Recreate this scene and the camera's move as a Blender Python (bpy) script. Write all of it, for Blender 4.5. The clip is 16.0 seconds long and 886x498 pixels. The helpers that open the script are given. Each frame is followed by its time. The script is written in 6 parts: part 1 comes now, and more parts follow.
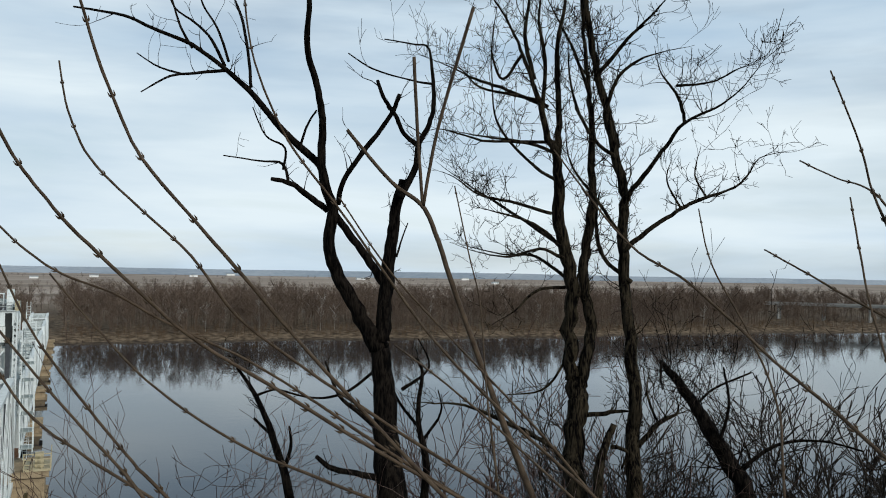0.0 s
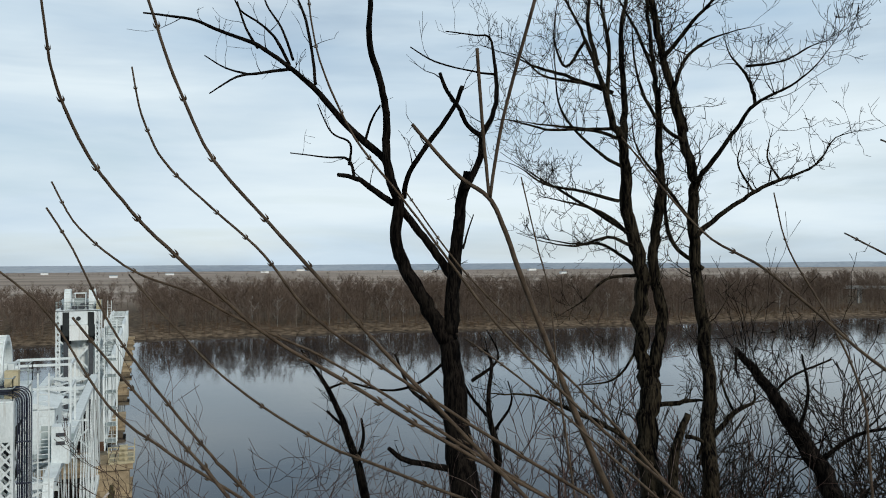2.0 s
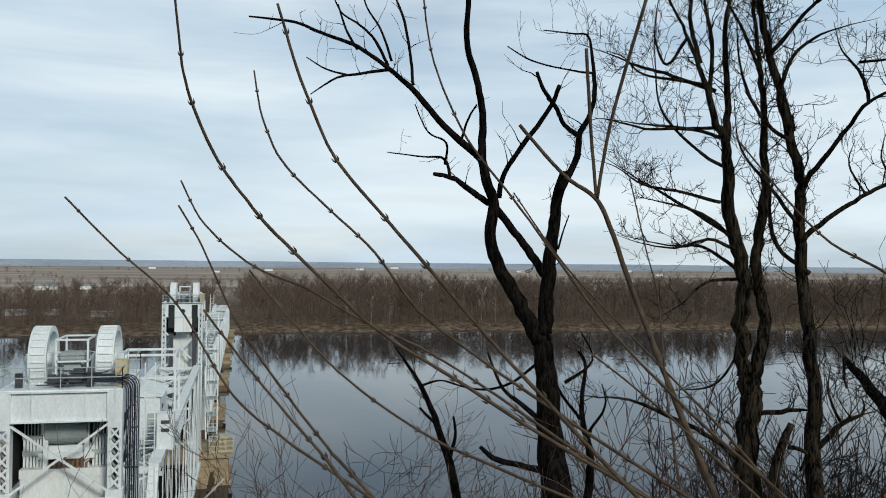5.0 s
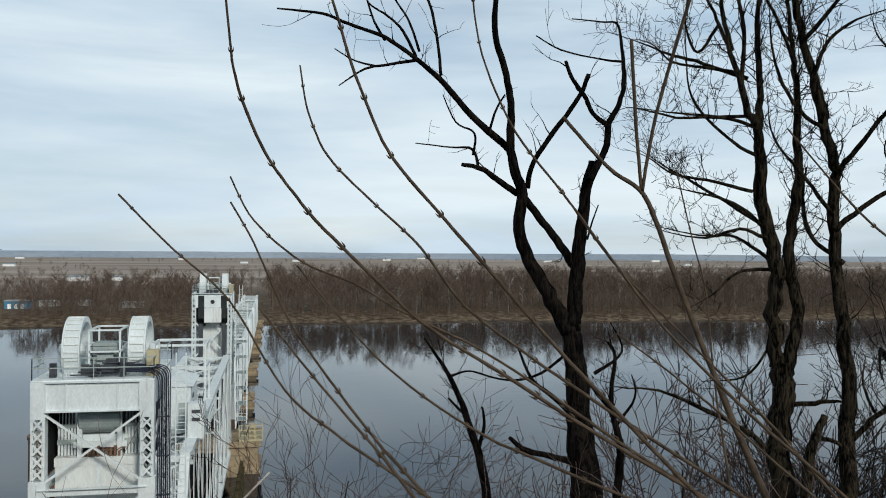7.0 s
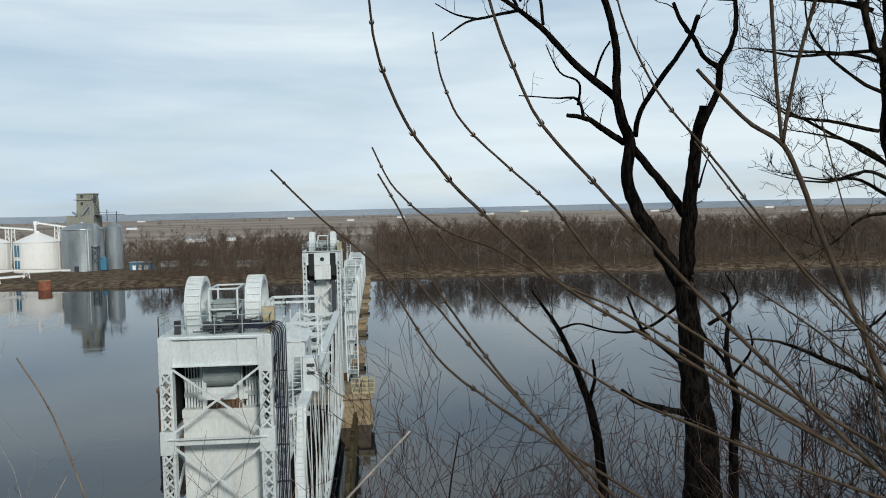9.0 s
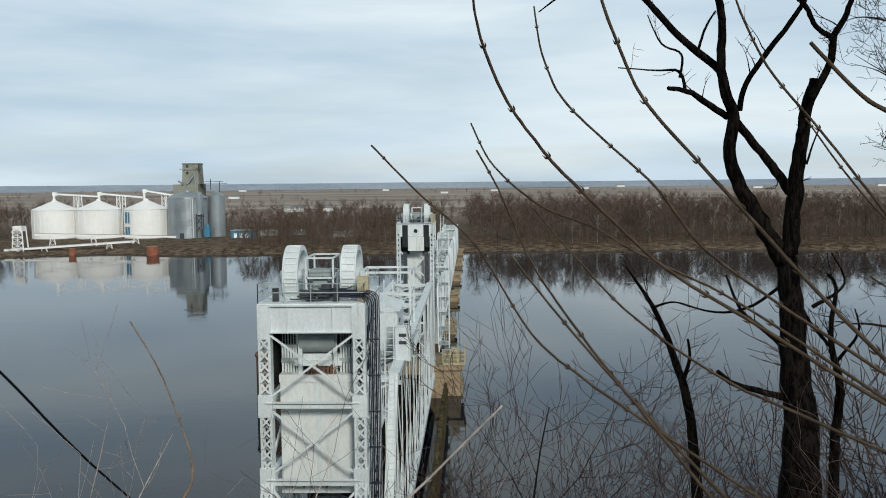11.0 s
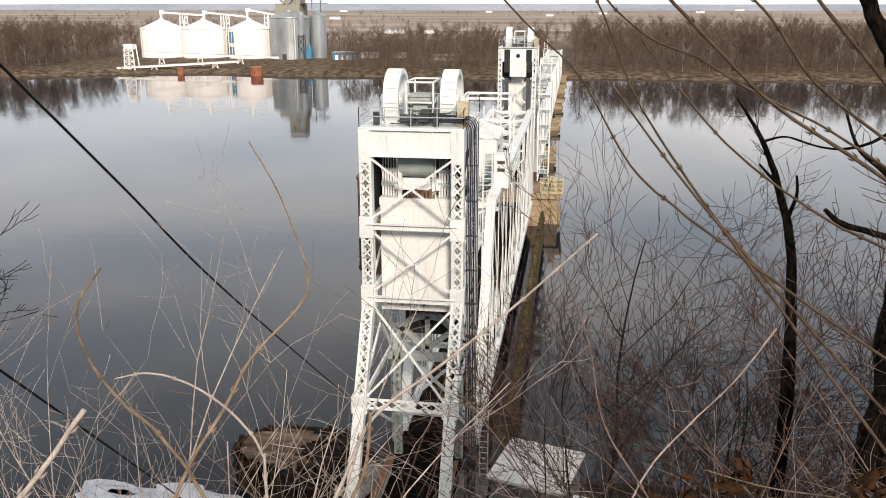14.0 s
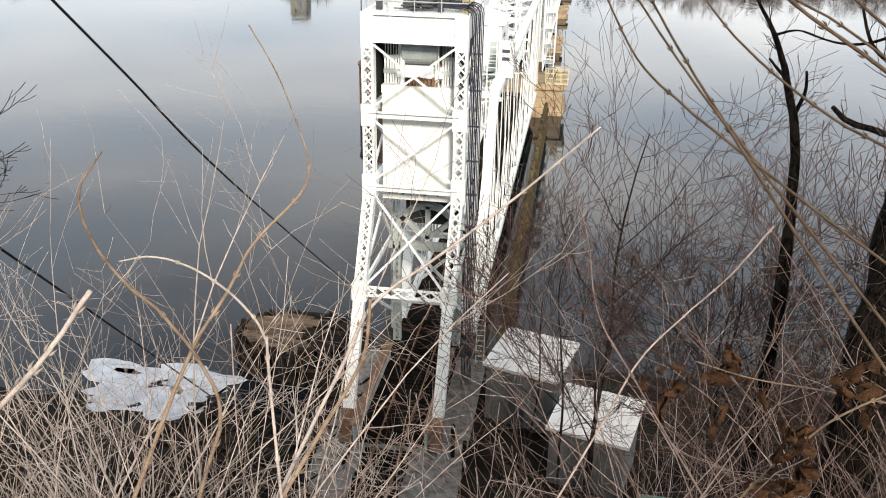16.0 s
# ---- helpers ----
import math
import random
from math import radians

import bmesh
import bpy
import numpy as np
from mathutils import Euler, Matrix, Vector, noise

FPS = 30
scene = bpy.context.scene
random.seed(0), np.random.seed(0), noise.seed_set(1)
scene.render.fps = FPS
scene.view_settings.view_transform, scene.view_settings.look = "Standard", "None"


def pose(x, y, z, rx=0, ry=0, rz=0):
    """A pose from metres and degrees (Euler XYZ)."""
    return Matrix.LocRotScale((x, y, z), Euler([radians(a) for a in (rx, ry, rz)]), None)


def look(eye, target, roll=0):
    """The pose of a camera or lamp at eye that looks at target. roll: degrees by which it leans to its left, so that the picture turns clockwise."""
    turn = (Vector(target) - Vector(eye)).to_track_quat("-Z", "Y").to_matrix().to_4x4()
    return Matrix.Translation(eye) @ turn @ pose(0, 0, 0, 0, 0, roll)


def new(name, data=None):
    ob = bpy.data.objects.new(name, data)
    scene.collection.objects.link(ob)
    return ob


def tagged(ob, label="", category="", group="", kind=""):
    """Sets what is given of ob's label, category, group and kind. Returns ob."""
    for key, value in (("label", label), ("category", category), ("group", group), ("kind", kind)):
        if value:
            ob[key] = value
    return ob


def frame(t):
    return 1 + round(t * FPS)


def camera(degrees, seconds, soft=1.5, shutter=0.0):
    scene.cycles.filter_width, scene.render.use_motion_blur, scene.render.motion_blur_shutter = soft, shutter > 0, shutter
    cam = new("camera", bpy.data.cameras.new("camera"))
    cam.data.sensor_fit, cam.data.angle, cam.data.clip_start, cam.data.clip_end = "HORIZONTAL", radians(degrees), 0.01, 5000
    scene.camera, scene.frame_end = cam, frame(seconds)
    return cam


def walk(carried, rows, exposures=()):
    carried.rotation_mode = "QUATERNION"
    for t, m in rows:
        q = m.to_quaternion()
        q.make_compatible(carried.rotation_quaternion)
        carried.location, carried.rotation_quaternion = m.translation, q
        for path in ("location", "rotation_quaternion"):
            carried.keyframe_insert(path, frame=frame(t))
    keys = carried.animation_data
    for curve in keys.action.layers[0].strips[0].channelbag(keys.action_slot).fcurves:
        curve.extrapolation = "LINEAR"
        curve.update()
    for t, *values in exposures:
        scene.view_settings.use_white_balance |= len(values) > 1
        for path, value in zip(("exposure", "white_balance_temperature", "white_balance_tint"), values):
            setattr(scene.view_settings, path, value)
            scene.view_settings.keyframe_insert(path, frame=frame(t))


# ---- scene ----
cam = camera(54.9, 16.0, soft=1.0)
PATH = [
    (0, (-1.124, 0.448, 32.193), (-0.317, 2.277, 32.244), 1.0),
    (0.5, (-1.127, 0.447, 32.192), (-0.344, 2.287, 32.233), 1.3),
    (1, (-1.126, 0.432, 32.195), (-0.385, 2.289, 32.235), 0.8),
    (1.5, (-1.122, 0.445, 32.196), (-0.418, 2.317, 32.229), 0.0),
    (2, (-1.125, 0.452, 32.195), (-0.462, 2.339, 32.225), -0.3),
    (2.5, (-1.128, 0.448, 32.195), (-0.486, 2.342, 32.226), -0.2),
    (3, (-1.134, 0.439, 32.195), (-0.517, 2.341, 32.229), -0.1),
    (3.5, (-1.137, 0.442, 32.194), (-0.547, 2.353, 32.224), 0.1),
    (6, (-1.154, 0.454, 32.196), (-0.751, 2.413, 32.22), 0.7),
    (6.5, (-1.157, 0.459, 32.195), (-0.737, 2.414, 32.208), 0.8),
    (7, (-1.174, 0.461, 32.201), (-0.781, 2.422, 32.206), 0.4),
    (7.5, (-1.189, 0.464, 32.213), (-0.907, 2.444, 32.18), -0.4),
    (8, (-1.203, 0.47, 32.219), (-0.953, 2.454, 32.158), -0.7),
    (8.5, (-1.214, 0.467, 32.214), (-1.019, 2.455, 32.112), -0.9),
    (9, (-1.22, 0.464, 32.216), (-1.068, 2.456, 32.114), -1.3),
    (9.5, (-1.222, 0.463, 32.217), (-1.134, 2.458, 32.104), -1.2),
    (12, (-1.225, 0.457, 32.221), (-1.354, 2.44, 31.992), -0.2),
    (12.5, (-1.225, 0.443, 32.219), (-1.39, 2.414, 31.921), -0.0),
    (13, (-1.225, 0.431, 32.222), (-1.458, 2.375, 31.813), 0.2),
    (13.5, (-1.224, 0.43, 32.224), (-1.491, 2.358, 31.768), 0.1),
    (14, (-1.225, 0.416, 32.228), (-1.514, 2.315, 31.671), 0.0),
    (14.5, (-1.224, 0.413, 32.229), (-1.513, 2.291, 31.605), 0.4),
    (15, (-1.224, 0.412, 32.23), (-1.513, 2.262, 31.525), 0.5),
    (15.5, (-1.223, 0.413, 32.23), (-1.499, 2.248, 31.485), 1.1),
    (16, (-1.224, 0.411, 32.23), (-1.499, 2.224, 31.432), 1.2),
]
walk(cam, [(t, look(eye, target, roll)) for t, eye, target, roll in PATH],
     exposures=[(0, -0.03, 6360, 8), (9.5, -0.05, 6380, 8), (12.0, -0.06, 6420, 7), (12.5, -0.03, 6550, 8), (13.0, 0.2, 6880, 11), (13.5, 0.42, 7120, 13),
                (14.0, 0.8, 7520, 20), (14.5, 1.02, 7560, 21), (15.0, 1.2, 7450, 18), (16.0, 1.27, 7350, 17)])

# ---- sky and light ----
SUN_ELEV, SUN_ROT = radians(30), radians(160)
world = bpy.data.worlds.new("world")
scene.world = world
world.use_nodes = True
wn, wl = world.node_tree.nodes, world.node_tree.links
wn.clear()
w_out, w_bg = wn.new("ShaderNodeOutputWorld"), wn.new("ShaderNodeBackground")
w_sky, w_co, w_map = wn.new("ShaderNodeTexSky"), wn.new("ShaderNodeTexCoord"), wn.new("ShaderNodeMapping")
w_sky.sky_type, w_sky.sun_disc, w_sky.sun_elevation, w_sky.sun_rotation = "NISHITA", False, SUN_ELEV, SUN_ROT
w_map.inputs["Scale"].default_value = (1.6, 1.6, 11.0)
w_map.inputs["Rotation"].default_value = (0.03, 0.05, 0.4)
w_noise, w_fine, w_ramp, w_tone, w_mix = (wn.new("ShaderNodeTexNoise"), wn.new("ShaderNodeTexNoise"), wn.new("ShaderNodeValToRGB"),
                                          wn.new("ShaderNodeValToRGB"), wn.new("ShaderNodeMix"))
w_noise.inputs["Scale"].default_value, w_noise.inputs["Detail"].default_value, w_noise.inputs["Roughness"].default_value = 1.3, 5, 0.52
w_noise.inputs["Distortion"].default_value = 0.5
w_fine.inputs["Scale"].default_value, w_fine.inputs["Detail"].default_value = 0.9, 6
w_ramp.color_ramp.elements[0].position, w_ramp.color_ramp.elements[1].position = 0.30, 0.55
w_ramp.color_ramp.elements[0].color, w_ramp.color_ramp.elements[1].color = (0.62, 0.62, 0.62, 1), (1, 1, 1, 1)
w_tone.color_ramp.elements[0].position, w_tone.color_ramp.elements[1].position = 0.32, 0.66
w_tone.color_ramp.elements[0].color, w_tone.color_ramp.elements[1].color = (0.42, 0.57, 0.73, 1), (0.82, 0.91, 0.96, 1)
w_scale = wn.new("ShaderNodeVectorMath")
w_scale.operation = "SCALE"
w_scale.inputs["Scale"].default_value = 11.0
w_mix.data_type = "RGBA"
w_bg.inputs["Strength"].default_value = 0.09
wl.new(w_co.outputs["Generated"], w_map.inputs["Vector"])
wl.new(w_map.outputs["Vector"], w_noise.inputs["Vector"])
wl.new(w_map.outputs["Vector"], w_fine.inputs["Vector"])
wl.new(w_noise.outputs["Fac"], w_ramp.inputs["Fac"])
wl.new(w_fine.outputs["Fac"], w_tone.inputs["Fac"])
wl.new(w_tone.outputs["Color"], w_scale.inputs[0])
wl.new(w_ramp.outputs["Color"], w_mix.inputs["Factor"])
wl.new(w_sky.outputs["Color"], w_mix.inputs["A"])
wl.new(w_scale.outputs["Vector"], w_mix.inputs["B"])
w_sep, w_high, w_dim = wn.new("ShaderNodeSeparateXYZ"), wn.new("ShaderNodeMapRange"), wn.new("ShaderNodeVectorMath")
w_dim.operation = "SCALE"
w_high.interpolation_type = "SMOOTHSTEP"
for key, value in (("From Min", 0.24), ("From Max", 0.62), ("To Min", 1.0), ("To Max", 0.48)):
    w_high.inputs[key].default_value = value
wl.new(w_co.outputs["Generated"], w_sep.inputs["Vector"])
wl.new(w_sep.outputs["Z"], w_high.inputs["Value"])
wl.new(w_mix.outputs["Result"], w_dim.inputs[0])
wl.new(w_high.outputs["Result"], w_dim.inputs["Scale"])
wl.new(w_dim.outputs["Vector"], w_bg.inputs["Color"])
wl.new(w_bg.outputs["Background"], w_out.inputs["Surface"])

sun = new("sun", bpy.data.lights.new("sun", "SUN"))
sun.data.energy, sun.data.angle, sun.data.color = 2.4, radians(12), (1.0, 0.95, 0.87)
sx, sy = math.sin(SUN_ROT), math.cos(SUN_ROT)
sun.matrix_world = look((0, 0, 0), (-sx * math.cos(SUN_ELEV), -sy * math.cos(SUN_ELEV), -math.sin(SUN_ELEV)))


# ---- materials ----
def material(name, dark, light, rough=0.8, scale=3.0, stretch=(1, 1, 1), bump=0.3, metallic=0.0, fine=12.0, stain=None, stain_at=0.62,
             per_object=0.0, specular=0.12, relief=0.02, sharp=0.14):
    """A surface that varies between two colours at two scales, with relief and, if given, stains of a third colour."""
    m = bpy.data.materials.new(name)
    m.use_nodes = True
    n, l = m.node_tree.nodes, m.node_tree.links
    b = n["Principled BSDF"]
    co, mp = n.new("ShaderNodeTexCoord"), n.new("ShaderNodeMapping")
    mp.inputs["Scale"].default_value = stretch
    l.new(co.outputs["Object"], mp.inputs["Vector"])
    big, small = n.new("ShaderNodeTexNoise"), n.new("ShaderNodeTexNoise")
    big.inputs["Scale"].default_value, small.inputs["Scale"].default_value = scale, scale * fine
    big.inputs["Detail"].default_value = small.inputs["Detail"].default_value = 5
    add = n.new("ShaderNodeMath")
    add.operation = "MULTIPLY_ADD"
    add.inputs[1].default_value, ramp = 0.45, n.new("ShaderNodeValToRGB")
    half = n.new("ShaderNodeMath")
    half.operation = "MULTIPLY"
    half.inputs[1].default_value = 0.55
    for tex in (big, small):
        l.new(mp.outputs["Vector"], tex.inputs["Vector"])
    l.new(big.outputs["Fac"], half.inputs[0])
    l.new(small.outputs["Fac"], add.inputs[0])
    l.new(half.outputs[0], add.inputs[2])
    ramp.color_ramp.elements[0].position, ramp.color_ramp.elements[1].position = 0.5 - sharp, 0.5 + sharp
    ramp.color_ramp.elements[0].color, ramp.color_ramp.elements[1].color = (*dark, 1), (*light, 1)
    l.new(add.outputs[0], ramp.inputs["Fac"])
    colour = ramp.outputs["Color"]
    if stain:
        spot, edge, mix = n.new("ShaderNodeTexNoise"), n.new("ShaderNodeValToRGB"), n.new("ShaderNodeMix")
        mp2 = n.new("ShaderNodeMapping")
        mp2.inputs["Scale"].default_value = (stretch[0] * 2.2, stretch[1] * 2.2, stretch[2] * 0.35)
        l.new(co.outputs["Object"], mp2.inputs["Vector"])
        l.new(mp2.outputs["Vector"], spot.inputs["Vector"])
        spot.inputs["Scale"].default_value, spot.inputs["Detail"].default_value = scale * 1.3, 8
        edge.color_ramp.elements[0].position, edge.color_ramp.elements[1].position = stain_at, stain_at + 0.14
        mix.data_type = "RGBA"
        l.new(spot.outputs["Fac"], edge.inputs["Fac"])
        l.new(edge.outputs["Color"], mix.inputs["Factor"])
        l.new(colour, mix.inputs["A"])
        mix.inputs["B"].default_value = (*stain, 1)
        colour = mix.outputs["Result"]
    if per_object:
        info, hsv, val = n.new("ShaderNodeObjectInfo"), n.new("ShaderNodeHueSaturation"), n.new("ShaderNodeMapRange")
        val.inputs["To Min"].default_value, val.inputs["To Max"].default_value = 1 - per_object, 1 + per_object
        l.new(info.outputs["Random"], val.inputs["Value"])
        l.new(val.outputs["Result"], hsv.inputs["Value"])
        l.new(colour, hsv.inputs["Color"])
        colour = hsv.outputs["Color"]
    l.new(colour, b.inputs["Base Color"])
    if bump:
        bp = n.new("ShaderNodeBump")
        bp.inputs["Strength"].default_value, bp.inputs["Distance"].default_value = bump, relief
        l.new(add.outputs[0], bp.inputs["Height"])
        l.new(bp.outputs["Normal"], b.inputs["Normal"])
    b.inputs["Roughness"].default_value, b.inputs["Metallic"].default_value = rough, metallic
    b.inputs["Specular IOR Level"].default_value = specular
    return m


def islands(m, dark, light):
    """Adds variation from piece to piece of a joined mesh to a material made by material()."""
    n, l = m.node_tree.nodes, m.node_tree.links
    geo, ramp, mix = n.new("ShaderNodeNewGeometry"), n.new("ShaderNodeValToRGB"), n.new("ShaderNodeMix")
    ramp.color_ramp.elements[0].color, ramp.color_ramp.elements[1].color = (*dark, 1), (*light, 1)
    mix.data_type = "RGBA"
    mix.inputs["Factor"].default_value = 0.6
    b = n["Principled BSDF"]
    old = b.inputs["Base Color"].links[0].from_socket
    l.new(geo.outputs["Random Per Island"], ramp.inputs["Fac"])
    l.new(old, mix.inputs["A"])
    l.new(ramp.outputs["Color"], mix.inputs["B"])
    l.new(mix.outputs["Result"], b.inputs["Base Color"])
    return m


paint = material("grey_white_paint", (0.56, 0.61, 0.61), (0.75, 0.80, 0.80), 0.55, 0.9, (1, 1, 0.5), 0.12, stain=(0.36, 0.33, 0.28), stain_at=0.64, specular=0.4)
# for grey-green parts, and as a shaded copy of the bridge paint
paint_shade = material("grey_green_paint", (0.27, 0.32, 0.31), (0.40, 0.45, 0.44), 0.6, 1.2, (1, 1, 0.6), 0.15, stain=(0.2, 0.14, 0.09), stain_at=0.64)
concrete_white = material("weathered_white_concrete", (0.60, 0.62, 0.60), (0.76, 0.79, 0.77), 0.85, 0.8, (1, 1, 0.3), 0.3, stain=(0.38, 0.35, 0.30), stain_at=0.58)
rust = material("rusted_steel", (0.10, 0.055, 0.035), (0.24, 0.15, 0.10), 0.85, 1.6, (1, 1, 1), 0.4)
dark_steel = material("dark_steel", (0.03, 0.035, 0.04), (0.07, 0.075, 0.085), 0.5, 3, bump=0.2, specular=0.4)
conduit_mat = material("blue_black_conduit", (0.012, 0.015, 0.03), (0.035, 0.04, 0.065), 0.4, 4, bump=0.1, specular=0.4)
pier_mat = material("yellow_stained_concrete", (0.20, 0.155, 0.10), (0.40, 0.32, 0.21), 0.9, 0.5, (1, 1, 2.2), 0.5, stain=(0.15, 0.11, 0.07), stain_at=0.57)
yellow_paint = material("yellow_paint", (0.36, 0.31, 0.19), (0.52, 0.465, 0.32), 0.6, 2)
fender_mat = material("mossy_brown_timber", (0.028, 0.024, 0.011), (0.10, 0.082, 0.042), 0.9, 1.2, (1, 1, 0.25), 0.5, per_object=0.3)
deck_old = material("weathered_brown_planks", (0.05, 0.036, 0.026), (0.17, 0.13, 0.098), 0.9, 2.5, (0.3, 1, 1), 0.6, per_object=0.4)
tie_mat = material("creosoted_timber", (0.003, 0.0026, 0.0022), (0.012, 0.010, 0.008), 0.9, 4, (1, 1, 1), 0.5, per_object=0.3, specular=0.04)
ballast_mat = material("stone_ballast", (0.07, 0.066, 0.06), (0.27, 0.255, 0.235), 0.95, 2.5, bump=1.0, fine=9)
# both near barks are darkened to include the shade of the bluff behind
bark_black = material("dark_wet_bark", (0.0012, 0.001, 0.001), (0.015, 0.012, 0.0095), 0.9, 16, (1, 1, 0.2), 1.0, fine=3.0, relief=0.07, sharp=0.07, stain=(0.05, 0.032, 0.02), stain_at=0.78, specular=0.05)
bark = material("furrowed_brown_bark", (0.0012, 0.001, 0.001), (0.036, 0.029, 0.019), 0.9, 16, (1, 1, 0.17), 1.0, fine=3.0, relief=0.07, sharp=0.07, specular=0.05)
bark_slope = material("grey_brown_bark", (0.006, 0.005, 0.0045), (0.034, 0.026, 0.02), 0.9, 8, (1, 1, 0.3), 0.6)
twig_red = material("red_brown_twigs", (0.03, 0.019, 0.016), (0.105, 0.066, 0.056), 0.8, 6, bump=0.2)
wood_tan = material("tan_sapling_bark", (0.035, 0.024, 0.016), (0.105, 0.075, 0.05), 0.65, 60, bump=0.3)
brush_tan = material("brown_dry_stem", (0.085, 0.06, 0.042), (0.23, 0.175, 0.125), 0.75, 40, bump=0.3, per_object=0.3)
brush_grey = material("grey_bramble_cane", (0.12, 0.095, 0.085), (0.33, 0.265, 0.24), 0.7, 40, bump=0.3, per_object=0.35)
brush_pale = material("pale_dry_stem", (0.20, 0.17, 0.15), (0.47, 0.42, 0.38), 0.8, 40, bump=0.3, per_object=0.35)
brush_red = material("red_brown_cane", (0.07, 0.049, 0.043), (0.20, 0.148, 0.13), 0.7, 40, bump=0.2, per_object=0.35)
leaf_dry = material("dry_brown_leaf", (0.018, 0.009, 0.005), (0.085, 0.042, 0.02), 0.8, 20, bump=0.4)
woods_mat = islands(material("bare_woods", (0.046, 0.034, 0.027), (0.15, 0.112, 0.088), 0.95, 0.05, bump=0), (0.036, 0.026, 0.02), (0.23, 0.17, 0.13))
pale_bark = material("pale_sycamore_bark", (0.30, 0.28, 0.25), (0.48, 0.46, 0.42), 0.9, 0.5, bump=0)
brush_far = islands(material("reddish_brush", (0.065, 0.040, 0.025), (0.17, 0.11, 0.068), 0.95, 0.1, bump=0), (0.05, 0.032, 0.02), (0.18, 0.115, 0.065))
tank_white = material("white_painted_steel", (0.84, 0.83, 0.79), (0.92, 0.92, 0.90), 0.5, 0.06, (1, 1, 0.6), 0.05, stain=(0.55, 0.48, 0.36), stain_at=0.66, specular=0.4)
galvanised = material("galvanised_steel", (0.27, 0.31, 0.33), (0.42, 0.46, 0.48), 0.36, 0.25, (1, 1, 0.3), 0.1, metallic=0.5, specular=0.4)
head_mat = material("olive_grey_concrete", (0.20, 0.20, 0.165), (0.31, 0.31, 0.26), 0.9, 0.2, (1, 1, 0.4), 0.2)
blue_mat = material("blue_sheet_metal", (0.05, 0.17, 0.27), (0.09, 0.25, 0.37), 0.5, 0.3, bump=0)
brick_red = material("red_brick_marker", (0.22, 0.08, 0.05), (0.36, 0.15, 0.09), 0.9, 0.6)
roof_white = material("white_membrane_roof", (0.66, 0.64, 0.61), (0.84, 0.82, 0.79), 0.8, 0.7, bump=0.25, stain=(0.42, 0.39, 0.34), stain_at=0.60)
shed_wall = material("grey_corrugated_wall", (0.10, 0.10, 0.10), (0.22, 0.22, 0.21), 0.7, 1.0, (1, 1, 0.4), 0.2)
timber_old = material("rotten_dark_timber", (0.005, 0.004, 0.0035), (0.024, 0.018, 0.014), 0.95, 2.2, (1, 1, 1), 0.6, per_object=0.35)
timber_old.node_tree.nodes["Principled BSDF"].inputs["Specular IOR Level"].default_value = 0.08
snow_mat = material("old_snow", (0.34, 0.38, 0.43), (0.66, 0.70, 0.76), 0.7, 0.8, bump=0.6)
# blue-grey instead of woodland brown: the distance haze is in this colour
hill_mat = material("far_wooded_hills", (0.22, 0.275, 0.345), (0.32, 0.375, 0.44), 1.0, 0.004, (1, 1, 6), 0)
farm_white = material("white_farm_building", (0.72, 0.72, 0.70), (0.85, 0.85, 0.84), 0.7, 0.1, bump=0)
asphalt_far = material("grey_bridge_concrete", (0.26, 0.26, 0.25), (0.38, 0.38, 0.36), 0.9, 0.2, bump=0)
# near-black: dark machinery, and sheets that stand for shade in the tower heads
dark_fill = material("shadowed_dark_metal", (0.02, 0.022, 0.022), (0.04, 0.045, 0.045), 0.8, 1.0, bump=0)
# concrete of the near pier, much darker than that of the other piers
dark_concrete = material("dark_stained_concrete", (0.02, 0.018, 0.015), (0.075, 0.068, 0.058), 0.9, 0.8, bump=0.4)
wire_mat = material("black_cable", (0.008, 0.008, 0.009), (0.02, 0.02, 0.022), 0.5, 30, bump=0)
green_tank = material("green_painted_drum", (0.02, 0.10, 0.08), (0.04, 0.16, 0.12), 0.5, 2, bump=0.1)


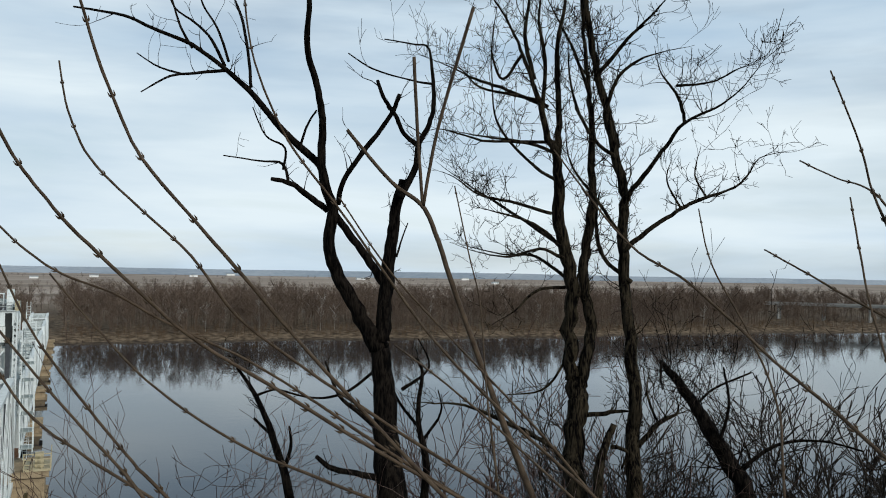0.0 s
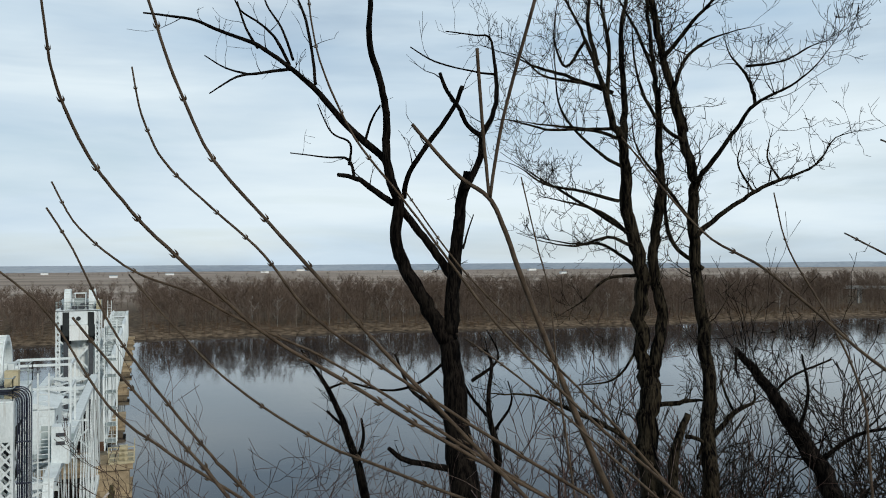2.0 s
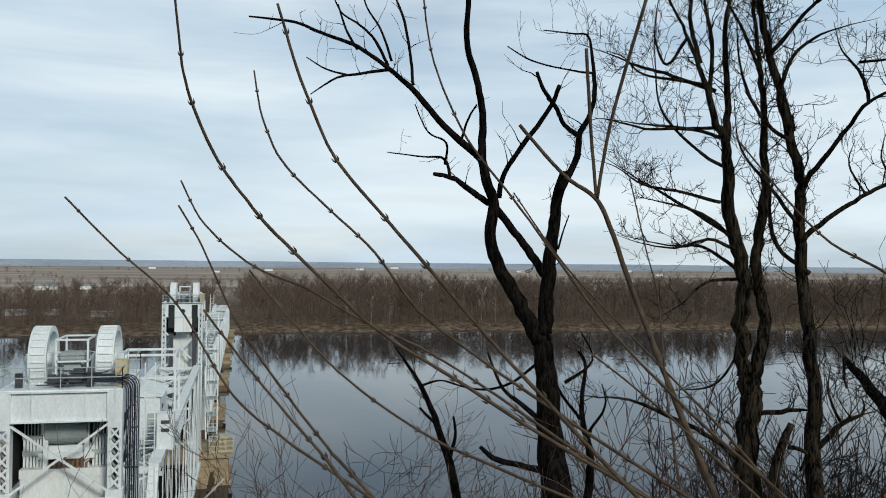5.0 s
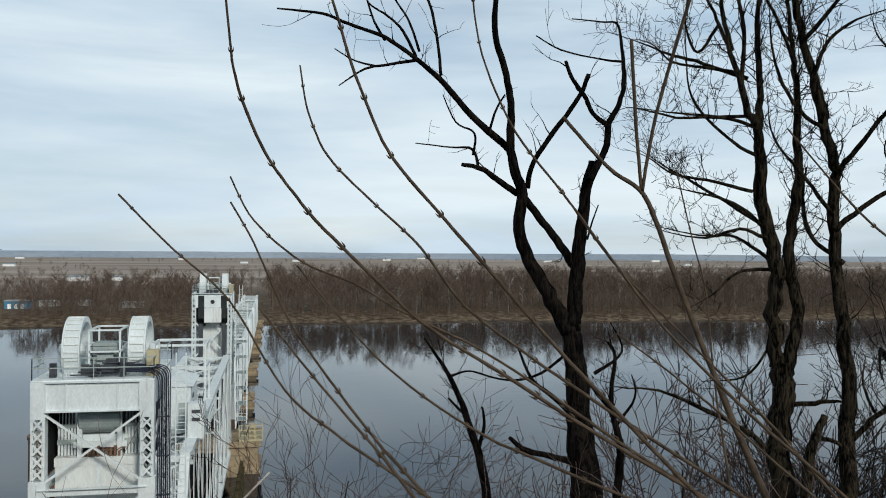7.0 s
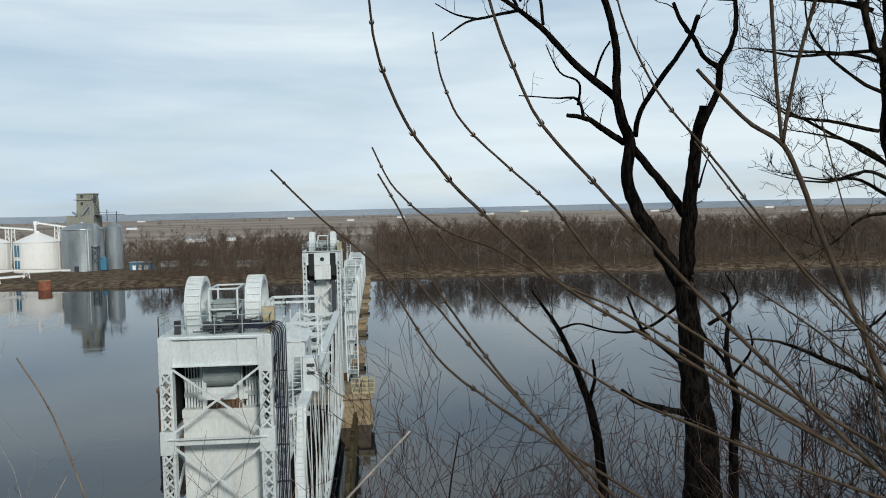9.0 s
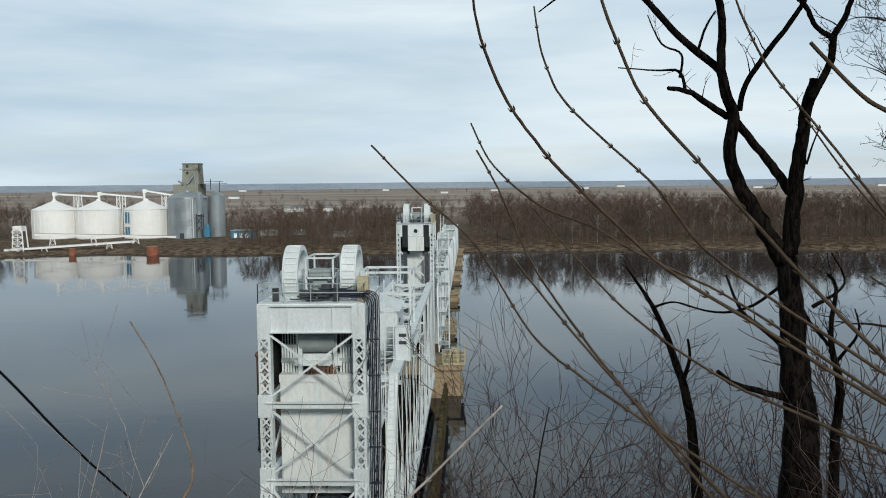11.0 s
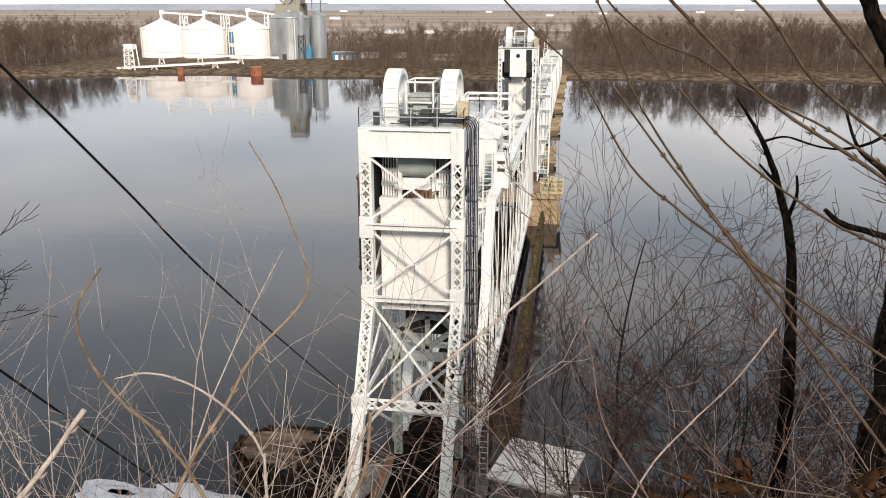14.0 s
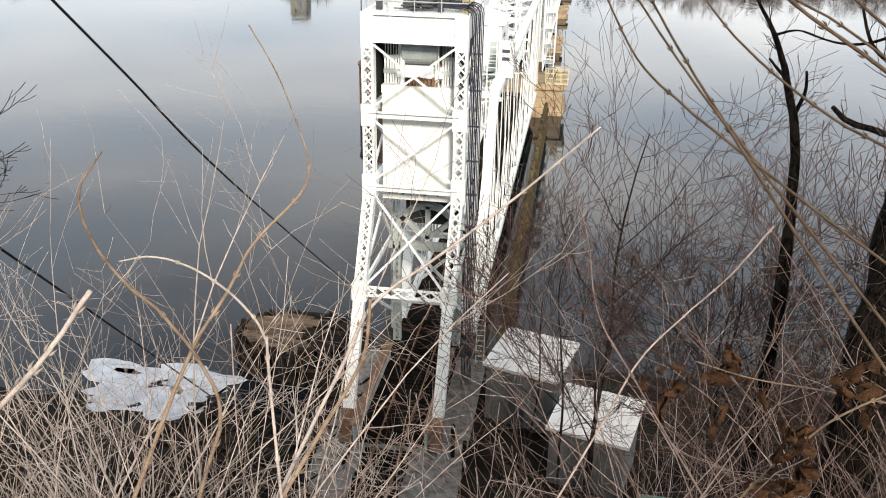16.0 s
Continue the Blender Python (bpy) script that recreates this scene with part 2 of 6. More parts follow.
# ---- mesh helpers ----
class Shape:
    """Collects boxes, bars and tubes into one mesh."""

    def __init__(self):
        self.v, self.f = [], []

    def add(self, verts, faces):
        k = len(self.v)
        self.v += [tuple(p) for p in verts]
        self.f += [tuple(i + k for i in q) for q in faces]
        return self

    def box(self, x0, x1, y0, y1, z0, z1):
        return self.add([(x0, y0, z0), (x1, y0, z0), (x1, y1, z0), (x0, y1, z0), (x0, y0, z1), (x1, y0, z1), (x1, y1, z1), (x0, y1, z1)],
                        [(3, 2, 1, 0), (4, 5, 6, 7), (0, 1, 5, 4), (1, 2, 6, 5), (2, 3, 7, 6), (3, 0, 4, 7)])

    def bar(self, p, q, w, h=None, up=(0, 0, 1)):
        """A square bar from p to q: w across, h along the direction nearest to up."""
        p, q, h = Vector(p), Vector(q), h or w
        a = (q - p).normalized()
        s = a.cross(Vector(up))
        s = s.normalized() if s.length > 1e-4 else a.cross(Vector((0, 1, 0))).normalized()
        u = s.cross(a).normalized()
        s, u = s * w / 2, u * h / 2
        return self.add([p - s - u, p + s - u, p + s + u, p - s + u, q - s - u, q + s - u, q + s + u, q - s + u],
                        [(0, 1, 2, 3), (7, 6, 5, 4), (1, 0, 4, 5), (2, 1, 5, 6), (3, 2, 6, 7), (0, 3, 7, 4)])

    def tube(self, pts, radii, sides=6, close=True):
        k, n = len(self.v), len(pts)
        side = Vector((0.31, 0.2, 0.93))
        for i, p in enumerate(pts):
            a = Vector(pts[min(i + 1, n - 1)]) - Vector(pts[max(i - 1, 0)])
            a = a.normalized() if a.length > 1e-9 else Vector((0, 0, 1))
            side = side - a * side.dot(a)
            side = side.normalized() if side.length > 1e-3 else a.orthogonal().normalized()
            other = a.cross(side)
            r = radii[i]
            for j in range(sides):
                w = 2 * math.pi * j / sides
                d = side * math.cos(w) + other * math.sin(w)
                self.v.append((p[0] + d.x * r, p[1] + d.y * r, p[2] + d.z * r))
        for i in range(n - 1):
            for j in range(sides):
                j2 = (j + 1) % sides
                self.f.append((k + i * sides + j, k + i * sides + j2, k + (i + 1) * sides + j2, k + (i + 1) * sides + j))
        if close:
            self.f.append(tuple(k + j for j in reversed(range(sides))))
            self.f.append(tuple(k + (n - 1) * sides + j for j in range(sides)))
        return self

    def lathe(self, centre, profile, sides=40):
        """A turned body about a vertical axis; profile: radius and height pairs from below."""
        k = len(self.v)
        for r, z in profile:
            for j in range(sides):
                w = 2 * math.pi * j / sides
                self.v.append((centre[0] + r * math.cos(w), centre[1] + r * math.sin(w), centre[2] + z))
        for i in range(len(profile) - 1):
            for j in range(sides):
                j2 = (j + 1) % sides
                self.f.append((k + i * sides + j, k + i * sides + j2, k + (i + 1) * sides + j2, k + (i + 1) * sides + j))
        self.f.append(tuple(k + j for j in reversed(range(sides))))
        self.f.append(tuple(k + (len(profile) - 1) * sides + j for j in range(sides)))
        return self

    def laced(self, p, q, w, d, across=(1, 0, 0), bar=0.09, pitch=None, crossed=True, flange=0.14, plates=True):
        """A built-up member: four corner angles from p to q, w apart along across and d apart the other way, with lacing on two faces."""
        p, q, x = Vector(p), Vector(q), Vector(across).normalized()
        a = (q - p).normalized()
        y = a.cross(x).normalized()
        for i in (-1, 1):
            for j in (-1, 1):
                o = x * i * (w - flange) / 2 + y * j * (d - 0.05) / 2
                self.bar(p + o, q + o, flange, 0.05, y)
            o = x * i * (w - 0.03) / 2
            if plates:
                self.bar(p + o, q + o, 0.03, d - 0.1, y)
        n = max(2, round((q - p).length / (pitch or w * 0.95)))
        for j in (-1, 1):
            for i in range(n):
                s, e = p + a * ((q - p).length * i / n), p + a * ((q - p).length * (i + 1) / n)
                o = y * j * (d / 2 + 0.012)
                k = w / 2 - flange / 2
                sign = 1 if i % 2 else -1
                self.bar(s + o - x * k * sign, e + o + x * k * sign, bar, 0.018, y)
                if crossed:
                    self.bar(s + o * 1.02 + x * k * sign, e + o * 1.02 - x * k * sign, bar, 0.018, y)
        return self

    def mesh(self, name, mat, smooth=False):
        me = bpy.data.meshes.new(name)
        me.from_pydata(self.v, [], self.f)
        me.materials.append(mat)
        if smooth:
            me.polygons.foreach_set("use_smooth", [True] * len(me.polygons))
        me.update()
        return me


def part(name, shape, mat, parent, label="", smooth=False, kind=""):
    ob = new(name, shape.mesh(name, mat, smooth))
    ob.parent = parent
    ob.matrix_parent_inverse = parent.matrix_basis.inverted()
    return tagged(ob, label, kind=kind)


def thing(name, label, category, at=(0, 0, 0), group="", kind=""):
    ob = new(name)
    ob.matrix_basis = pose(*at)
    ob.empty_display_size = 0.3
    return tagged(ob, label, category, group, kind)


def solid(name, shape, mat, label, category="", group="", kind="", smooth=False):
    return tagged(new(name, shape.mesh(name, mat, smooth)), label, category, group, kind)


def grid_mesh(name, xs, ys, height, mat):
    nx, ny = len(xs), len(ys)
    verts = [(x, y, height(x, y)) for y in ys for x in xs]
    faces = [(j * nx + i, j * nx + i + 1, (j + 1) * nx + i + 1, (j + 1) * nx + i) for j in range(ny - 1) for i in range(nx - 1)]
    me = bpy.data.meshes.new(name)
    me.from_pydata(verts, [], faces)
    me.materials.append(mat)
    me.polygons.foreach_set("use_smooth", [True] * len(me.polygons))
    return new(name, me)


# ---- ground, river, far shore ----
def near_height(x, y):
    """The bluff falls from the look-out to the rail bank and the river."""
    n = noise.noise((x * 0.13, y * 0.13, 3.1)) * 0.9 + noise.noise((x * 0.5, y * 0.5, 1.0)) * 0.22
    pts = ((-9000, 30.9), (-2, 30.6), (0.9, 30.45), (3, 28.2), (14, 16.0), (25, 5.2), (29, 3.4), (47, 3.0), (52, 1.2), (56, -1.5), (80, -3.5), (345, -4.0),
           (372, -2.0), (383, 0.7), (392, 2.3), (450, 2.6), (6000, 3.0))
    shore = 0 if y < 200 else far_offset(x)
    yy, z = y - shore, 3.0
    for (a, za), (b, zb) in zip(pts, pts[1:]):
        if yy <= b:
            t = (yy - a) / (b - a)
            z = za + (zb - za) * t
            break
    if 1.5 < y < 60:
        z += n * min(1, (y - 1.5) / 4) * (1.0 if y < 27 else 0.25)
    elif 375 < yy < 700:
        z += n * 0.5
    if 33 < y < 60 and x < -13.5:
        low = min(1, (-13.5 - x) / 4) * min(1, (y - 33) / 9)
        z = min(z, z + (0.35 + 0.3 * n - 0.13 * (y - 42) - z) * low)
    return z


def far_offset(x):
    return 5 * math.sin(x * 0.021) + 3 * math.sin(x * 0.067 + 1.0) - (12 * max(0, (x - 250) / 200)) - (max(0, (-x - 185) / 30) * 14 if x < -185 else 0)


ground_mat = bpy.data.materials.new("river_land")
ground_mat.use_nodes = True
gn, gl = ground_mat.node_tree.nodes, ground_mat.node_tree.links
g_co, g_map, g_map2 = gn.new("ShaderNodeTexCoord"), gn.new("ShaderNodeMapping"), gn.new("ShaderNodeMapping")
g_map.inputs["Scale"].default_value, g_map2.inputs["Scale"].default_value = (0.0012, 0.0042, 1), (0.35, 0.35, 0.35)
g_field, g_fine, g_ramp, g_ramp2, g_mix, g_sep, g_far = (gn.new("ShaderNodeTexVoronoi"), gn.new("ShaderNodeTexNoise"), gn.new("ShaderNodeValToRGB"),
                                                        gn.new("ShaderNodeValToRGB"), gn.new("ShaderNodeMix"), gn.new("ShaderNodeSeparateXYZ"), gn.new("ShaderNodeMapRange"))
g_mix.data_type = "RGBA"
gl.new(g_co.outputs["Object"], g_map.inputs["Vector"])
gl.new(g_co.outputs["Object"], g_map2.inputs["Vector"])
gl.new(g_map.outputs["Vector"], g_field.inputs["Vector"])
gl.new(g_map2.outputs["Vector"], g_fine.inputs["Vector"])
g_fine.inputs["Detail"].default_value, g_fine.inputs["Scale"].default_value = 8, 1.0
g_field.inputs["Scale"].default_value = 2.2
g_sep2 = gn.new("ShaderNodeSeparateColor")
gl.new(g_field.outputs["Color"], g_sep2.inputs["Color"])
gl.new(g_sep2.outputs["Red"], g_ramp.inputs["Fac"])
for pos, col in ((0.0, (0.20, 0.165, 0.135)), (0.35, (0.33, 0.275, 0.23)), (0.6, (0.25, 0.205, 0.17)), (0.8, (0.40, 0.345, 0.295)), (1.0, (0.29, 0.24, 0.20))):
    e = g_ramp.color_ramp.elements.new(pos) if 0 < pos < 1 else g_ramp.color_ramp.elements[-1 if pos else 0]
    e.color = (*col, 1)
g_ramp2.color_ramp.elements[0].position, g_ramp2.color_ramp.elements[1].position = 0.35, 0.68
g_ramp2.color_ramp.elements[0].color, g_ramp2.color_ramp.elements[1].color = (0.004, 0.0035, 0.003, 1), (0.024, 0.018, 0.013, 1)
gl.new(g_fine.outputs["Fac"], g_ramp2.inputs["Fac"])
gl.new(g_co.outputs["Object"], g_sep.inputs["Vector"])
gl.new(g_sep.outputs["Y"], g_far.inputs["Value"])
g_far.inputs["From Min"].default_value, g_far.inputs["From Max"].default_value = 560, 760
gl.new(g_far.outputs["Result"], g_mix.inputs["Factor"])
g_bank, g_ramp3, g_over = gn.new("ShaderNodeMix"), gn.new("ShaderNodeValToRGB"), gn.new("ShaderNodeMapRange")
g_bank.data_type = "RGBA"
g_ramp3.color_ramp.elements[0].position, g_ramp3.color_ramp.elements[1].position = 0.38, 0.66
g_ramp3.color_ramp.elements[0].color, g_ramp3.color_ramp.elements[1].color = (0.055, 0.040, 0.027, 1), (0.19, 0.145, 0.10, 1)
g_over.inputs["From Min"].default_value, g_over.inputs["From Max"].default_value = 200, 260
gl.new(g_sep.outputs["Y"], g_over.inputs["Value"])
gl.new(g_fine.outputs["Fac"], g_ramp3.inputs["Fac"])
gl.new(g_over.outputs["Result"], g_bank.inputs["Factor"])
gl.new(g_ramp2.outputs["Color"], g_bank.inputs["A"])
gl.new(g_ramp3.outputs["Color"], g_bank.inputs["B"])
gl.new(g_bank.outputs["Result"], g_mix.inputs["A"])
gl.new(g_ramp.outputs["Color"], g_mix.inputs["B"])
gl.new(g_mix.outputs["Result"], gn["Principled BSDF"].inputs["Base Color"])
gn["Principled BSDF"].inputs["Roughness"].default_value = 0.95
gn["Principled BSDF"].inputs["Specular IOR Level"].default_value = 0.1
g_bump = gn.new("ShaderNodeBump")
g_bump.inputs["Strength"].default_value, g_bump.inputs["Distance"].default_value = 0.6, 0.15
gl.new(g_fine.outputs["Fac"], g_bump.inputs["Height"])
gl.new(g_bump.outputs["Normal"], gn["Principled BSDF"].inputs["Normal"])

xs = [-4600, -2500, -1200, -700, -500] + [-400 + 10 * i for i in range(36)] + [-40 + 1.6 * i for i in range(51)] + [50 + 10 * i for i in range(51)] + [650, 900, 1500, 2600, 4600]
ys = [-3000, -800, -200, -60, -20, -8, -4, -2, 0] + [0.5 * i for i in range(1, 8)] + [4 + 1.2 * i for i in range(46)] + [60, 80, 140, 240, 320, 345] + \
     [352 + 4 * i for i in range(24)] + [455, 480, 520, 580, 700, 1000, 1600, 2600, 4000, 4700]
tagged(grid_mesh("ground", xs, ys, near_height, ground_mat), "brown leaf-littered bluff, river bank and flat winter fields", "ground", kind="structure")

water_mat = bpy.data.materials.new("grey_river_water")
water_mat.use_nodes = True
an, al = water_mat.node_tree.nodes, water_mat.node_tree.links
ab = an["Principled BSDF"]
ab.inputs["Base Color"].default_value = (0.011, 0.016, 0.022, 1)
ab.inputs["Roughness"].default_value, ab.inputs["IOR"].default_value = 0.025, 1.33
a_co, a_map, a_map2, a_n1, a_n2 = an.new("ShaderNodeTexCoord"), an.new("ShaderNodeMapping"), an.new("ShaderNodeMapping"), an.new("ShaderNodeTexNoise"), an.new("ShaderNodeTexNoise")
a_map.inputs["Scale"].default_value, a_map2.inputs["Scale"].default_value = (0.5, 0.35, 1), (0.022, 0.05, 1)
a_n1.inputs["Detail"].default_value, a_n2.inputs["Detail"].default_value = 4, 5
a_n2.inputs["Distortion"].default_value = 1.2
a_ramp, a_mul, a_bump = an.new("ShaderNodeValToRGB"), an.new("ShaderNodeMath"), an.new("ShaderNodeBump")
a_ramp.color_ramp.elements[0].position, a_ramp.color_ramp.elements[1].position = 0.42, 0.66
a_ramp.color_ramp.elements[0].color = (0.12, 0.12, 0.12, 1)
a_mul.operation = "MULTIPLY"
a_bump.inputs["Strength"].default_value, a_bump.inputs["Distance"].default_value = 0.10, 0.07
al.new(a_co.outputs["Object"], a_map.inputs["Vector"])
al.new(a_co.outputs["Object"], a_map2.inputs["Vector"])
al.new(a_map.outputs["Vector"], a_n1.inputs["Vector"])
al.new(a_map2.outputs["Vector"], a_n2.inputs["Vector"])
al.new(a_n2.outputs["Fac"], a_ramp.inputs["Fac"])
al.new(a_n1.outputs["Fac"], a_mul.inputs[0])
al.new(a_ramp.outputs["Color"], a_mul.inputs[1])
al.new(a_mul.outputs[0], a_bump.inputs["Height"])
al.new(a_bump.outputs["Normal"], ab.inputs["Normal"])
river = Shape()
river.add([(-4500, 40, 0), (4500, 40, 0), (4500, 430, 0), (-4500, 430, 0)], [(0, 1, 2, 3)])
solid("water", river, water_mat, "calm grey river water mirroring sky and woods", "river", kind="structure")

hills = Shape()
hx = [-4600 + 115 * i for i in range(81)]
top = [(x, 3100 - abs(x) * 0.12, 24.5 + 4.0 * noise.noise((x * 0.0011, 2.0, 0)) + 1.6 * noise.noise((x * 0.006, 5.0, 0))) for x in hx]
n = len(top)
hills.add([(x, y, 1) for x, y, z in top] + top + [(x, y + 90, 1) for x, y, z in top],
          [(i, i + 1, n + i + 1, n + i) for i in range(n - 1)] + [(n + i, n + i + 1, 2 * n + i + 1, 2 * n + i) for i in range(n - 1)])
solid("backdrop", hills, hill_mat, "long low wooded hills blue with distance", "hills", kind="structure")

# ---- far woods ----
def woods_prototype(seed, limbs, twigs, spread=0.30):
    """Vertices and triangles of one bare tree one metre high."""
    rnd = random.Random(seed)
    v, f = [], []

    def spike(p, q, r):
        p, q = Vector(p), Vector(q)
        a = (q - p).normalized()
        s = a.orthogonal().normalized()
        o = a.cross(s)
        k = len(v)
        for j in range(3):
            w = 2.094 * j
            v.append(tuple(p + (s * math.cos(w) + o * math.sin(w)) * r))
        v.append(tuple(q))
        f.extend([(k, k + 1, k + 3), (k + 1, k + 2, k + 3), (k + 2, k, k + 3)])

    def blade(p, q, r):
        o = Vector((rnd.gauss(0, 1), rnd.gauss(0, 1), rnd.gauss(0, 0.3))).normalized() * r
        k = len(v)
        v.extend([tuple(p - o), tuple(p + o), tuple(q)])
        f.append((k, k + 1, k + 2))

    lean = (rnd.uniform(-0.05, 0.05), rnd.uniform(-0.05, 0.05))
    spike((0, 0, 0), (lean[0], lean[1], 0.95), 0.0075)
    for i in range(limbs):
        h = rnd.uniform(0.22, 0.8)
        w, l = rnd.uniform(0, 6.283), rnd.uniform(0.6, 1.0) * spread * (1.15 - h * 0.6)
        p = (lean[0] * h, lean[1] * h, h)
        q = (p[0] + math.cos(w) * l * 0.75, p[1] + math.sin(w) * l * 0.75, h + l * rnd.uniform(0.55, 1.1))
        spike(p, q, 0.004)
        for j in range(twigs):
            t = rnd.uniform(0.25, 1.0)
            s = Vector(p).lerp(Vector(q), t)
            e = s + Vector((rnd.gauss(0, 0.075), rnd.gauss(0, 0.075), rnd.uniform(-0.01, 0.15)))
            blade(s, e, 0.0034)
    return np.array(v), np.array(f)


def plant_many(name, prototypes, places, mat, label, category):
    """Joins turned and scaled copies of the prototypes at (x, y, z, height, width) into one mesh."""
    rnd = random.Random(len(places))
    vs, fs, k = [], [], 0
    for x, y, z, h, w in places:
        pv, pf = prototypes[rnd.randrange(len(prototypes))]
        a = rnd.uniform(0, 6.283)
        c, s = math.cos(a), math.sin(a)
        q = np.stack([(pv[:, 0] * c - pv[:, 1] * s) * w + x, (pv[:, 0] * s + pv[:, 1] * c) * w + y, pv[:, 2] * h + z], 1)
        vs.append(q)
        fs.append(pf + k)
        k += len(pv)
    v, f = np.concatenate(vs), np.concatenate(fs)
    me = bpy.data.meshes.new(name)
    me.from_pydata(v.tolist(), [], f.tolist())
    me.materials.append(mat)
    return tagged(new(name, me), label, category, kind="stuff")


rnd = random.Random(11)
protos = [woods_prototype(i, 13, 18, 0.34) for i in range(8)]
bushy = [woods_prototype(20 + i, 10, 9, 0.6) for i in range(4)]
places, bank = [], []


def open_ground(x, y):
    """Where the terminal and the track keep the woods away."""
    return (-250 < x < -112 and y < 505) or abs(x + 9.5) < 8 or (x > 440 and y < 474 - 1.386 * (x - 452))


for i in range(4000):
    x = rnd.uniform(-470, 560)
    depth = rnd.random() ** 1.5 * 175
    y = 391 + far_offset(x) + depth
    if open_ground(x, y):
        continue
    tall = rnd.uniform(13, 24) * (1.0 if x > -15 or x < -230 else 0.78) * (0.62 if depth < 12 else 1)
    places.append((x, y, near_height(x, y) - 0.3, tall, tall * rnd.uniform(0.8, 1.15)))
for i in range(1700):
    row = rnd.choice((585, 610, 640, 680, 720, 790, 860, 1010, 1250, 1500, 1900, 2300))
    x = rnd.uniform(-1.0, 1.2) * row * 0.85
    if noise.noise((x * 0.004, row, 0.0)) < (-0.05 if row > 700 else -0.3):
        continue
    y = row + rnd.uniform(-18, 18)
    h = rnd.uniform(7, 13)
    places.append((x, y, 2.4, h, h * 1.3))
plant_many("woods", protos, places, woods_mat, "dense brown leafless bottomland woods on the far bank", "woods")
for i in range(3000):
    x = rnd.uniform(-470, 560)
    if (-250 < x < -112 and rnd.random() < 0.86) or abs(x + 9.5) < 7:
        continue
    y = 382.5 + far_offset(x) + rnd.random() ** 2 * 28
    h = rnd.uniform(1.5, 4.5)
    bank.append((x, y, near_height(x, y) - 0.1, h, h * 1.4))
plant_many("bank_brush", bushy, bank, brush_far, "reddish brown brush along the far waterline", "brush")
for x, y, h in ((46, 399, 17), (58, 402, 15), (66, 398, 12), (83, 404, 17), (112, 402, 19), (120, 405, 16), (143, 401, 14), (171, 404, 17), (-15, 396, 14),
                (232, 400, 15), (283, 398, 14), (340, 395, 16), (-268, 392, 15), (-281, 396, 17), (-290, 390, 14), (-303, 388, 16)):
    pv, pf = woods_prototype(int(x * 7 + h) % 97 + 50, 9, 4, 0.34)
    s = Shape().add([(a * h + x, b * h + y, c * h + near_height(x, y) - 0.2) for a, b, c in pv], [tuple(q) for q in pf.tolist()])
    solid("sycamore", s, pale_bark, "leafless pale-barked sycamore among brown woods", "tree", "pale trees on the far bank")


# ---- far farms ----
def farm(x, y, w, d, h):
    t = thing("farm_building", "small white farm building in the distant fields", "building", (x, y, 2.2), "far farms")
    part("wall", Shape().box(x - w / 2, x + w / 2, y - d / 2, y + d / 2, 1.5, 2.2 + h), farm_white, t)
    r = Shape().add([(x - w / 2 - .4, y - d / 2 - .4, 2.2 + h), (x + w / 2 + .4, y - d / 2 - .4, 2.2 + h), (x + w / 2 + .4, y + d / 2 + .4, 2.2 + h),
                     (x - w / 2 - .4, y + d / 2 + .4, 2.2 + h), (x - w / 2 - .4, y, 2.2 + h * 1.5), (x + w / 2 + .4, y, 2.2 + h * 1.5)],
                    [(0, 1, 5, 4), (2, 3, 4, 5), (0, 4, 3), (1, 2, 5), (3, 2, 1, 0)])
    part("roof", r, galvanised, t)


for x, y, w, d, h in ((-175, 830, 18, 10, 4), (-143, 845, 9, 8, 3.5), (-420, 1500, 18, 10, 4), (-60, 1900, 16, 10, 4), (60, 2200, 20, 10, 4.5), (330, 2500, 22, 12, 5),
                      (760, 2300, 24, 12, 5), (1180, 2500, 26, 12, 6), (-700, 2600, 22, 12, 5), (520, 3000, 28, 14, 6), (130, 3300, 30, 14, 7), (1900, 3000, 28, 14, 7),
                      (-250, 2500, 18, 10, 5), (930, 1800, 16, 9, 4)):
    farm(x, y, w, d, h)


# ---- grain terminal ----
def storage_tank(x, y, r, eave, apex, group):
    t = thing("grain_tank", "white steel grain tank with a conical roof", "tank", (x, y, 2.4), group)
    part("shell", Shape().lathe((x, y, 2.2), [(r, 0), (r, eave - 2.2)], 48), tank_white, t, smooth=False)
    part("roof", Shape().lathe((x, y, eave), [(r + 0.3, 0), (r + 0.3, 0.25), (6.0, (apex - eave) * 0.56), (1.2, apex - eave), (0.8, apex - eave + 0.9)], 48), tank_white, t)
    part("base_ring", Shape().lathe((x, y, 2.0), [(r + 0.5, 0), (r + 0.5, 0.9)], 48), asphalt_far, t)
    for k in range(10):
        a = -2.6 + k * 0.4
        part("rib", Shape().bar((x + math.cos(a) * r, y + math.sin(a) * r, 3), (x + math.cos(a) * r, y + math.sin(a) * r, eave), 0.25), tank_white, t)
    return t


TY = 458
tanks = [storage_tank(x, TY, 11.6, 18.0, 22.9, "grain tanks") for x in (-227.8, -203.6, -177.2)]
sign_t = tanks[2]
for z0, z1 in ((10.8, 16.8), (3.9, 9.0)):
    ang = -2.24
    px, py = -177 + math.cos(ang) * 11.75, TY + math.sin(ang) * 11.75
    t_ = Vector((-math.sin(ang), math.cos(ang), 0)) * 2.3
    s = Shape().add([(px - t_.x, py - t_.y, z0), (px + t_.x, py + t_.y, z0), (px + t_.x, py + t_.y, z1), (px - t_.x, py - t_.y, z1)], [(0, 1, 2, 3)])
    part("blue_panel", s, blue_mat, sign_t, "blue painted panel")
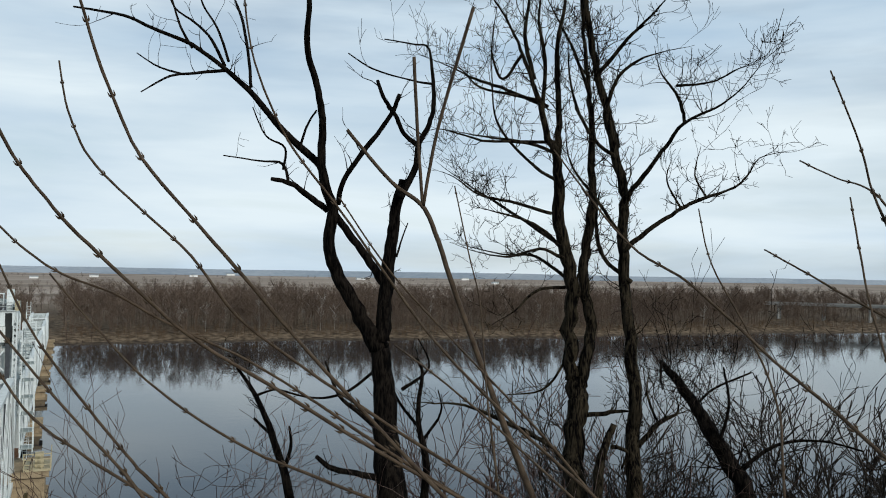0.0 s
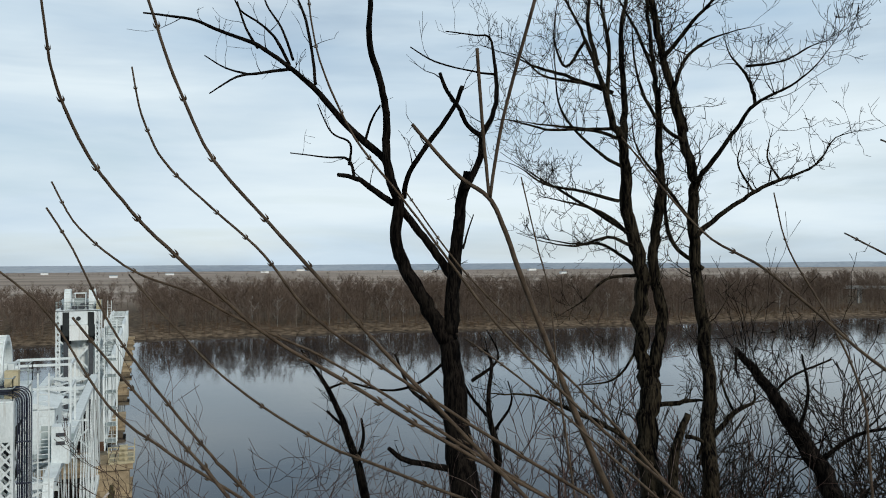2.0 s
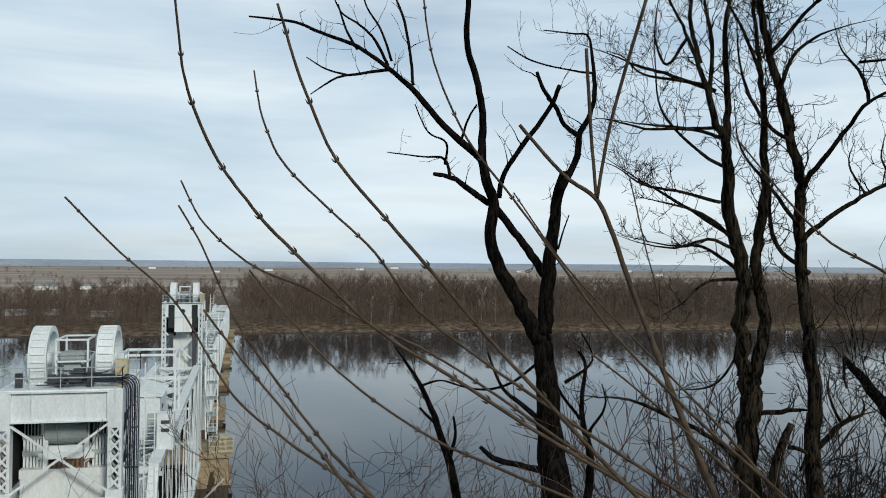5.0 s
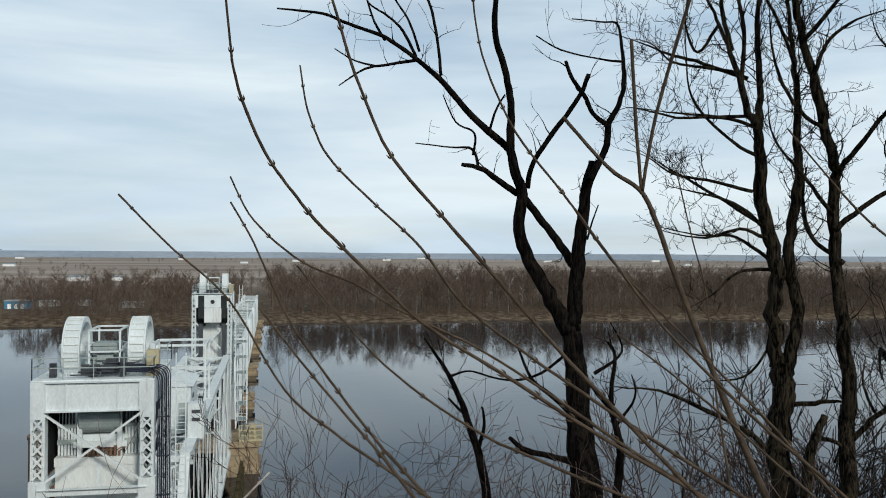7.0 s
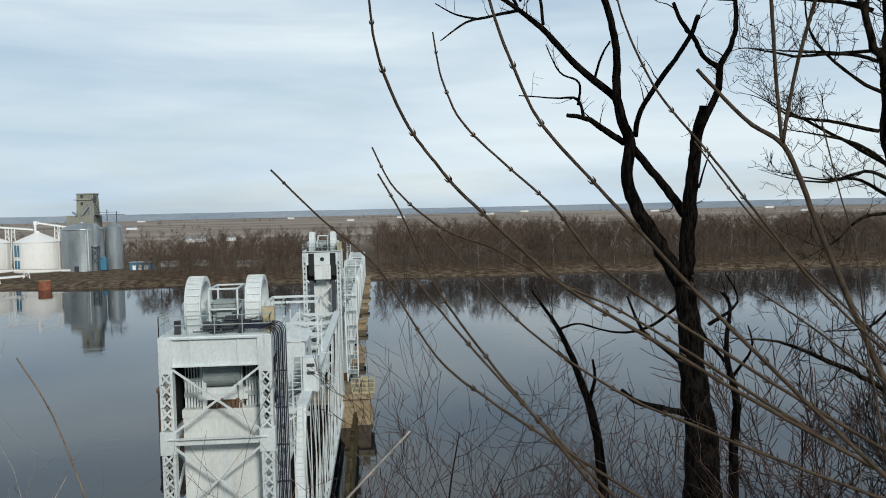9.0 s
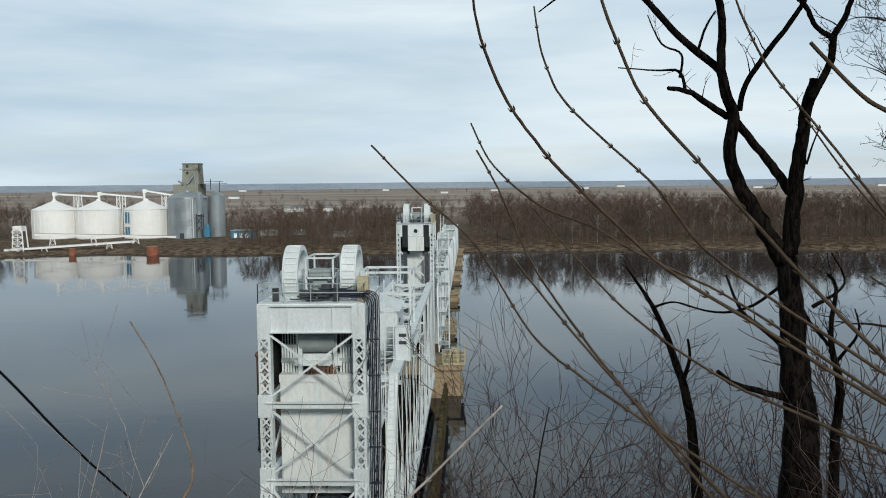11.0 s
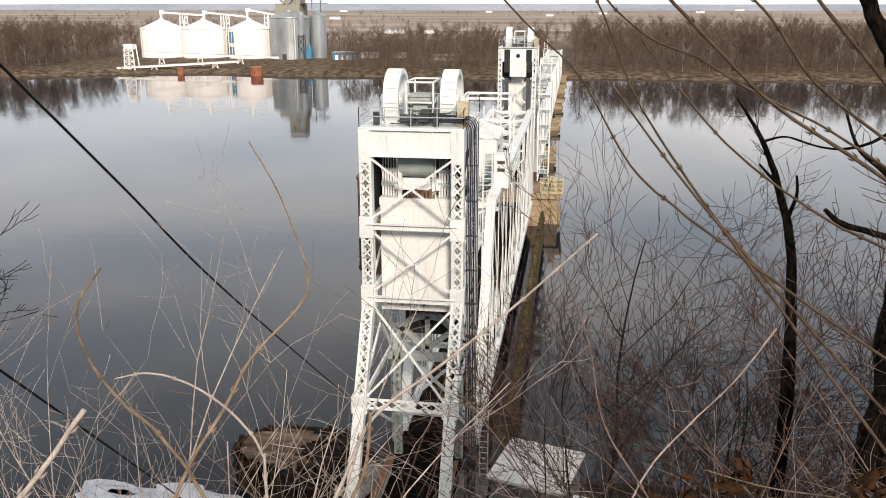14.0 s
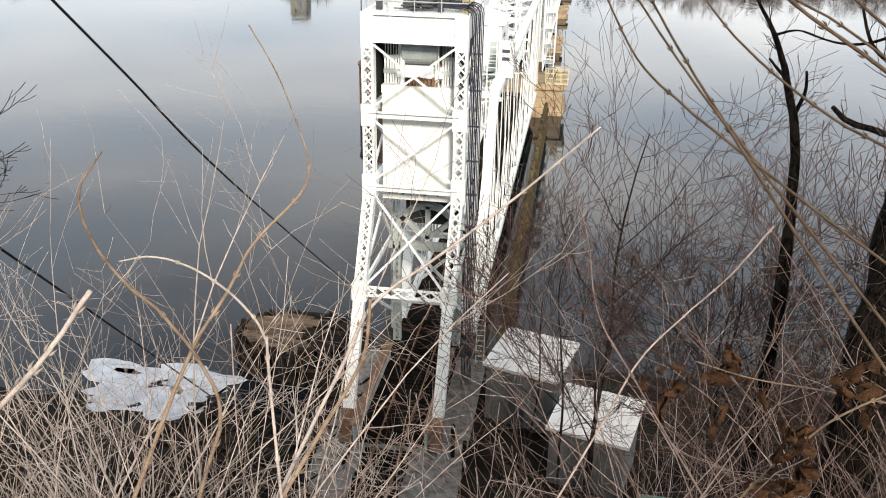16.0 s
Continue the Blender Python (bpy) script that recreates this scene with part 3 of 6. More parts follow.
bin_t = thing("steel_bin", "large grey galvanised corrugated grain bin", "silo", (-153.5, 456, 2.4))
prof = []
for k in range(43):
    z = k * 0.5
    prof += [(10.4, z), (10.52, z + 0.25)]
part("shell", Shape().lathe((-153.9, 456, 2.5), prof, 56), galvanised, bin_t)
part("roof", Shape().lathe((-153.9, 456, 23.9), [(10.8, 0), (10.7, 0.3), (7.5, 1.9), (4.0, 2.9), (1.5, 3.3), (1.2, 4.0)], 56), galvanised, bin_t)
part("ladder", Shape().bar((-148.2, 446.8, 3), (-148.2, 446.8, 23.8), 0.4).bar((-149.2, 446.3, 3), (-149.2, 446.3, 23.8), 0.15), paint, bin_t)
part("door", Shape().box(-155, -152.8, 445.2, 445.8, 2.5, 5.5), dark_steel, bin_t)
head = thing("elevator_tower", "olive grey concrete elevator headhouse", "tower", (-149, 474, 2.4))
part("shaft", Shape().box(-166.6, -152.4, 470, 484, 2.2, 31.2), head_mat, head)
taper = Shape()
for z, half in ((31.2, 4.7), (42.4, 4.3), (42.4, 4.6), (43.0, 4.6)):
    taper.v += [(-157.4 + a * half, 477 + b * half, z) for a, b in ((-1, -1), (1, -1), (1, 1), (-1, 1))]
taper.f += [(r * 4 + k, r * 4 + (k + 1) % 4, r * 4 + 4 + (k + 1) % 4, r * 4 + 4 + k) for r in range(3) for k in range(4)] + [(12, 13, 14, 15)]
part("tower_wall", taper, head_mat, head)
for z in (37.2, 41.0):
    part("window", Shape().box(-159.4, -158.4, 471.6, 472.6, z, z + 1.1), dark_steel, head)
part("band", Shape().box(-163.3, -153.9, 471.9, 482.1, 39.4, 39.8), asphalt_far, head)
part("spout", Shape().bar((-163.5, 470.6, 33), (-160.5, 469, 31.4), 0.8).bar((-154.6, 471.2, 37), (-158.5, 469, 31.4), 0.7).tube([(-155.5, 471.0, 37.4), (-154.4, 470.8, 36.6), (-154.2, 470.6, 31)], [0.5] * 3, 8), galvanised, head)
part("platform", Shape().box(-152.4, -139, 472, 480, 31.2, 31.5).bar((-152, 472, 32.6), (-139, 472, 32.6), 0.2).bar((-146, 472, 28), (-146, 472, 34), 0.35)
     .bar((-153.5, 472, 40.5), (-150, 472, 33.5), 0.3).box(-154.2, -152.6, 473, 476, 38.5, 41.5).bar((-141, 472, 24), (-141, 472, 33), 0.35), dark_steel, head)
small = thing("steel_hopper", "narrow grey steel hopper bins beside the elevator", "silo", (-139, 462, 2.4))
part("shell", Shape().lathe((-145.4, 449.5, 15), [(1.7, 0), (1.7, 4), (1.9, 4), (1.9, 8), (1.7, 8), (1.7, 11), (0.8, 12.4)], 20), galvanised, small)
part("shell", Shape().lathe((-140.5, 464, 2.4), [(4.4, 0), (4.4, 22.5), (0.8, 25)], 24), galvanised, small)
for dx in (-1.4, 1.4):
    for dy in (-1.4, 1.4):
        part("leg", Shape().bar((-145.4 + dx, 449.5 + dy, 2.2), (-145.4 + dx, 449.5 + dy, 15.5), 0.4), dark_steel, small)
for z in (6, 10):
    part("brace", Shape().bar((-146.8, 448, z), (-144, 448, z + 4), 0.25), dark_steel, small)
    part("brace", Shape().bar((-144, 448, z), (-146.8, 448, z + 4), 0.25), dark_steel, small)
part("dust_filter", Shape().box(-143.6, -140.6, 450, 453, 3.0, 8.5).lathe((-142.1, 451.4, 8.5), [(1.3, 0), (0.4, 2.0)], 12), blue_mat, small, "blue dust filter")


def conveyor(a, b, legs_at, group):
    t = thing("conveyor", "pale steel conveyor gallery on trestle legs", "conveyor", (a[0], a[1], 2.4), group)
    s = Shape().bar(a, b, 1.2, 0.9)
    part("gallery", s, tank_white, t)
    part("roof", Shape().bar((a[0], a[1], a[2] + 0.55), (b[0], b[1], b[2] + 0.55), 1.5, 0.14), galvanised, t)
    for k in legs_at:
        p = Vector(a).lerp(Vector(b), k)
        z0 = near_height(p.x, p.y) - 0.3
        tr = Shape()
        for sx_ in (-1, 1):
            part("trestle_leg", Shape().bar((p.x + sx_ * 1.6, p.y, z0), (p.x + sx_ * 0.8, p.y, p.z - 0.4), 0.3), tank_white, t)
        m = int((p.z - z0) / 2.5)
        for i in range(m):
            zz, w0, w1 = z0 + i * 2.5, 1.6 - 0.8 * i / m, 1.6 - 0.8 * (i + 1) / m
            tr.bar((p.x - w0, p.y, zz), (p.x + w1, p.y, zz + 2.5), 0.16).bar((p.x + w0, p.y, zz), (p.x - w1, p.y, zz + 2.5), 0.16)
        part("trestle_brace", tr, tank_white, t, kind="stuff")


conveyor((-229, 462, 26.6), (-205, 463, 25.0), (0.45, 0.56), "roof conveyors")
conveyor((-204, 462, 26.6), (-181, 463, 24.4), (0.42, 0.55), "roof conveyors")
conveyor((-179, 462, 28.0), (-160, 464, 24.6), (0.5, 0.62), "roof conveyors")
for x, z in ((-229, 25.2), (-204, 25.2), (-179, 26.4)):
    owner = min(tanks, key=lambda k: abs(k.location.x - x))
    part("drive_head", Shape().box(x - 0.9, x + 0.9, 460.2, 462.6, z + 0.4, z + 2.4).box(x - 0.4, x + 0.4, 459.8, 461, 22.6, z + 0.4), tank_white, owner, "small pale steel drive head")
conveyor((-205, 391, 8.8), (-150, 425, 5.0), (0.12, 0.4, 0.7), "barge conveyors")
conveyor((-214, 381, 2.2), (-160, 397, 4.8), (0.3, 0.8), "barge conveyors")
load = thing("loading_tower", "white steel barge loading tower with braces", "tower", (-207, 388, -1))
for dx in (-2.8, 2.8):
    for dy in (-2.5, 2.5):
        part("leg", Shape().bar((-208 + dx, 384 + dy, -2.5), (-208 + dx * 0.7, 384 + dy * 0.7, 13), 0.45), tank_white, load)
for i in range(5):
    z = 0.5 + i * 2.5
    part("brace", Shape().bar((-210.6, 381.6, z), (-205.4, 381.6, z + 2.5), 0.25).bar((-205.4, 381.6, z), (-210.6, 381.6, z + 2.5), 0.25)
         .bar((-210.6, 381.6, z), (-205.4, 381.6, z), 0.3), tank_white, load)
part("cabin", Shape().box(-209.8, -206.2, 382.3, 385.6, 10.8, 13.2), tank_white, load)
for x, y, r, h, mat, label in ((-144, 377, 2.7, 3.9, brick_red, "red-brown mooring cell at the waterline"), (-181, 378, 1.5, 3.0, brick_red, "small red-brown mooring cell at the waterline"),
                                (-28.6, 123.5, 4.3, 7.2, rust, "dark rusty protection cell in the river")):
    cell = thing("mooring_cell", label, "mooring cell", (x, y, -3), "mooring cells")
    part("wall", Shape().lathe((x, y, -3), [(r, 0), (r, h + 2.6), (r + 0.15, h + 2.6), (r + 0.15, h + 3.0)], 24), mat, cell)
    part("cap", Shape().lathe((x, y, h), [(r - 0.3, -0.1), (r - 0.3, 0.12)], 24), pier_mat, cell)
shed_b = thing("site_office", "pale blue sheet-metal office with white doors", "building", (-123, 455, 2.4))
part("wall", Shape().box(-129, -118.5, 450, 458, 2.2, 6.2), blue_mat, shed_b)
part("roof", Shape().box(-129.4, -118.1, 449.6, 458.4, 6.2, 6.6), galvanised, shed_b)
for x in (-127.5, -124.5, -121.5):
    part("door", Shape().box(x, x + 1.6, 449.8, 450.1, 2.4, 5.0), tank_white, shed_b)
for k, (x, y, w, h) in enumerate(((-113, 470, 9, 2.6), (-98, 474, 7, 2.4), (-70, 455, 9, 2.6))):
    t = thing("storage_building", "low grey storage building among bare trees", "building", (x, y, 2.4), "low buildings")
    part("wall", Shape().box(x - w / 2, x + w / 2, y - 4, y + 4, 2.0, 2.4 + h), asphalt_far, t)
    part("roof", Shape().box(x - w / 2 - .4, x + w / 2 + .4, y - 4.4, y + 4.4, 2.4 + h, 2.8 + h), galvanised, t)

# ---- highway bridge downstream ----
hw = thing("highway_bridge", "grey concrete highway bridge on columns", "bridge", (500, 395, 0))
part("deck", Shape().bar((452, 462, 13.0), (548, 329, 13.2), 9, 1.4).bar((448, 458, 14.2), (544, 326, 14.4), 0.4, 1.0), asphalt_far, hw)
for k in range(6):
    p = Vector((458, 454, 0)).lerp(Vector((542, 337, 0)), k / 5)
    part("column", Shape().lathe((p.x - 2.4, p.y - 1.6, -3.5), [(0.9, 0), (0.9, 15.5)], 12), asphalt_far, hw)
    part("column", Shape().lathe((p.x + 2.4, p.y + 1.6, -3.5), [(0.9, 0), (0.9, 15.5)], 12), asphalt_far, hw)
    part("cap", Shape().bar((p.x - 4, p.y - 2.6, 11.7), (p.x + 4, p.y + 2.6, 11.7), 1.2, 1.0), asphalt_far, hw)

# ---- railway lift bridge ----
CX, XL, XR = -9.7, -12.22, -7.18
DECK = 3.6


def x_brace(parent, y, za, zb, xl, xr, w=0.11, ya=None):
    ya = y if ya is None else ya
    part("brace", Shape().bar((xl, y, za), (xr, ya, zb), w, 0.1, (0, 1, 0)), paint, parent)
    part("brace", Shape().bar((xr, y - 0.06, za), (xl, ya - 0.06, zb), w, 0.1, (0, 1, 0)), paint, parent)


def railing(parent, pts, h=1.05, name="railing", mat=None):
    s = Shape()
    for a, b in zip(pts, pts[1:]):
        a, b = Vector(a), Vector(b)
        k = max(1, round((b - a).length / 1.3))
        for i in range(k + 1):
            p = a.lerp(b, i / k)
            s.bar(p, p + Vector((0, 0, h)), 0.042)
        for z in (h, h * 0.55):
            s.bar(a + Vector((0, 0, z)), b + Vector((0, 0, z)), 0.05)
    part(name, s, mat or paint, parent)


def wheel(parent, x, y, z, r, w):
    """A rope sheave turned about the axis x."""
    s, k, sides = Shape(), 0, 40
    prof = [(r - 0.28, -w / 2), (r, -w / 2), (r, -w / 2 + 0.07), (r - 0.06, -w / 2 + 0.09), (r - 0.06, w / 2 - 0.09), (r, w / 2 - 0.07), (r, w / 2), (r - 0.28, w / 2)]
    n = len(prof)
    verts = [(x + o, y + rr * math.cos(6.28319 * j / sides), z + rr * math.sin(6.28319 * j / sides)) for rr, o in prof for j in range(sides)]
    faces = [(((i + 1) % n) * sides + j, ((i + 1) % n) * sides + (j + 1) % sides, i * sides + (j + 1) % sides, i * sides + j) for i in range(n) for j in range(sides)]
    s.add(verts, faces)
    rim = part("sheave", s, paint, parent, "large rope wheel with spokes")
    for j in range(8):
        a = 6.28319 * j / 8
        part("spoke", Shape().bar((x, y, z), (x, y + math.cos(a) * (r - 0.2), z + math.sin(a) * (r - 0.2)), 0.14, 0.16), paint, rim)
    part("hub", Shape().tube([(x - w * 0.6, y, z), (x + w * 0.6, y, z)], [0.34, 0.34], 16), paint, rim)
    clips = Shape()
    for j in range(26):
        a = 6.28319 * j / 26
        clips.bar((x - w / 2 + 0.1, y + math.cos(a) * (r - 0.03), z + math.sin(a) * (r - 0.03)), (x + w / 2 - 0.1, y + math.cos(a) * (r - 0.03), z + math.sin(a) * (r - 0.03)), 0.07, 0.05,
                  (0, math.cos(a), math.sin(a)))
    part("rim_tread", clips, concrete_white, rim, kind="stuff")


def lift_tower(y0, s, label, rear_foot):
    """A tower: shore-side legs at y0, river-side columns 7 m on in direction s."""
    yr = y0 + 7.0 * s
    t = thing("lift_tower", label, "bridge tower", (CX, yr, DECK), "lift bridge towers")
    kink = 16.15
    for x in (XL, XR):
        part("post", Shape().laced((x, y0, kink), (x, y0, 23.95), 0.66, 0.6, (1, 0, 0), 0.10, 0.58), paint, t, "laced steel post")
        part("post_head", Shape().box(x - 0.34, x + 0.34, y0 - 0.32, y0 + 0.32, 23.9, 25.72), paint, t)
        mid = Vector((x, y0, kink)).lerp(Vector((x, rear_foot, 3.6)), 0.42)
        part("leg", Shape().laced((x, y0, kink), mid, 0.66, 0.6, (1, 0, 0), 0.10, 0.58), paint, t, "sloping laced leg")
        foot = Vector((x, rear_foot, 3.4))
        leg = part("leg", Shape().bar(mid, foot.lerp(mid, 0.22), 0.62, 0.5), paint, t, "sloping box leg")
        part("leg_foot", Shape().bar(foot.lerp(mid, 0.22), foot, 0.64, 0.52), rust, leg, "rust-stained leg foot")
        part("column", Shape().laced((x, yr, 3.4), (x, yr, 25.6), 0.6, 0.7, (1, 0, 0), 0.10, 0.8), paint, t, "laced river-side column")
        part("gusset", Shape().box(x - 0.40, x + 0.40, y0 - 0.36, y0 + 0.34, 19.7, 20.9), paint, t)
        part("gusset", Shape().box(x - 0.40, x + 0.40, y0 - 0.36, y0 + 0.34, 15.5, 16.9), paint, t)
        part("gusset", Shape().bar(mid + Vector((0, 0, 0.5)), mid - Vector((0, 0.0, 0.5)), 0.86, 0.66, (0, 1, 0)), paint, t)
        # bracing between shore and river legs
        for za, zb in ((24.2, 20.4), (20.3, 16.2)):
            part("side_brace", Shape().bar((x, y0, za), (x, yr, zb), 0.1, 0.2).bar((x - 0.05, y0, zb), (x - 0.05, yr, za), 0.1, 0.2), paint, t)
        part("side_strut", Shape().laced((x, y0, 20.3), (x, yr, 20.3), 0.4, 0.3, (0, 0, 1), 0.06), paint, t)
        part("side_strut", Shape().laced((x, y0, 16.1), (x, yr, 16.1), 0.4, 0.3, (0, 0, 1), 0.06), paint, t)
        part("side_brace", Shape().bar((x, y0, 16.1), (x, yr, 9.5), 0.12, 0.24).bar((x, mid.y, mid.z), (x, yr, 15.8), 0.12, 0.22).bar((x, mid.y, mid.z), (x, yr, 4.5), 0.12, 0.22)
             .bar((x, mid.y, mid.z), (x, yr, mid.z), 0.14, 0.3), paint, t)
        part("side_girder", Shape().box(x - 0.2, x + 0.2, min(y0, yr) + 0.3, max(y0, yr) - 0.3, 24.3, 25.7), paint, t)
    yf = y0 - 0.30 * s
    g = part("head_girder", Shape().box(XL + 0.34, XR - 0.34, min(yf, yf + 0.12 * s), max(yf, yf + 0.12 * s), 24.3, 25.66), paint, t, "plate girder across the tower head")
    for x in (XL + 0.35, -10.95, -8.55, XR - 0.35):
        part("stiffener", Shape().box(x - 0.03, x + 0.03, min(yf - 0.08 * s, yf), max(yf - 0.08 * s, yf), 24.3, 25.66), paint, g)
    for z in (24.28, 25.70):
        part("flange", Shape().box(XL + 0.34, XR - 0.34, min(yf - 0.16 * s, yf + 0.2 * s), max(yf - 0.16 * s, yf + 0.2 * s), z - 0.03, z + 0.03), paint, g)
    part("back_girder", Shape().box(XL, XR, yr - 0.2, yr + 0.2, 24.2, 25.6), paint, t)
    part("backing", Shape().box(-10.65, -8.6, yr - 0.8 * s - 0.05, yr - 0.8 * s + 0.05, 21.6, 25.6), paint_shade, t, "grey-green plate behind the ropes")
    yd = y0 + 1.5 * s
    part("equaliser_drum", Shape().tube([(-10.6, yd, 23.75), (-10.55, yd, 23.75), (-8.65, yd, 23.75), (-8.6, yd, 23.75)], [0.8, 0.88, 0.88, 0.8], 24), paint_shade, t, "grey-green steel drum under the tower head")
    part("drum_beam", Shape().box(-10.9, -8.3, yd - 0.35, yd + 0.35, 22.45, 22.82).box(-10.9, -8.3, yd - 0.5, yd - 0.42, 22.2, 22.5), paint, t)
    clutter = Shape()
    for k in range(9):
        x = -10.3 + k * 0.2
        clutter.box(x, x + 0.11, yd - 0.75, yd - 0.55, 21.8, 22.02 + 0.09 * (k * 5 % 4)).bar((x, yd - 0.7, 22.0), (x + 0.35, yd - 0.7, 22.22), 0.05)
    part("rope_hitch", clutter, rust, t, "rusty rope hitch gear")
    for z in (20.34, 16.13):
        part("strut", Shape().bar((XL, y0 - 0.2 * s, z), (XR, y0 - 0.2 * s, z), 0.16, 0.34).bar((XL, y0 - 0.32 * s, z + 0.16), (XR, y0 - 0.32 * s, z + 0.16), 0.26, 0.04), paint, t)
    x_brace(t, y0 - 0.22 * s, 24.2, 20.75, XL + 0.2, XR - 0.2)
    x_brace(t, y0 - 0.22 * s, 20.1, 16.55, XL + 0.2, XR - 0.2)
    ym, zm = y0 + (rear_foot - y0) * 0.42, 16.15 + (3.6 - 16.15) * 0.42
    part("strut", Shape().laced((XL + 0.3, ym, zm), (XR - 0.3, ym, zm), 0.6, 0.3, (0, 0.42, 0.9), 0.07, 0.7, plates=False), paint, t, "laced cross strut")
    x_brace(t, y0 - 0.22 * s, 15.8, zm + 0.3, XL + 0.2, XR - 0.2, 0.12, ym - 0.22 * s)
    for za, zb in ((21.8, 16.4), (16.0, 10.6), (10.4, 5.6)):
        x_brace(t, yr, za, zb, XL, XR, 0.2)
        part("strut", Shape().bar((XL, yr, zb - 0.1), (XR, yr, zb - 0.1), 0.3, 0.3), paint, t)
    # head platform, wheels, machinery
    lo, hi = min(y0, yr), max(y0, yr)
    part("platform", Shape().box(XL - 0.34, XR + 0.34, lo - 0.25, hi + 0.3, 25.73, 25.8), paint, t)
    # dark sheets added behind and beside the ropes as the head's inner shade
    part("rope_guard", Shape().box(-11.75, -10.65, yr - 0.9 * s - 0.05, yr - 0.9 * s + 0.05, 21.0, 25.6).box(-8.6, -7.5, yr - 0.9 * s - 0.05, yr - 0.9 * s + 0.05, 21.0, 25.6), dark_fill, t)
    part("side_guard", Shape().box(XL + 0.22, XL + 0.26, lo + 0.6, hi - 0.5, 21.0, 25.6), dark_fill, t)
    part("side_guard", Shape().box(XR - 0.26, XR - 0.22, lo + 0.6, hi - 0.5, 21.0, 25.6), dark_fill, t)
    railing(t, [(XL - 0.3, lo + 2.0, 25.8), (XL - 0.3, lo - 0.2, 25.8), (XR + 0.3, lo - 0.2, 25.8), (XR + 0.3, lo + 1.6, 25.8)], mat=paint_shade)
    railing(t, [(XL - 0.3, hi - 1.6, 25.8), (XL - 0.3, hi + 0.25, 25.8), (XR + 0.3, hi + 0.25, 25.8), (XR + 0.3, hi - 1.6, 25.8)], mat=paint_shade)
    yw = y0 + 3.4 * s
    for x in (-11.2, -8.0):
        wheel(t, x, yw, 26.9, 1.72, 0.86)
        for o in (-0.64, 0.64):
            part("bearing", Shape().box(x + o - 0.14, x + o + 0.14, yw - 0.5, yw + 0.5, 25.8, 27.2), paint, t)
    part("axle", Shape().tube([(-12.1, yw, 26.9), (-7.1, yw, 26.9)], [0.16, 0.16], 12), paint, t)
    part("gearbox", Shape().box(-10.25, -8.95, yw - 1.0, yw + 0.2, 25.9, 27.3).box(-10.0, -9.2, yw - 1.3, yw - 1.0, 26.2, 26.9), paint_shade, t, "grey machinery casing")
    part("machinery", Shape().box(-10.1, -9.7, lo + 0.5, lo + 1.3, 25.85, 26.35).tube([(-9.5, lo + 0.8, 26.15), (-8.9, lo + 0.8, 26.15)], [0.24, 0.24], 12)
         .box(-9.45, -9.0, lo + 1.6, lo + 2.2, 25.85, 26.6), dark_steel, t, "dark motor and brake")
    fr = Shape()
    for x in (-10.35, -8.85):
        for y in (yw - 1.4, yw + 1.2):
            fr.bar((x, y, 25.8), (x, y, 28.0), 0.09)
    for z in (26.9, 28.0):
        fr.bar((-10.35, yw - 1.4, z), (-8.85, yw - 1.4, z), 0.09).bar((-10.35, yw + 1.2, z), (-8.85, yw + 1.2, z), 0.09)
        fr.bar((-10.35, yw - 1.4, z), (-10.35, yw + 1.2, z), 0.09).bar((-8.85, yw - 1.4, z), (-8.85, yw + 1.2, z), 0.09)
    part("machinery_frame", fr, paint, t)
    pipes = Shape()
    for k in range(5):
        z, x = 25.95 + 0.13 * k, -10.9 + 0.35 * k
        pipes.tube([(x, lo + 0.3 + 0.12 * k, z), (x + 1.5, lo + 0.3 + 0.12 * k, z), (x + 1.7, lo + 0.5 + 0.12 * k, z), (x + 1.7, lo + 2.4, z)], [0.035] * 4, 6)
    for x, y, w, h in ((-11.9, lo + 0.5, 0.3, 0.7), (-10.6, lo + 1.3, 0.35, 0.5), (-8.6, lo + 0.4, 0.28, 0.95), (-7.6, lo + 1.9, 0.4, 0.6)):
        pipes.box(x, x + w, y, y + 0.3, 25.82, 25.82 + h)
    for k in range(4):
        pipes.bar((-10.3, yw - 1.42, 26.1 + 0.36 * k), (-8.9, yw - 1.42, 26.1 + 0.36 * k), 0.035)
    part("pipework", pipes, dark_steel, t, "dark pipes and junction boxes", kind="stuff")
    part("control_box", Shape().box(-7.35, -6.75, lo + 0.6, lo + 1.2, 25.8, 27.1).box(-7.3, -7.0, lo + 0.55, lo + 0.6, 26.3, 26.6), yellow_paint, t, "pale yellow control box")
    if s < 0:
        yq = yr - 0.26
        part("house_panel", Shape().box(-10.75, -8.35, yq - 0.3, yq, 21.6, 23.7), concrete_white, t, "white boxed panel under the head beam")
        part("head_beam", Shape().box(XL + 0.3, XR - 0.3, yq - 0.1, yq, 23.75, 25.6), paint, t)
        # dark disc and rope panels below paint the shade inside the openings
        part("port", Shape().tube([(-9.6, yq - 0.14, 24.6), (-9.6, yq - 0.08, 24.6)], [0.3, 0.3], 16), dark_fill, t, "round dark opening")
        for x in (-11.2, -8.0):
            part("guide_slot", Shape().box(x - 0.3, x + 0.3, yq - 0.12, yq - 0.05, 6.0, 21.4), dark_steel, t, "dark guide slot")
            part("rope_shaft", Shape().box(x - 0.42, x + 0.42, yq - 0.14, yq - 0.06, 22.2, 25.5), dark_fill, t, "dark rope opening")
    # ladder on the side
    lad = Shape()
    xs_ = XR + 1.15
    for x in (xs_, xs_ + 0.5):
        lad.bar((x, y0 + 1.8 * s, 4.0), (x, y0 + 1.8 * s, 26.8), 0.07)
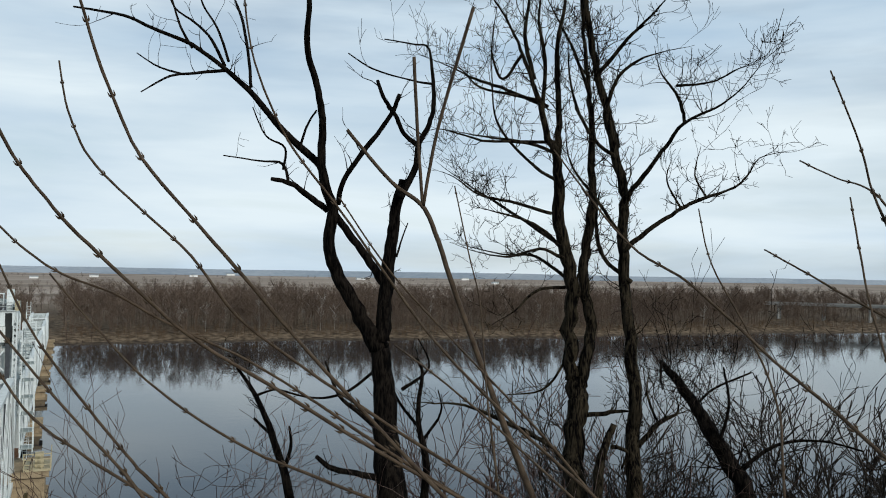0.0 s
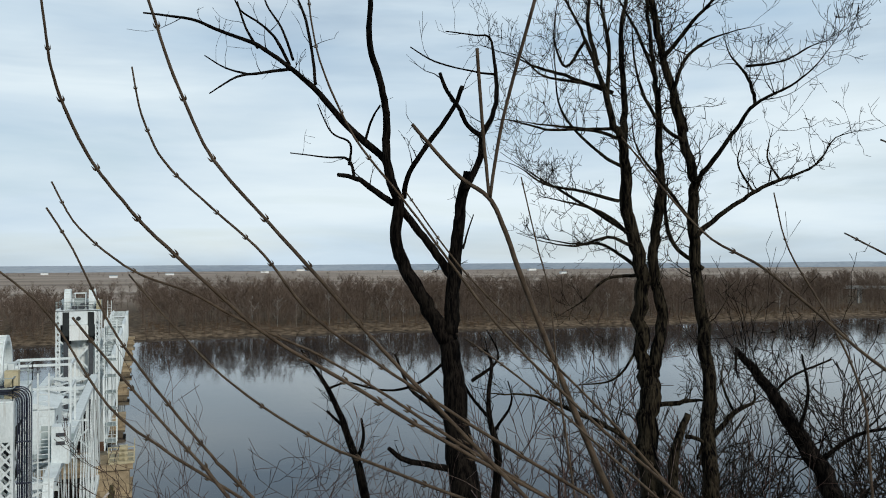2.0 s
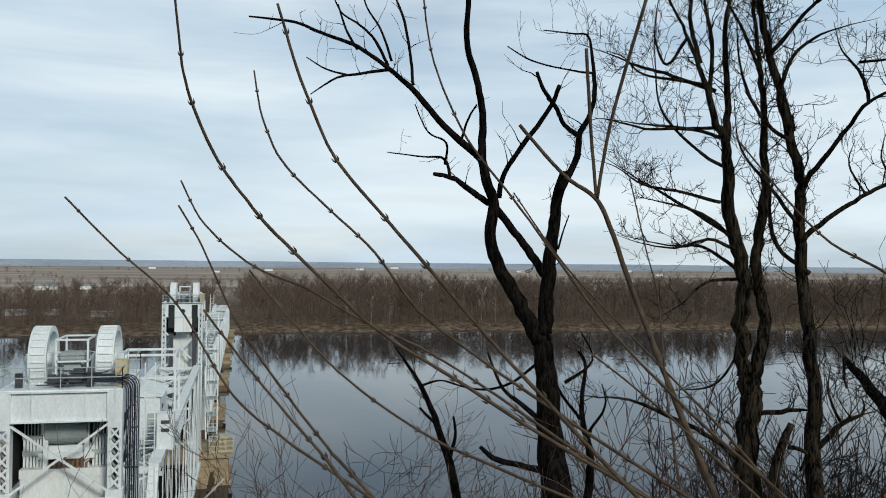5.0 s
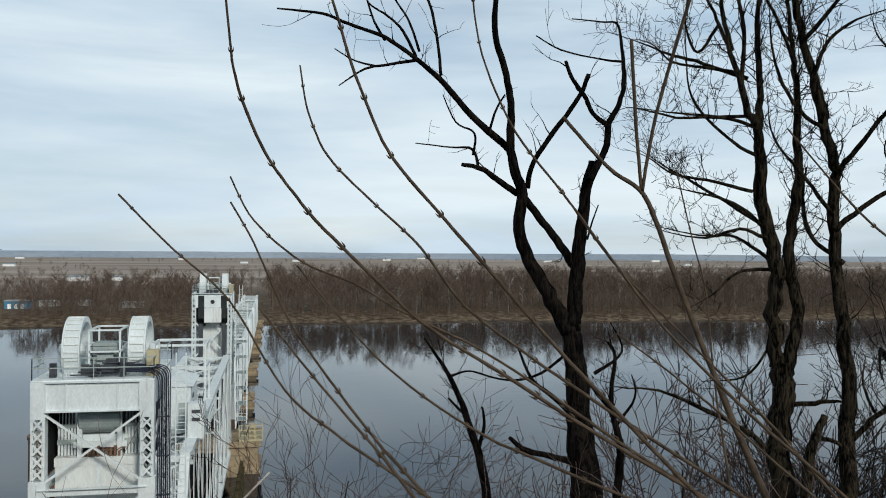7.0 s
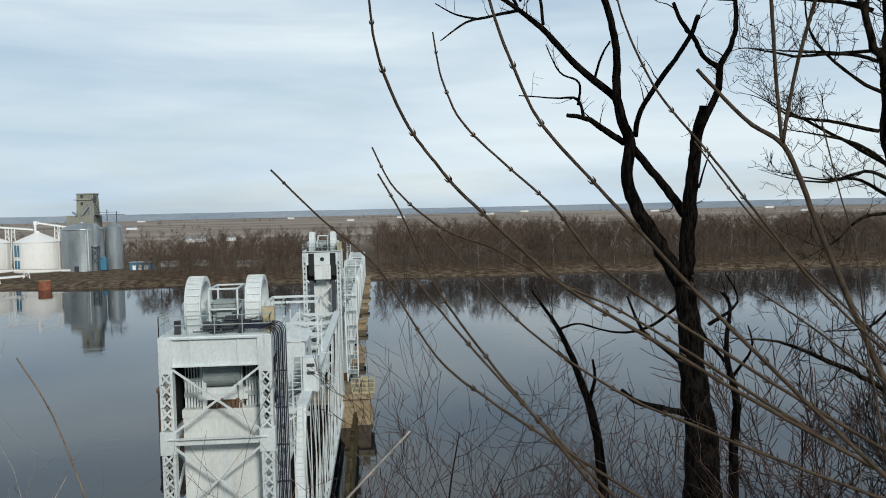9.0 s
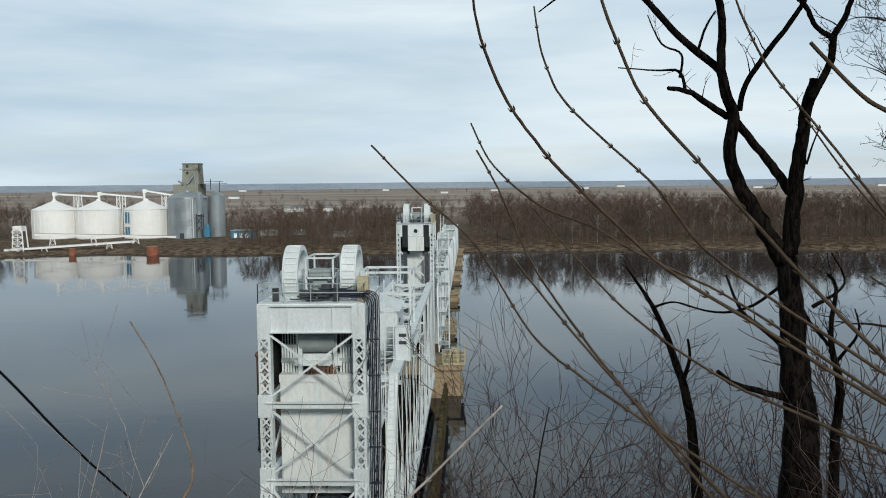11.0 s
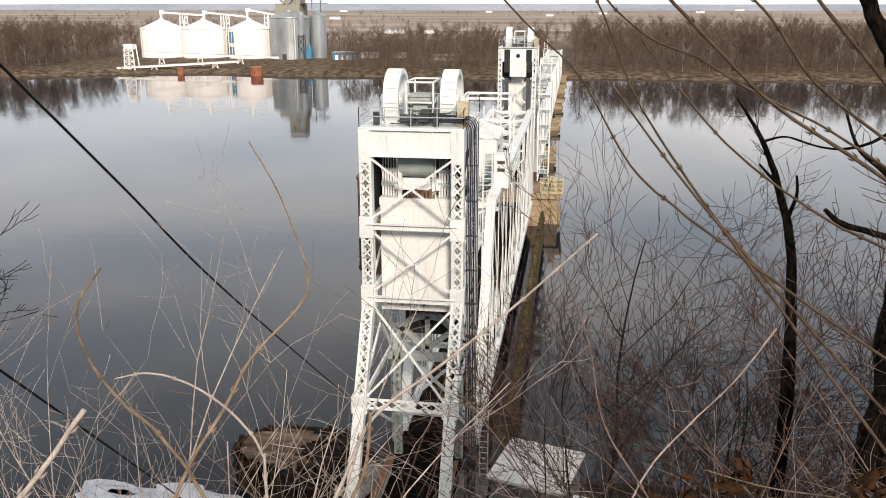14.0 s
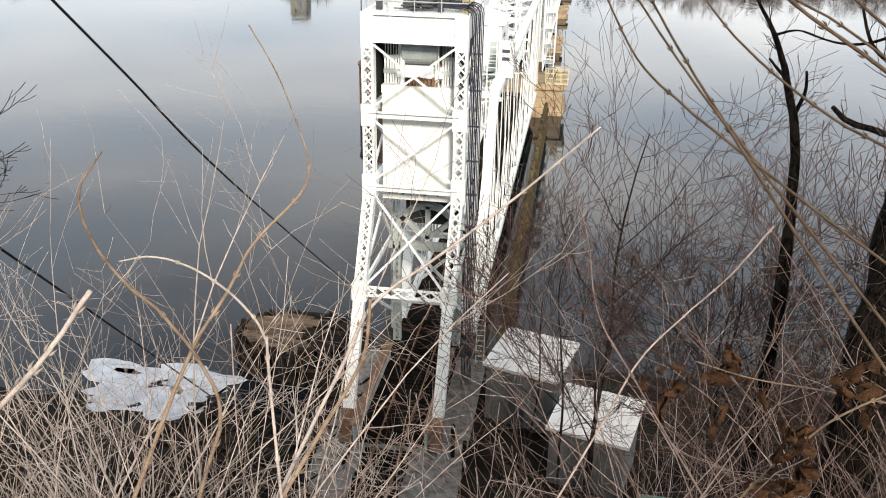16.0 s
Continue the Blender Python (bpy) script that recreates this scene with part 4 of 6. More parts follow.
    for i in range(60):
        lad.bar((xs_, y0 + 1.8 * s, 4.3 + i * 0.37), (xs_ + 0.5, y0 + 1.8 * s, 4.3 + i * 0.37), 0.04)
    part("ladder", lad, paint, t)
    return t


near_tower = lift_tower(45.0, 1, "grey-white painted steel lift tower with laced legs", 38.4)
far_tower = lift_tower(136.0, -1, "distant grey-white steel lift tower above the river", 142.5)


def counterweight(y0, y1, label):
    t = thing("counterweight", label, "counterweight", (CX, (y0 + y1) / 2, 15.2), "counterweights")
    xl, xr = -11.66, -7.62
    part("block", Shape().box(xl, xr, y0, y1, 15.25, 21.7), concrete_white, t, "stained white concrete block")
    part("seam", Shape().box(-9.72, -9.46, y0 - 0.05, y0, 15.25, 21.5), paint, t)
    part("edge_plate", Shape().box(xl - 0.04, xr + 0.04, y0 - 0.04, y1 + 0.04, 21.35, 21.78), concrete_white, t)
    part("foot_plate", Shape().box(xl - 0.03, xr + 0.03, y0 - 0.03, y1 + 0.03, 15.2, 15.5), concrete_white, t)
    for c in (-11.2, -8.0):
        for k in range(6):
            x = c - 0.38 + k * 0.152
            part("rope", Shape().tube([(x, y0 + 0.5, 21.7), (x, y0 + 0.5, 26.0)], [0.03, 0.03], 6).box(x - 0.05, x + 0.05, y0 + 0.43, y0 + 0.57, 21.8, 23.3), paint, t)
        for za, zb in ((22.35, 22.6), (23.2, 23.35)):
            part("rope_yoke", Shape().box(c - 0.46, c + 0.46, y0 + 0.38, y0 + 0.62, za, zb), paint_shade, t)
    for x in (-10.55, -8.65):
        part("guide", Shape().bar((x, y0 + 0.2, 21.7), (x, y0 + 0.2, 24.2), 0.22), paint, t)
    drips = Shape()
    r2 = random.Random(3)
    for k in range(9):
        x = r2.uniform(xl + 0.3, xr - 0.3)
        drips.box(x, x + 0.05, y0 - 0.047, y0 - 0.042, 15.5, 15.9)
    part("anchor_bolts", drips, dark_steel, t)
    return t


counterweight(45.75, 50.4, "big white concrete counterweight hung inside the near tower")
counterweight(130.5, 135.2, "white concrete counterweight hung inside the far tower")

# dark machinery and frames behind the counterweight; the frames use the paint's shaded copy
under = thing("tower_portal", "grey curved portal bracing below the counterweight", "bracing", (CX, 48, DECK))
for k in range(12):
    a0, a1 = math.pi * k / 12, math.pi * (k + 1) / 12
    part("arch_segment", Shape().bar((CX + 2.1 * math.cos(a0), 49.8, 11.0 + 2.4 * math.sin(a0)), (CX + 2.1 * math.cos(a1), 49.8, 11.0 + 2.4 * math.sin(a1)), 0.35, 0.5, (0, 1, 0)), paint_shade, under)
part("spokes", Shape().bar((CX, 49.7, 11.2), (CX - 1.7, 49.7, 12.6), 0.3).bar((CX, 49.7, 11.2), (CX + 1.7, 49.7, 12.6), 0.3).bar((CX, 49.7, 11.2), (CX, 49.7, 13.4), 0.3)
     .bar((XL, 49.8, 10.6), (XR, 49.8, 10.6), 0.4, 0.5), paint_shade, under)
part("gear_housing", Shape().box(-11.2, -8.2, 50.2, 51.4, 12.0, 15.0).tube([(-11.3, 50.0, 14.2), (-8.1, 50.0, 14.2)], [0.5, 0.5], 14), dark_fill, under, "dark machinery under the counterweight")
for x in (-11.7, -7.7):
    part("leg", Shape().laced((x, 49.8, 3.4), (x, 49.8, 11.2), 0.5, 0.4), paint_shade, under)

# conduit bundle
bundle = thing("conduit_bundle", "dark blue-black bundle of conduits down the tower side", "cables", (-6.4, 45.2, 3.4))
for k in range(9):
    x = -6.72 + 0.068 * k
    y = 45.0 + 0.12 * (k % 3)
    top = 26.05 + 0.04 * k
    pts = [(-10.2 + 0.1 * k, 45.6 + 0.1 * k, top), (-8.4, 45.5 + 0.08 * k, top)]
    for q in range(5):
        a = q / 4 * math.pi / 2
        pts.append((x - 0.5 + 0.5 * math.sin(a), y + 0.25, top - 0.5 + 0.5 * math.cos(a)))
    pts += [(x, y + 0.2, z) for z in (22, 18, 14, 10, 6, 3.4)]
    part("conduit", Shape().tube(pts, [0.029] * len(pts), 6), conduit_mat, bundle, smooth=True)
for k in range(11):
    part("clamp", Shape().box(-6.78, -6.12, 45.05, 45.30, 4.2 + k * 1.96, 4.23 + k * 1.96), conduit_mat, bundle)


def truss_span(y0, y1, zb, zt, panels, label, group, fine):
    t = thing("truss_span", label, "truss bridge", (CX, y0, zb), group)
    step = (y1 - y0) / panels
    for x in (XL + 0.05, XR + 0.15):
        part("bottom_chord", Shape().box(x - 0.25, x + 0.25, y0, y1, zb - 0.3, zb + 0.35), paint, t)
        part("top_chord", Shape().box(x - 0.34, x + 0.34, y0 + step, y1 - step, zt - 0.3, zt + 0.3).box(x - 0.42, x + 0.42, y0 + step, y1 - step, zt + 0.3, zt + 0.34), paint, t)
        part("end_post", Shape().bar((x, y0 + 0.2, zb), (x, y0 + step, zt), 0.66, 0.6), paint, t)
        part("end_post", Shape().bar((x, y1 - 0.2, zb), (x, y1 - step, zt), 0.66, 0.6), paint, t)
        for i in range(1, panels):
            y = y0 + i * step
            m = Shape()
            if fine:
                m.laced((x, y, zb), (x, y, zt), 0.42, 0.42, (0, 1, 0), 0.07, 0.5, plates=False)
            else:
                m.bar((x, y, zb), (x, y, zt), 0.36, 0.3)
            part("vertical", m, paint, t)
            if fine:
                part("vertical", Shape().laced((x, y + step / 2, zb), (x, y + step / 2, (zb + zt) / 2), 0.3, 0.3, (0, 1, 0), 0.06, 0.42, plates=False), paint, t)
        for i in range(1, panels - 1):
            ya, yb = y0 + i * step, y0 + (i + 1) * step
            a, b = ((x, ya, zt), (x, yb, zb)) if i < panels / 2 else ((x, ya, zb), (x, yb, zt))
            m = Shape()
            if fine:
                m.laced(a, b, 0.4, 0.36, (0, 0.6, 0.8), 0.07, 0.5, plates=False)
                m.laced(((x, ya, zb) if i < panels / 2 else (x, yb, zb)), (x, (ya + yb) / 2, (zb + zt) / 2), 0.3, 0.3, (0, 0.6, 0.8), 0.06, 0.45, plates=False)
            else:
                m.bar(a, b, 0.34, 0.3)
            part("diagonal", m, paint, t)
    for i in range(1, panels):
        y = y0 + i * step
        part("top_strut", Shape().laced((XL, y, zt - 0.1), (XR, y, zt - 0.1), 0.5, 0.4, (0, 1, 0), 0.07, 0.6) if fine else Shape().bar((XL, y, zt - 0.1), (XR, y, zt - 0.1), 0.4, 0.4), paint, t)
        # fixed spans' sway and lateral bars get the shaded copy of the paint
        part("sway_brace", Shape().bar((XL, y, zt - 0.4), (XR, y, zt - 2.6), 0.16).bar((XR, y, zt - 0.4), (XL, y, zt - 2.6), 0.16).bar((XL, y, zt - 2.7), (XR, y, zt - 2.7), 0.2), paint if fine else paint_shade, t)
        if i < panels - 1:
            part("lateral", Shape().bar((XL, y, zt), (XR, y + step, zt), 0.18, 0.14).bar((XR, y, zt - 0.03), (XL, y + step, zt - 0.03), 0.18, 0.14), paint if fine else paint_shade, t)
    part("floor", Shape().box(XL + 0.3, XR - 0.2, y0, y1, zb - 0.1, zb + 0.1), tie_mat, t, "dark timber track floor")
    for x in (CX - 0.75, CX + 0.75):
        part("rail", Shape().box(x - 0.04, x + 0.04, y0, y1, zb + 0.1, zb + 0.3), rust, t)
    return t


lift = truss_span(53.2, 127.8, 3.0, 17.7, 8, "grey-white steel lift span truss lowered over the river", "lift span", True)
house = thing("machinery_house", "white machinery house on top of the lift span", "building", (-8.4, 72, 18))
part("wall", Shape().box(-10.6, -7.4, 70.5, 76.5, 18.06, 21.4), paint, house)
part("roof", Shape().add([(-10.8, 70.3, 21.4), (-7.2, 70.3, 21.4), (-7.2, 76.7, 21.4), (-10.8, 76.7, 21.4), (-9.0, 70.3, 21.9), (-9.0, 76.7, 21.9)],
                         [(0, 1, 4), (1, 2, 5, 4), (2, 3, 5), (3, 0, 4, 5), (3, 2, 1, 0)]), paint, house)
part("platform", Shape().box(-12.4, -6.0, 69, 78, 17.98, 18.05), paint_shade, house)
part("door", Shape().box(-8.3, -7.5, 70.42, 70.52, 18.1, 20.1), paint_shade, house)
part("vent", Shape().box(-7.42, -7.36, 72, 73, 19.6, 19.9).box(-7.42, -7.36, 72, 73, 20.2, 20.5), dark_steel, house)
railing(house, [(-12.4, 69, 18.05), (-6.0, 69, 18.05), (-6.0, 78, 18.05), (-12.4, 78, 18.05)])
gantry = thing("span_gantry", "white pipe gantry over the lift span", "frame", (-8, 84, 18))
for x in (-11.6, -7.0):
    for y in (80, 85):
        part("post", Shape().bar((x, y, 17.9), (x, y, 23.6), 0.16), paint, gantry)
for a, b in (((-11.6, 80, 23.6), (-7.0, 80, 23.6)), ((-11.6, 85, 23.6), (-7.0, 85, 23.6)), ((-11.6, 80, 23.6), (-11.6, 85, 23.6)), ((-7, 80, 23.6), (-7, 85, 23.6)),
             ((-11.6, 80, 21.6), (-7.0, 80, 21.6)), ((-7, 80, 21.6), (-7, 85, 21.6))):
    part("beam", Shape().bar(a, b, 0.2), paint, gantry)
cabin = thing("signal_cabinet", "white equipment cabinet with dark slots on the truss", "cabinet", (-6.6, 68, 18))
part("body", Shape().box(-7.3, -6.1, 67.0, 68.4, 17.98, 20.6), paint, cabin)
for z in (19.3, 19.9):
    part("slot", Shape().box(-7.0, -6.4, 66.95, 67.0, z, z + 0.25), dark_steel, cabin)

# stair tower beside the far tower
stair = thing("stair_tower", "white steel stair tower with landings and rails", "stairs", (-5.4, 131, 7))
for x in (-6.3, -4.7):
    for y in (129.5, 132.5):
        part("post", Shape().bar((x, y, 6.6), (x, y, 24.2), 0.14), paint, stair)
for i in range(8):
    z = 7.0 + i * 2.3
    part("landing", Shape().box(-6.35, -4.65, 129.4, 132.6, z, z + 0.08), paint_shade, stair)
    part("flight", Shape().bar((-6.0, 129.6, z), (-6.0, 132.4, z + 2.3), 0.06, 0.22).bar((-5.2, 129.6, z), (-5.2, 132.4, z + 2.3), 0.06, 0.22), paint, stair)
    railing(stair, [(-6.3, 129.5, z + 0.1), (-4.7, 129.5, z + 0.1), (-4.7, 132.5, z + 0.1)], 1.0)


def pier(y, x0, x1, top, depth, mat=pier_mat):
    t = thing("bridge_pier", "yellow-stained concrete bridge pier in the river", "pier", (CX, y, -4), "bridge piers")
    part("shaft", Shape().box(x0 + 0.5, x1 - 0.5, y - depth / 2, y + depth / 2, -4, top - 0.8), mat, t)
    part("coping", Shape().box(x0, x1, y - depth / 2 - 0.35, y + depth / 2 + 0.35, top - 0.8, top), mat, t)
    part("plinth", Shape().box(x0 + 0.1, x1 - 0.1, y - depth / 2 - 0.5, y + depth / 2 + 0.5, -4, 0.5), mat, t)
    return t


big = pier(131, -15, -2.5, 4.6, 9)
part("step", Shape().box(-8.2, -5.4, 124.6, 126.3, -3, 1.4).box(-7.4, -5.0, 125.2, 126.4, 1.4, 2.7), pier_mat, big)
part("platform", Shape().box(-5.6, -2.3, 126.2, 132, 4.62, 4.9), yellow_paint, big)
yr_ = Shape()
for z in (5.5, 6.2, 6.9):
    yr_.bar((-5.6, 126.3, z), (-2.3, 126.3, z), 0.12).bar((-2.3, 126.3, z), (-2.3, 132, z), 0.12)
for x in (-5.6, -4.5, -3.4, -2.3):
    yr_.bar((x, 126.3, 4.9), (x, 126.3, 7.0), 0.14)
part("railing", yr_, yellow_paint, big, "yellow platform railing", kind="stuff")
part("locker", Shape().box(-4.3, -3.2, 127.5, 129, 4.9, 6.7), yellow_paint, big)
PIERS = (180, 227, 274, 321, 368)
for y in PIERS:
    pier(y, -14.6, -4.4, 2.6, 5.0)
for a, b in zip((142.5,) + PIERS[:-1], PIERS):
    truss_span(a + 0.3, b - 0.3, 3.0, 13.2, 6, "grey steel fixed truss span over the river", "fixed truss spans", False)
near_pier = pier(52.6, -13.4, -6.0, 2.3, 4.4, dark_concrete)


# ---- trees on the bluff ----
def smooth_path(pts, steps, wobble, seed):
    """Points along a curve through (x, y, z, radius) points, with a slight natural wobble."""
    out, n = [], len(pts)
    for i in range(n - 1):
        p0, p1, p2, p3 = pts[max(i - 1, 0)], pts[i], pts[i + 1], pts[min(i + 2, n - 1)]
        for k in range(steps):
            t = k / steps
            out.append([0.5 * (2 * b + (c - a) * t + (2 * a - 5 * b + 4 * c - d) * t * t + (3 * b - a - 3 * c + d) * t ** 3) for a, b, c, d in zip(p0, p1, p2, p3)])
    out.append(list(pts[-1]))
    for i, p in enumerate(out[1:-1], 1):
        w = noise.noise_vector((i * 0.61, seed * 3.7, 0.5)) * wobble * p[3]
        p[0], p[1], p[2] = p[0] + w.x, p[1] + w.y, p[2] + w.z
        p[3] *= 1 + 0.10 * noise.noise((i * 0.8, seed * 1.9, 7.0))
    return out


WOOD = {}


def crooked(s, start, way, length, radius, rnd, level, up=0.12, split=3, fine=0.003, jit=0.19):
    """A crooked twig that forks again and again."""
    n = (3, 4, 6)[min(level, 2)]
    p, d = Vector(start), Vector(way).normalized()
    pts, rad = [tuple(p)], [radius]
    kids = []
    for i in range(n):
        d = (d + Vector((rnd.gauss(0, jit), rnd.gauss(0, jit), rnd.gauss(up, jit)))).normalized()
        p = p + d * (length / n)
        pts.append(tuple(p))
        rad.append(max(radius * (1 - 0.8 * (i + 1) / n), fine))
        if level and i > 0:
            kids.append((p.copy(), d.copy()))
    s.tube(pts, rad, 3, False)
    if level:
        for k in range(split):
            q, dd = kids[rnd.randrange(len(kids))]
            side = Vector((rnd.gauss(0, 1), rnd.gauss(0, 1), rnd.gauss(0.25, 1))).normalized()
            crooked(s, q, dd * 0.6 + side * 0.9, length * rnd.uniform(0.35, 0.62), radius * 0.55, rnd, level - 1, up, split, fine, jit)


def grow(tree, mat, per_metre, length, level, seed, skip=1, thick=0.45, split=3, label="", fine=0.003, low=0.2):
    rnd = random.Random(seed)
    s = Shape()
    for path in WOOD[tree.name][skip:]:
        run = sum((Vector(a[:3]) - Vector(b[:3])).length for a, b in zip(path, path[1:]))
        r0 = max(p[3] for p in path)
        for k in range(int(run * per_metre * rnd.uniform(0.8, 1.2))):
            i = int((low + (1 - low) * rnd.random() ** 0.7) * (len(path) - 2))
            a, b = Vector(path[i][:3]), Vector(path[i + 1][:3])
            side = Vector((rnd.gauss(0, 1), rnd.gauss(0, 1), rnd.gauss(0.3, 0.8))).normalized()
            thin = 1.0 if path[i][3] < 0.05 else 0.8
            crooked(s, a, (b - a).normalized() * 0.7 + side, length * rnd.uniform(0.4, 1.1) * thin, min(path[i][3] * thick, 0.012), rnd, level, 0.1, split, fine)
    part("crown", s, mat, tree, label, smooth=True, kind="stuff")


TREE_BARK = {}


def make_tree(name, label, bark_mat, at, group=""):
    t = thing(name, label, "tree", at, group)
    TREE_BARK[t.name] = bark_mat
    return t


def limb(tree, name, pts):
    grown = WOOD.setdefault(tree.name, [])
    if name == "trunk" and pts[0][2] > near_height(pts[0][0], pts[0][1]):
        x, y, z, r = pts[0]
        foot = near_height(x, y) - 0.4
        pts = [(x, y, foot, r * 1.35), (x, y, foot + (z - foot) * 0.5, r * 1.15)] + pts
    alive = tree.name.startswith("bare_tree")
    path = smooth_path(pts, 5, 0.8 if alive else 0.35, len(grown) + len(tree.name))
    if alive and name == "limb":
        for k, p in enumerate(path):
            p[3] *= 1 - 0.75 * max(0, k / len(path) - 0.45) / 0.55
    grown.append(path)
    part(name, Shape().tube([p[:3] for p in path], [max(p[3], 0.003) for p in path], 9 if name == "trunk" else 7), TREE_BARK[tree.name], tree, smooth=True)


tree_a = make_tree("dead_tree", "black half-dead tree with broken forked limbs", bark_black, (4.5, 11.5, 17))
limb(tree_a, 'trunk', [(3.07,11.27,26.34,0.3444), (3.2,11.74,27.43,0.2927), (3.29,12.22,28.88,0.2325), (3.28,12.45,29.82,0.1894), (3.26,12.59,30.64,0.1593), (3.24,12.64,31.06,0.1464)])
limb(tree_a, 'limb', [(3.21,12.64,30.98,0.1291), (2.97,12.73,31.48,0.1203), (2.68,12.82,31.99,0.1071), (2.48,12.84,32.5,0.0941), (2.51,12.78,33.05,0.0853), (2.36,12.76,33.46,0.0766), (2.29,12.69,33.91,0.0637), (2.27,12.59,34.4,0.0551), (2.14,12.5,34.87,0.0507), (1.97,12.4,35.32,0.0464), (1.93,12.19,35.99,0.0379), (1.9,11.94,36.63,0.0294)])
limb(tree_a, 'limb', [(2.32,12.89,33.75,0.0603), (1.75,12.9,34.23,0.0514), (1.23,12.85,34.76,0.0427), (0.85,12.79,35.03,0.034), (0.41,12.73,35.29,0.0296), (-0.13,12.69,35.45,0.0252), (-0.5,12.62,35.55,0.0209), (-1.13,12.57,35.57,0.0125)])
limb(tree_a, 'limb', [(0.92,12.97,35.04,0.0258), (0.47,12.82,34.92,0.0211), (0.11,12.65,34.8,0.0166), (-0.27,12.51,34.52,0.0082)])
limb(tree_a, 'limb', [(0.32,13.07,34.94,0.0172), (-0.04,12.67,34.92,0.0125), (-0.35,12.23,34.97,0.008)])
limb(tree_a, 'limb', [(0.9,12.96,35.09,0.0258), (0.69,12.86,35.43,0.0214), (0.44,12.79,35.63,0.0171), (0.17,12.72,35.77,0.0128), (-0.0,12.6,36.06,0.0085)])
limb(tree_a, 'limb', [(1.28,12.95,34.83,0.0258), (1.27,13.13,35.32,0.022), (1.2,13.29,35.86,0.0224), (1.07,13.47,36.32,0.0137)])
limb(tree_a, 'limb', [(0.44,12.97,35.31,0.0215), (0.29,13.1,35.61,0.0175), (0.17,13.18,36.02,0.0133)])
limb(tree_a, 'limb', [(0.95,12.94,35.16,0.0215), (0.78,12.95,35.63,0.0174), (0.58,13.0,35.95,0.0131), (0.5,13.02,36.27,0.0088)])
limb(tree_a, 'limb', [(2.46,12.91,33.08,0.0517), (2.12,12.8,33.28,0.0467), (1.83,12.66,33.42,0.0376), (1.52,12.54,33.46,0.0288)])
limb(tree_a, 'limb', [(1.88,13.03,33.48,0.0258), (1.79,13.05,33.75,0.0216), (1.47,13.14,33.78,0.013), (0.95,13.25,33.84,0.0087)])
limb(tree_a, 'limb', [(1.8,13.03,33.66,0.0215), (1.79,12.9,33.97,0.0171), (1.49,12.85,34.12,0.0127), (1.27,12.74,34.5,0.0084)])
limb(tree_a, 'limb', [(2.02,12.94,33.99,0.0215), (2.07,12.7,34.31,0.017), (2.14,12.48,34.49,0.0126)])
limb(tree_a, 'limb', [(2.61,12.86,33.17,0.043), (2.64,12.65,33.53,0.0383), (2.88,12.35,34.0,0.0378), (3.11,12.03,34.42,0.0332), (3.16,11.78,34.69,0.0328)])
limb(tree_a, 'limb', [(3.71,12.37,34.06,0.0387), (3.45,12.35,34.25,0.0342), (3.29,12.28,34.48,0.034), (3.08,12.21,34.7,0.0295), (2.94,12.12,34.94,0.0251)])
limb(tree_a, 'limb', [(3.27,12.63,31.11,0.1205), (3.34,12.72,31.74,0.1125), (3.42,12.76,32.44,0.1), (3.5,12.77,33.05,0.0874), (3.62,12.75,33.59,0.079)])
limb(tree_a, 'limb', [(3.49,12.55,33.29,0.0603), (3.71,12.51,33.73,0.052), (3.77,12.51,34.13,0.048), (3.92,12.49,34.44,0.0395), (3.99,12.48,34.8,0.0353), (3.95,12.48,35.23,0.0266), (3.89,12.5,35.62,0.0179), (3.68,12.65,35.69,0.0135), (3.3,12.87,35.77,0.009)])
limb(tree_a, 'limb', [(2.56,12.89,33.03,0.0603), (2.86,12.86,32.64,0.0605), (3.12,12.82,32.3,0.065), (3.34,12.79,32.0,0.0739)])
limb(tree_a, 'limb', [(3.47,12.61,32.39,0.0172), (3.58,12.65,32.7,0.013), (3.68,12.7,32.92,0.0087)])
limb(tree_a, 'limb', [(3.82,12.14,34.98,0.0215), (3.38,12.09,35.0,0.0127), (2.84,12.04,35.08,0.0125), (2.43,11.92,35.23,0.0082)])
limb(tree_a, 'limb', [(3.31,12.27,29.11,0.0603), (2.88,12.31,29.21,0.0469), (2.46,12.34,29.32,0.0422), (2.2,12.32,29.52,0.0293)])
limb(tree_a, 'limb', [(3.41,12.35,29.58,0.0517), (2.99,12.68,30.01,0.039), (2.7,12.9,30.28,0.0262), (2.53,13.11,30.78,0.0176)])
limb(tree_a, 'limb', [(3.54,12.45,30.4,0.0301), (4.02,12.55,30.71,0.0175), (3.96,12.87,31.12,0.0089)])
limb(tree_a, 'limb', [(3.3,12.59,30.81,0.0258), (2.88,12.93,30.36,0.0219), (2.45,13.28,30.2,0.0178), (1.93,13.68,30.3,0.0091)])
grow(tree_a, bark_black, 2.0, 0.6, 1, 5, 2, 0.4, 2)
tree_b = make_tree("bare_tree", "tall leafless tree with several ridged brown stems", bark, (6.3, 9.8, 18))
limb(tree_b, 'trunk', [(4.76,9.6,26.46,0.2281), (5.12,10.16,27.95,0.1874), (5.3,10.47,29.11,0.1548), (5.42,10.63,30.02,0.1466), (5.47,10.7,30.55,0.1466), (5.5,10.71,30.75,0.1385)])
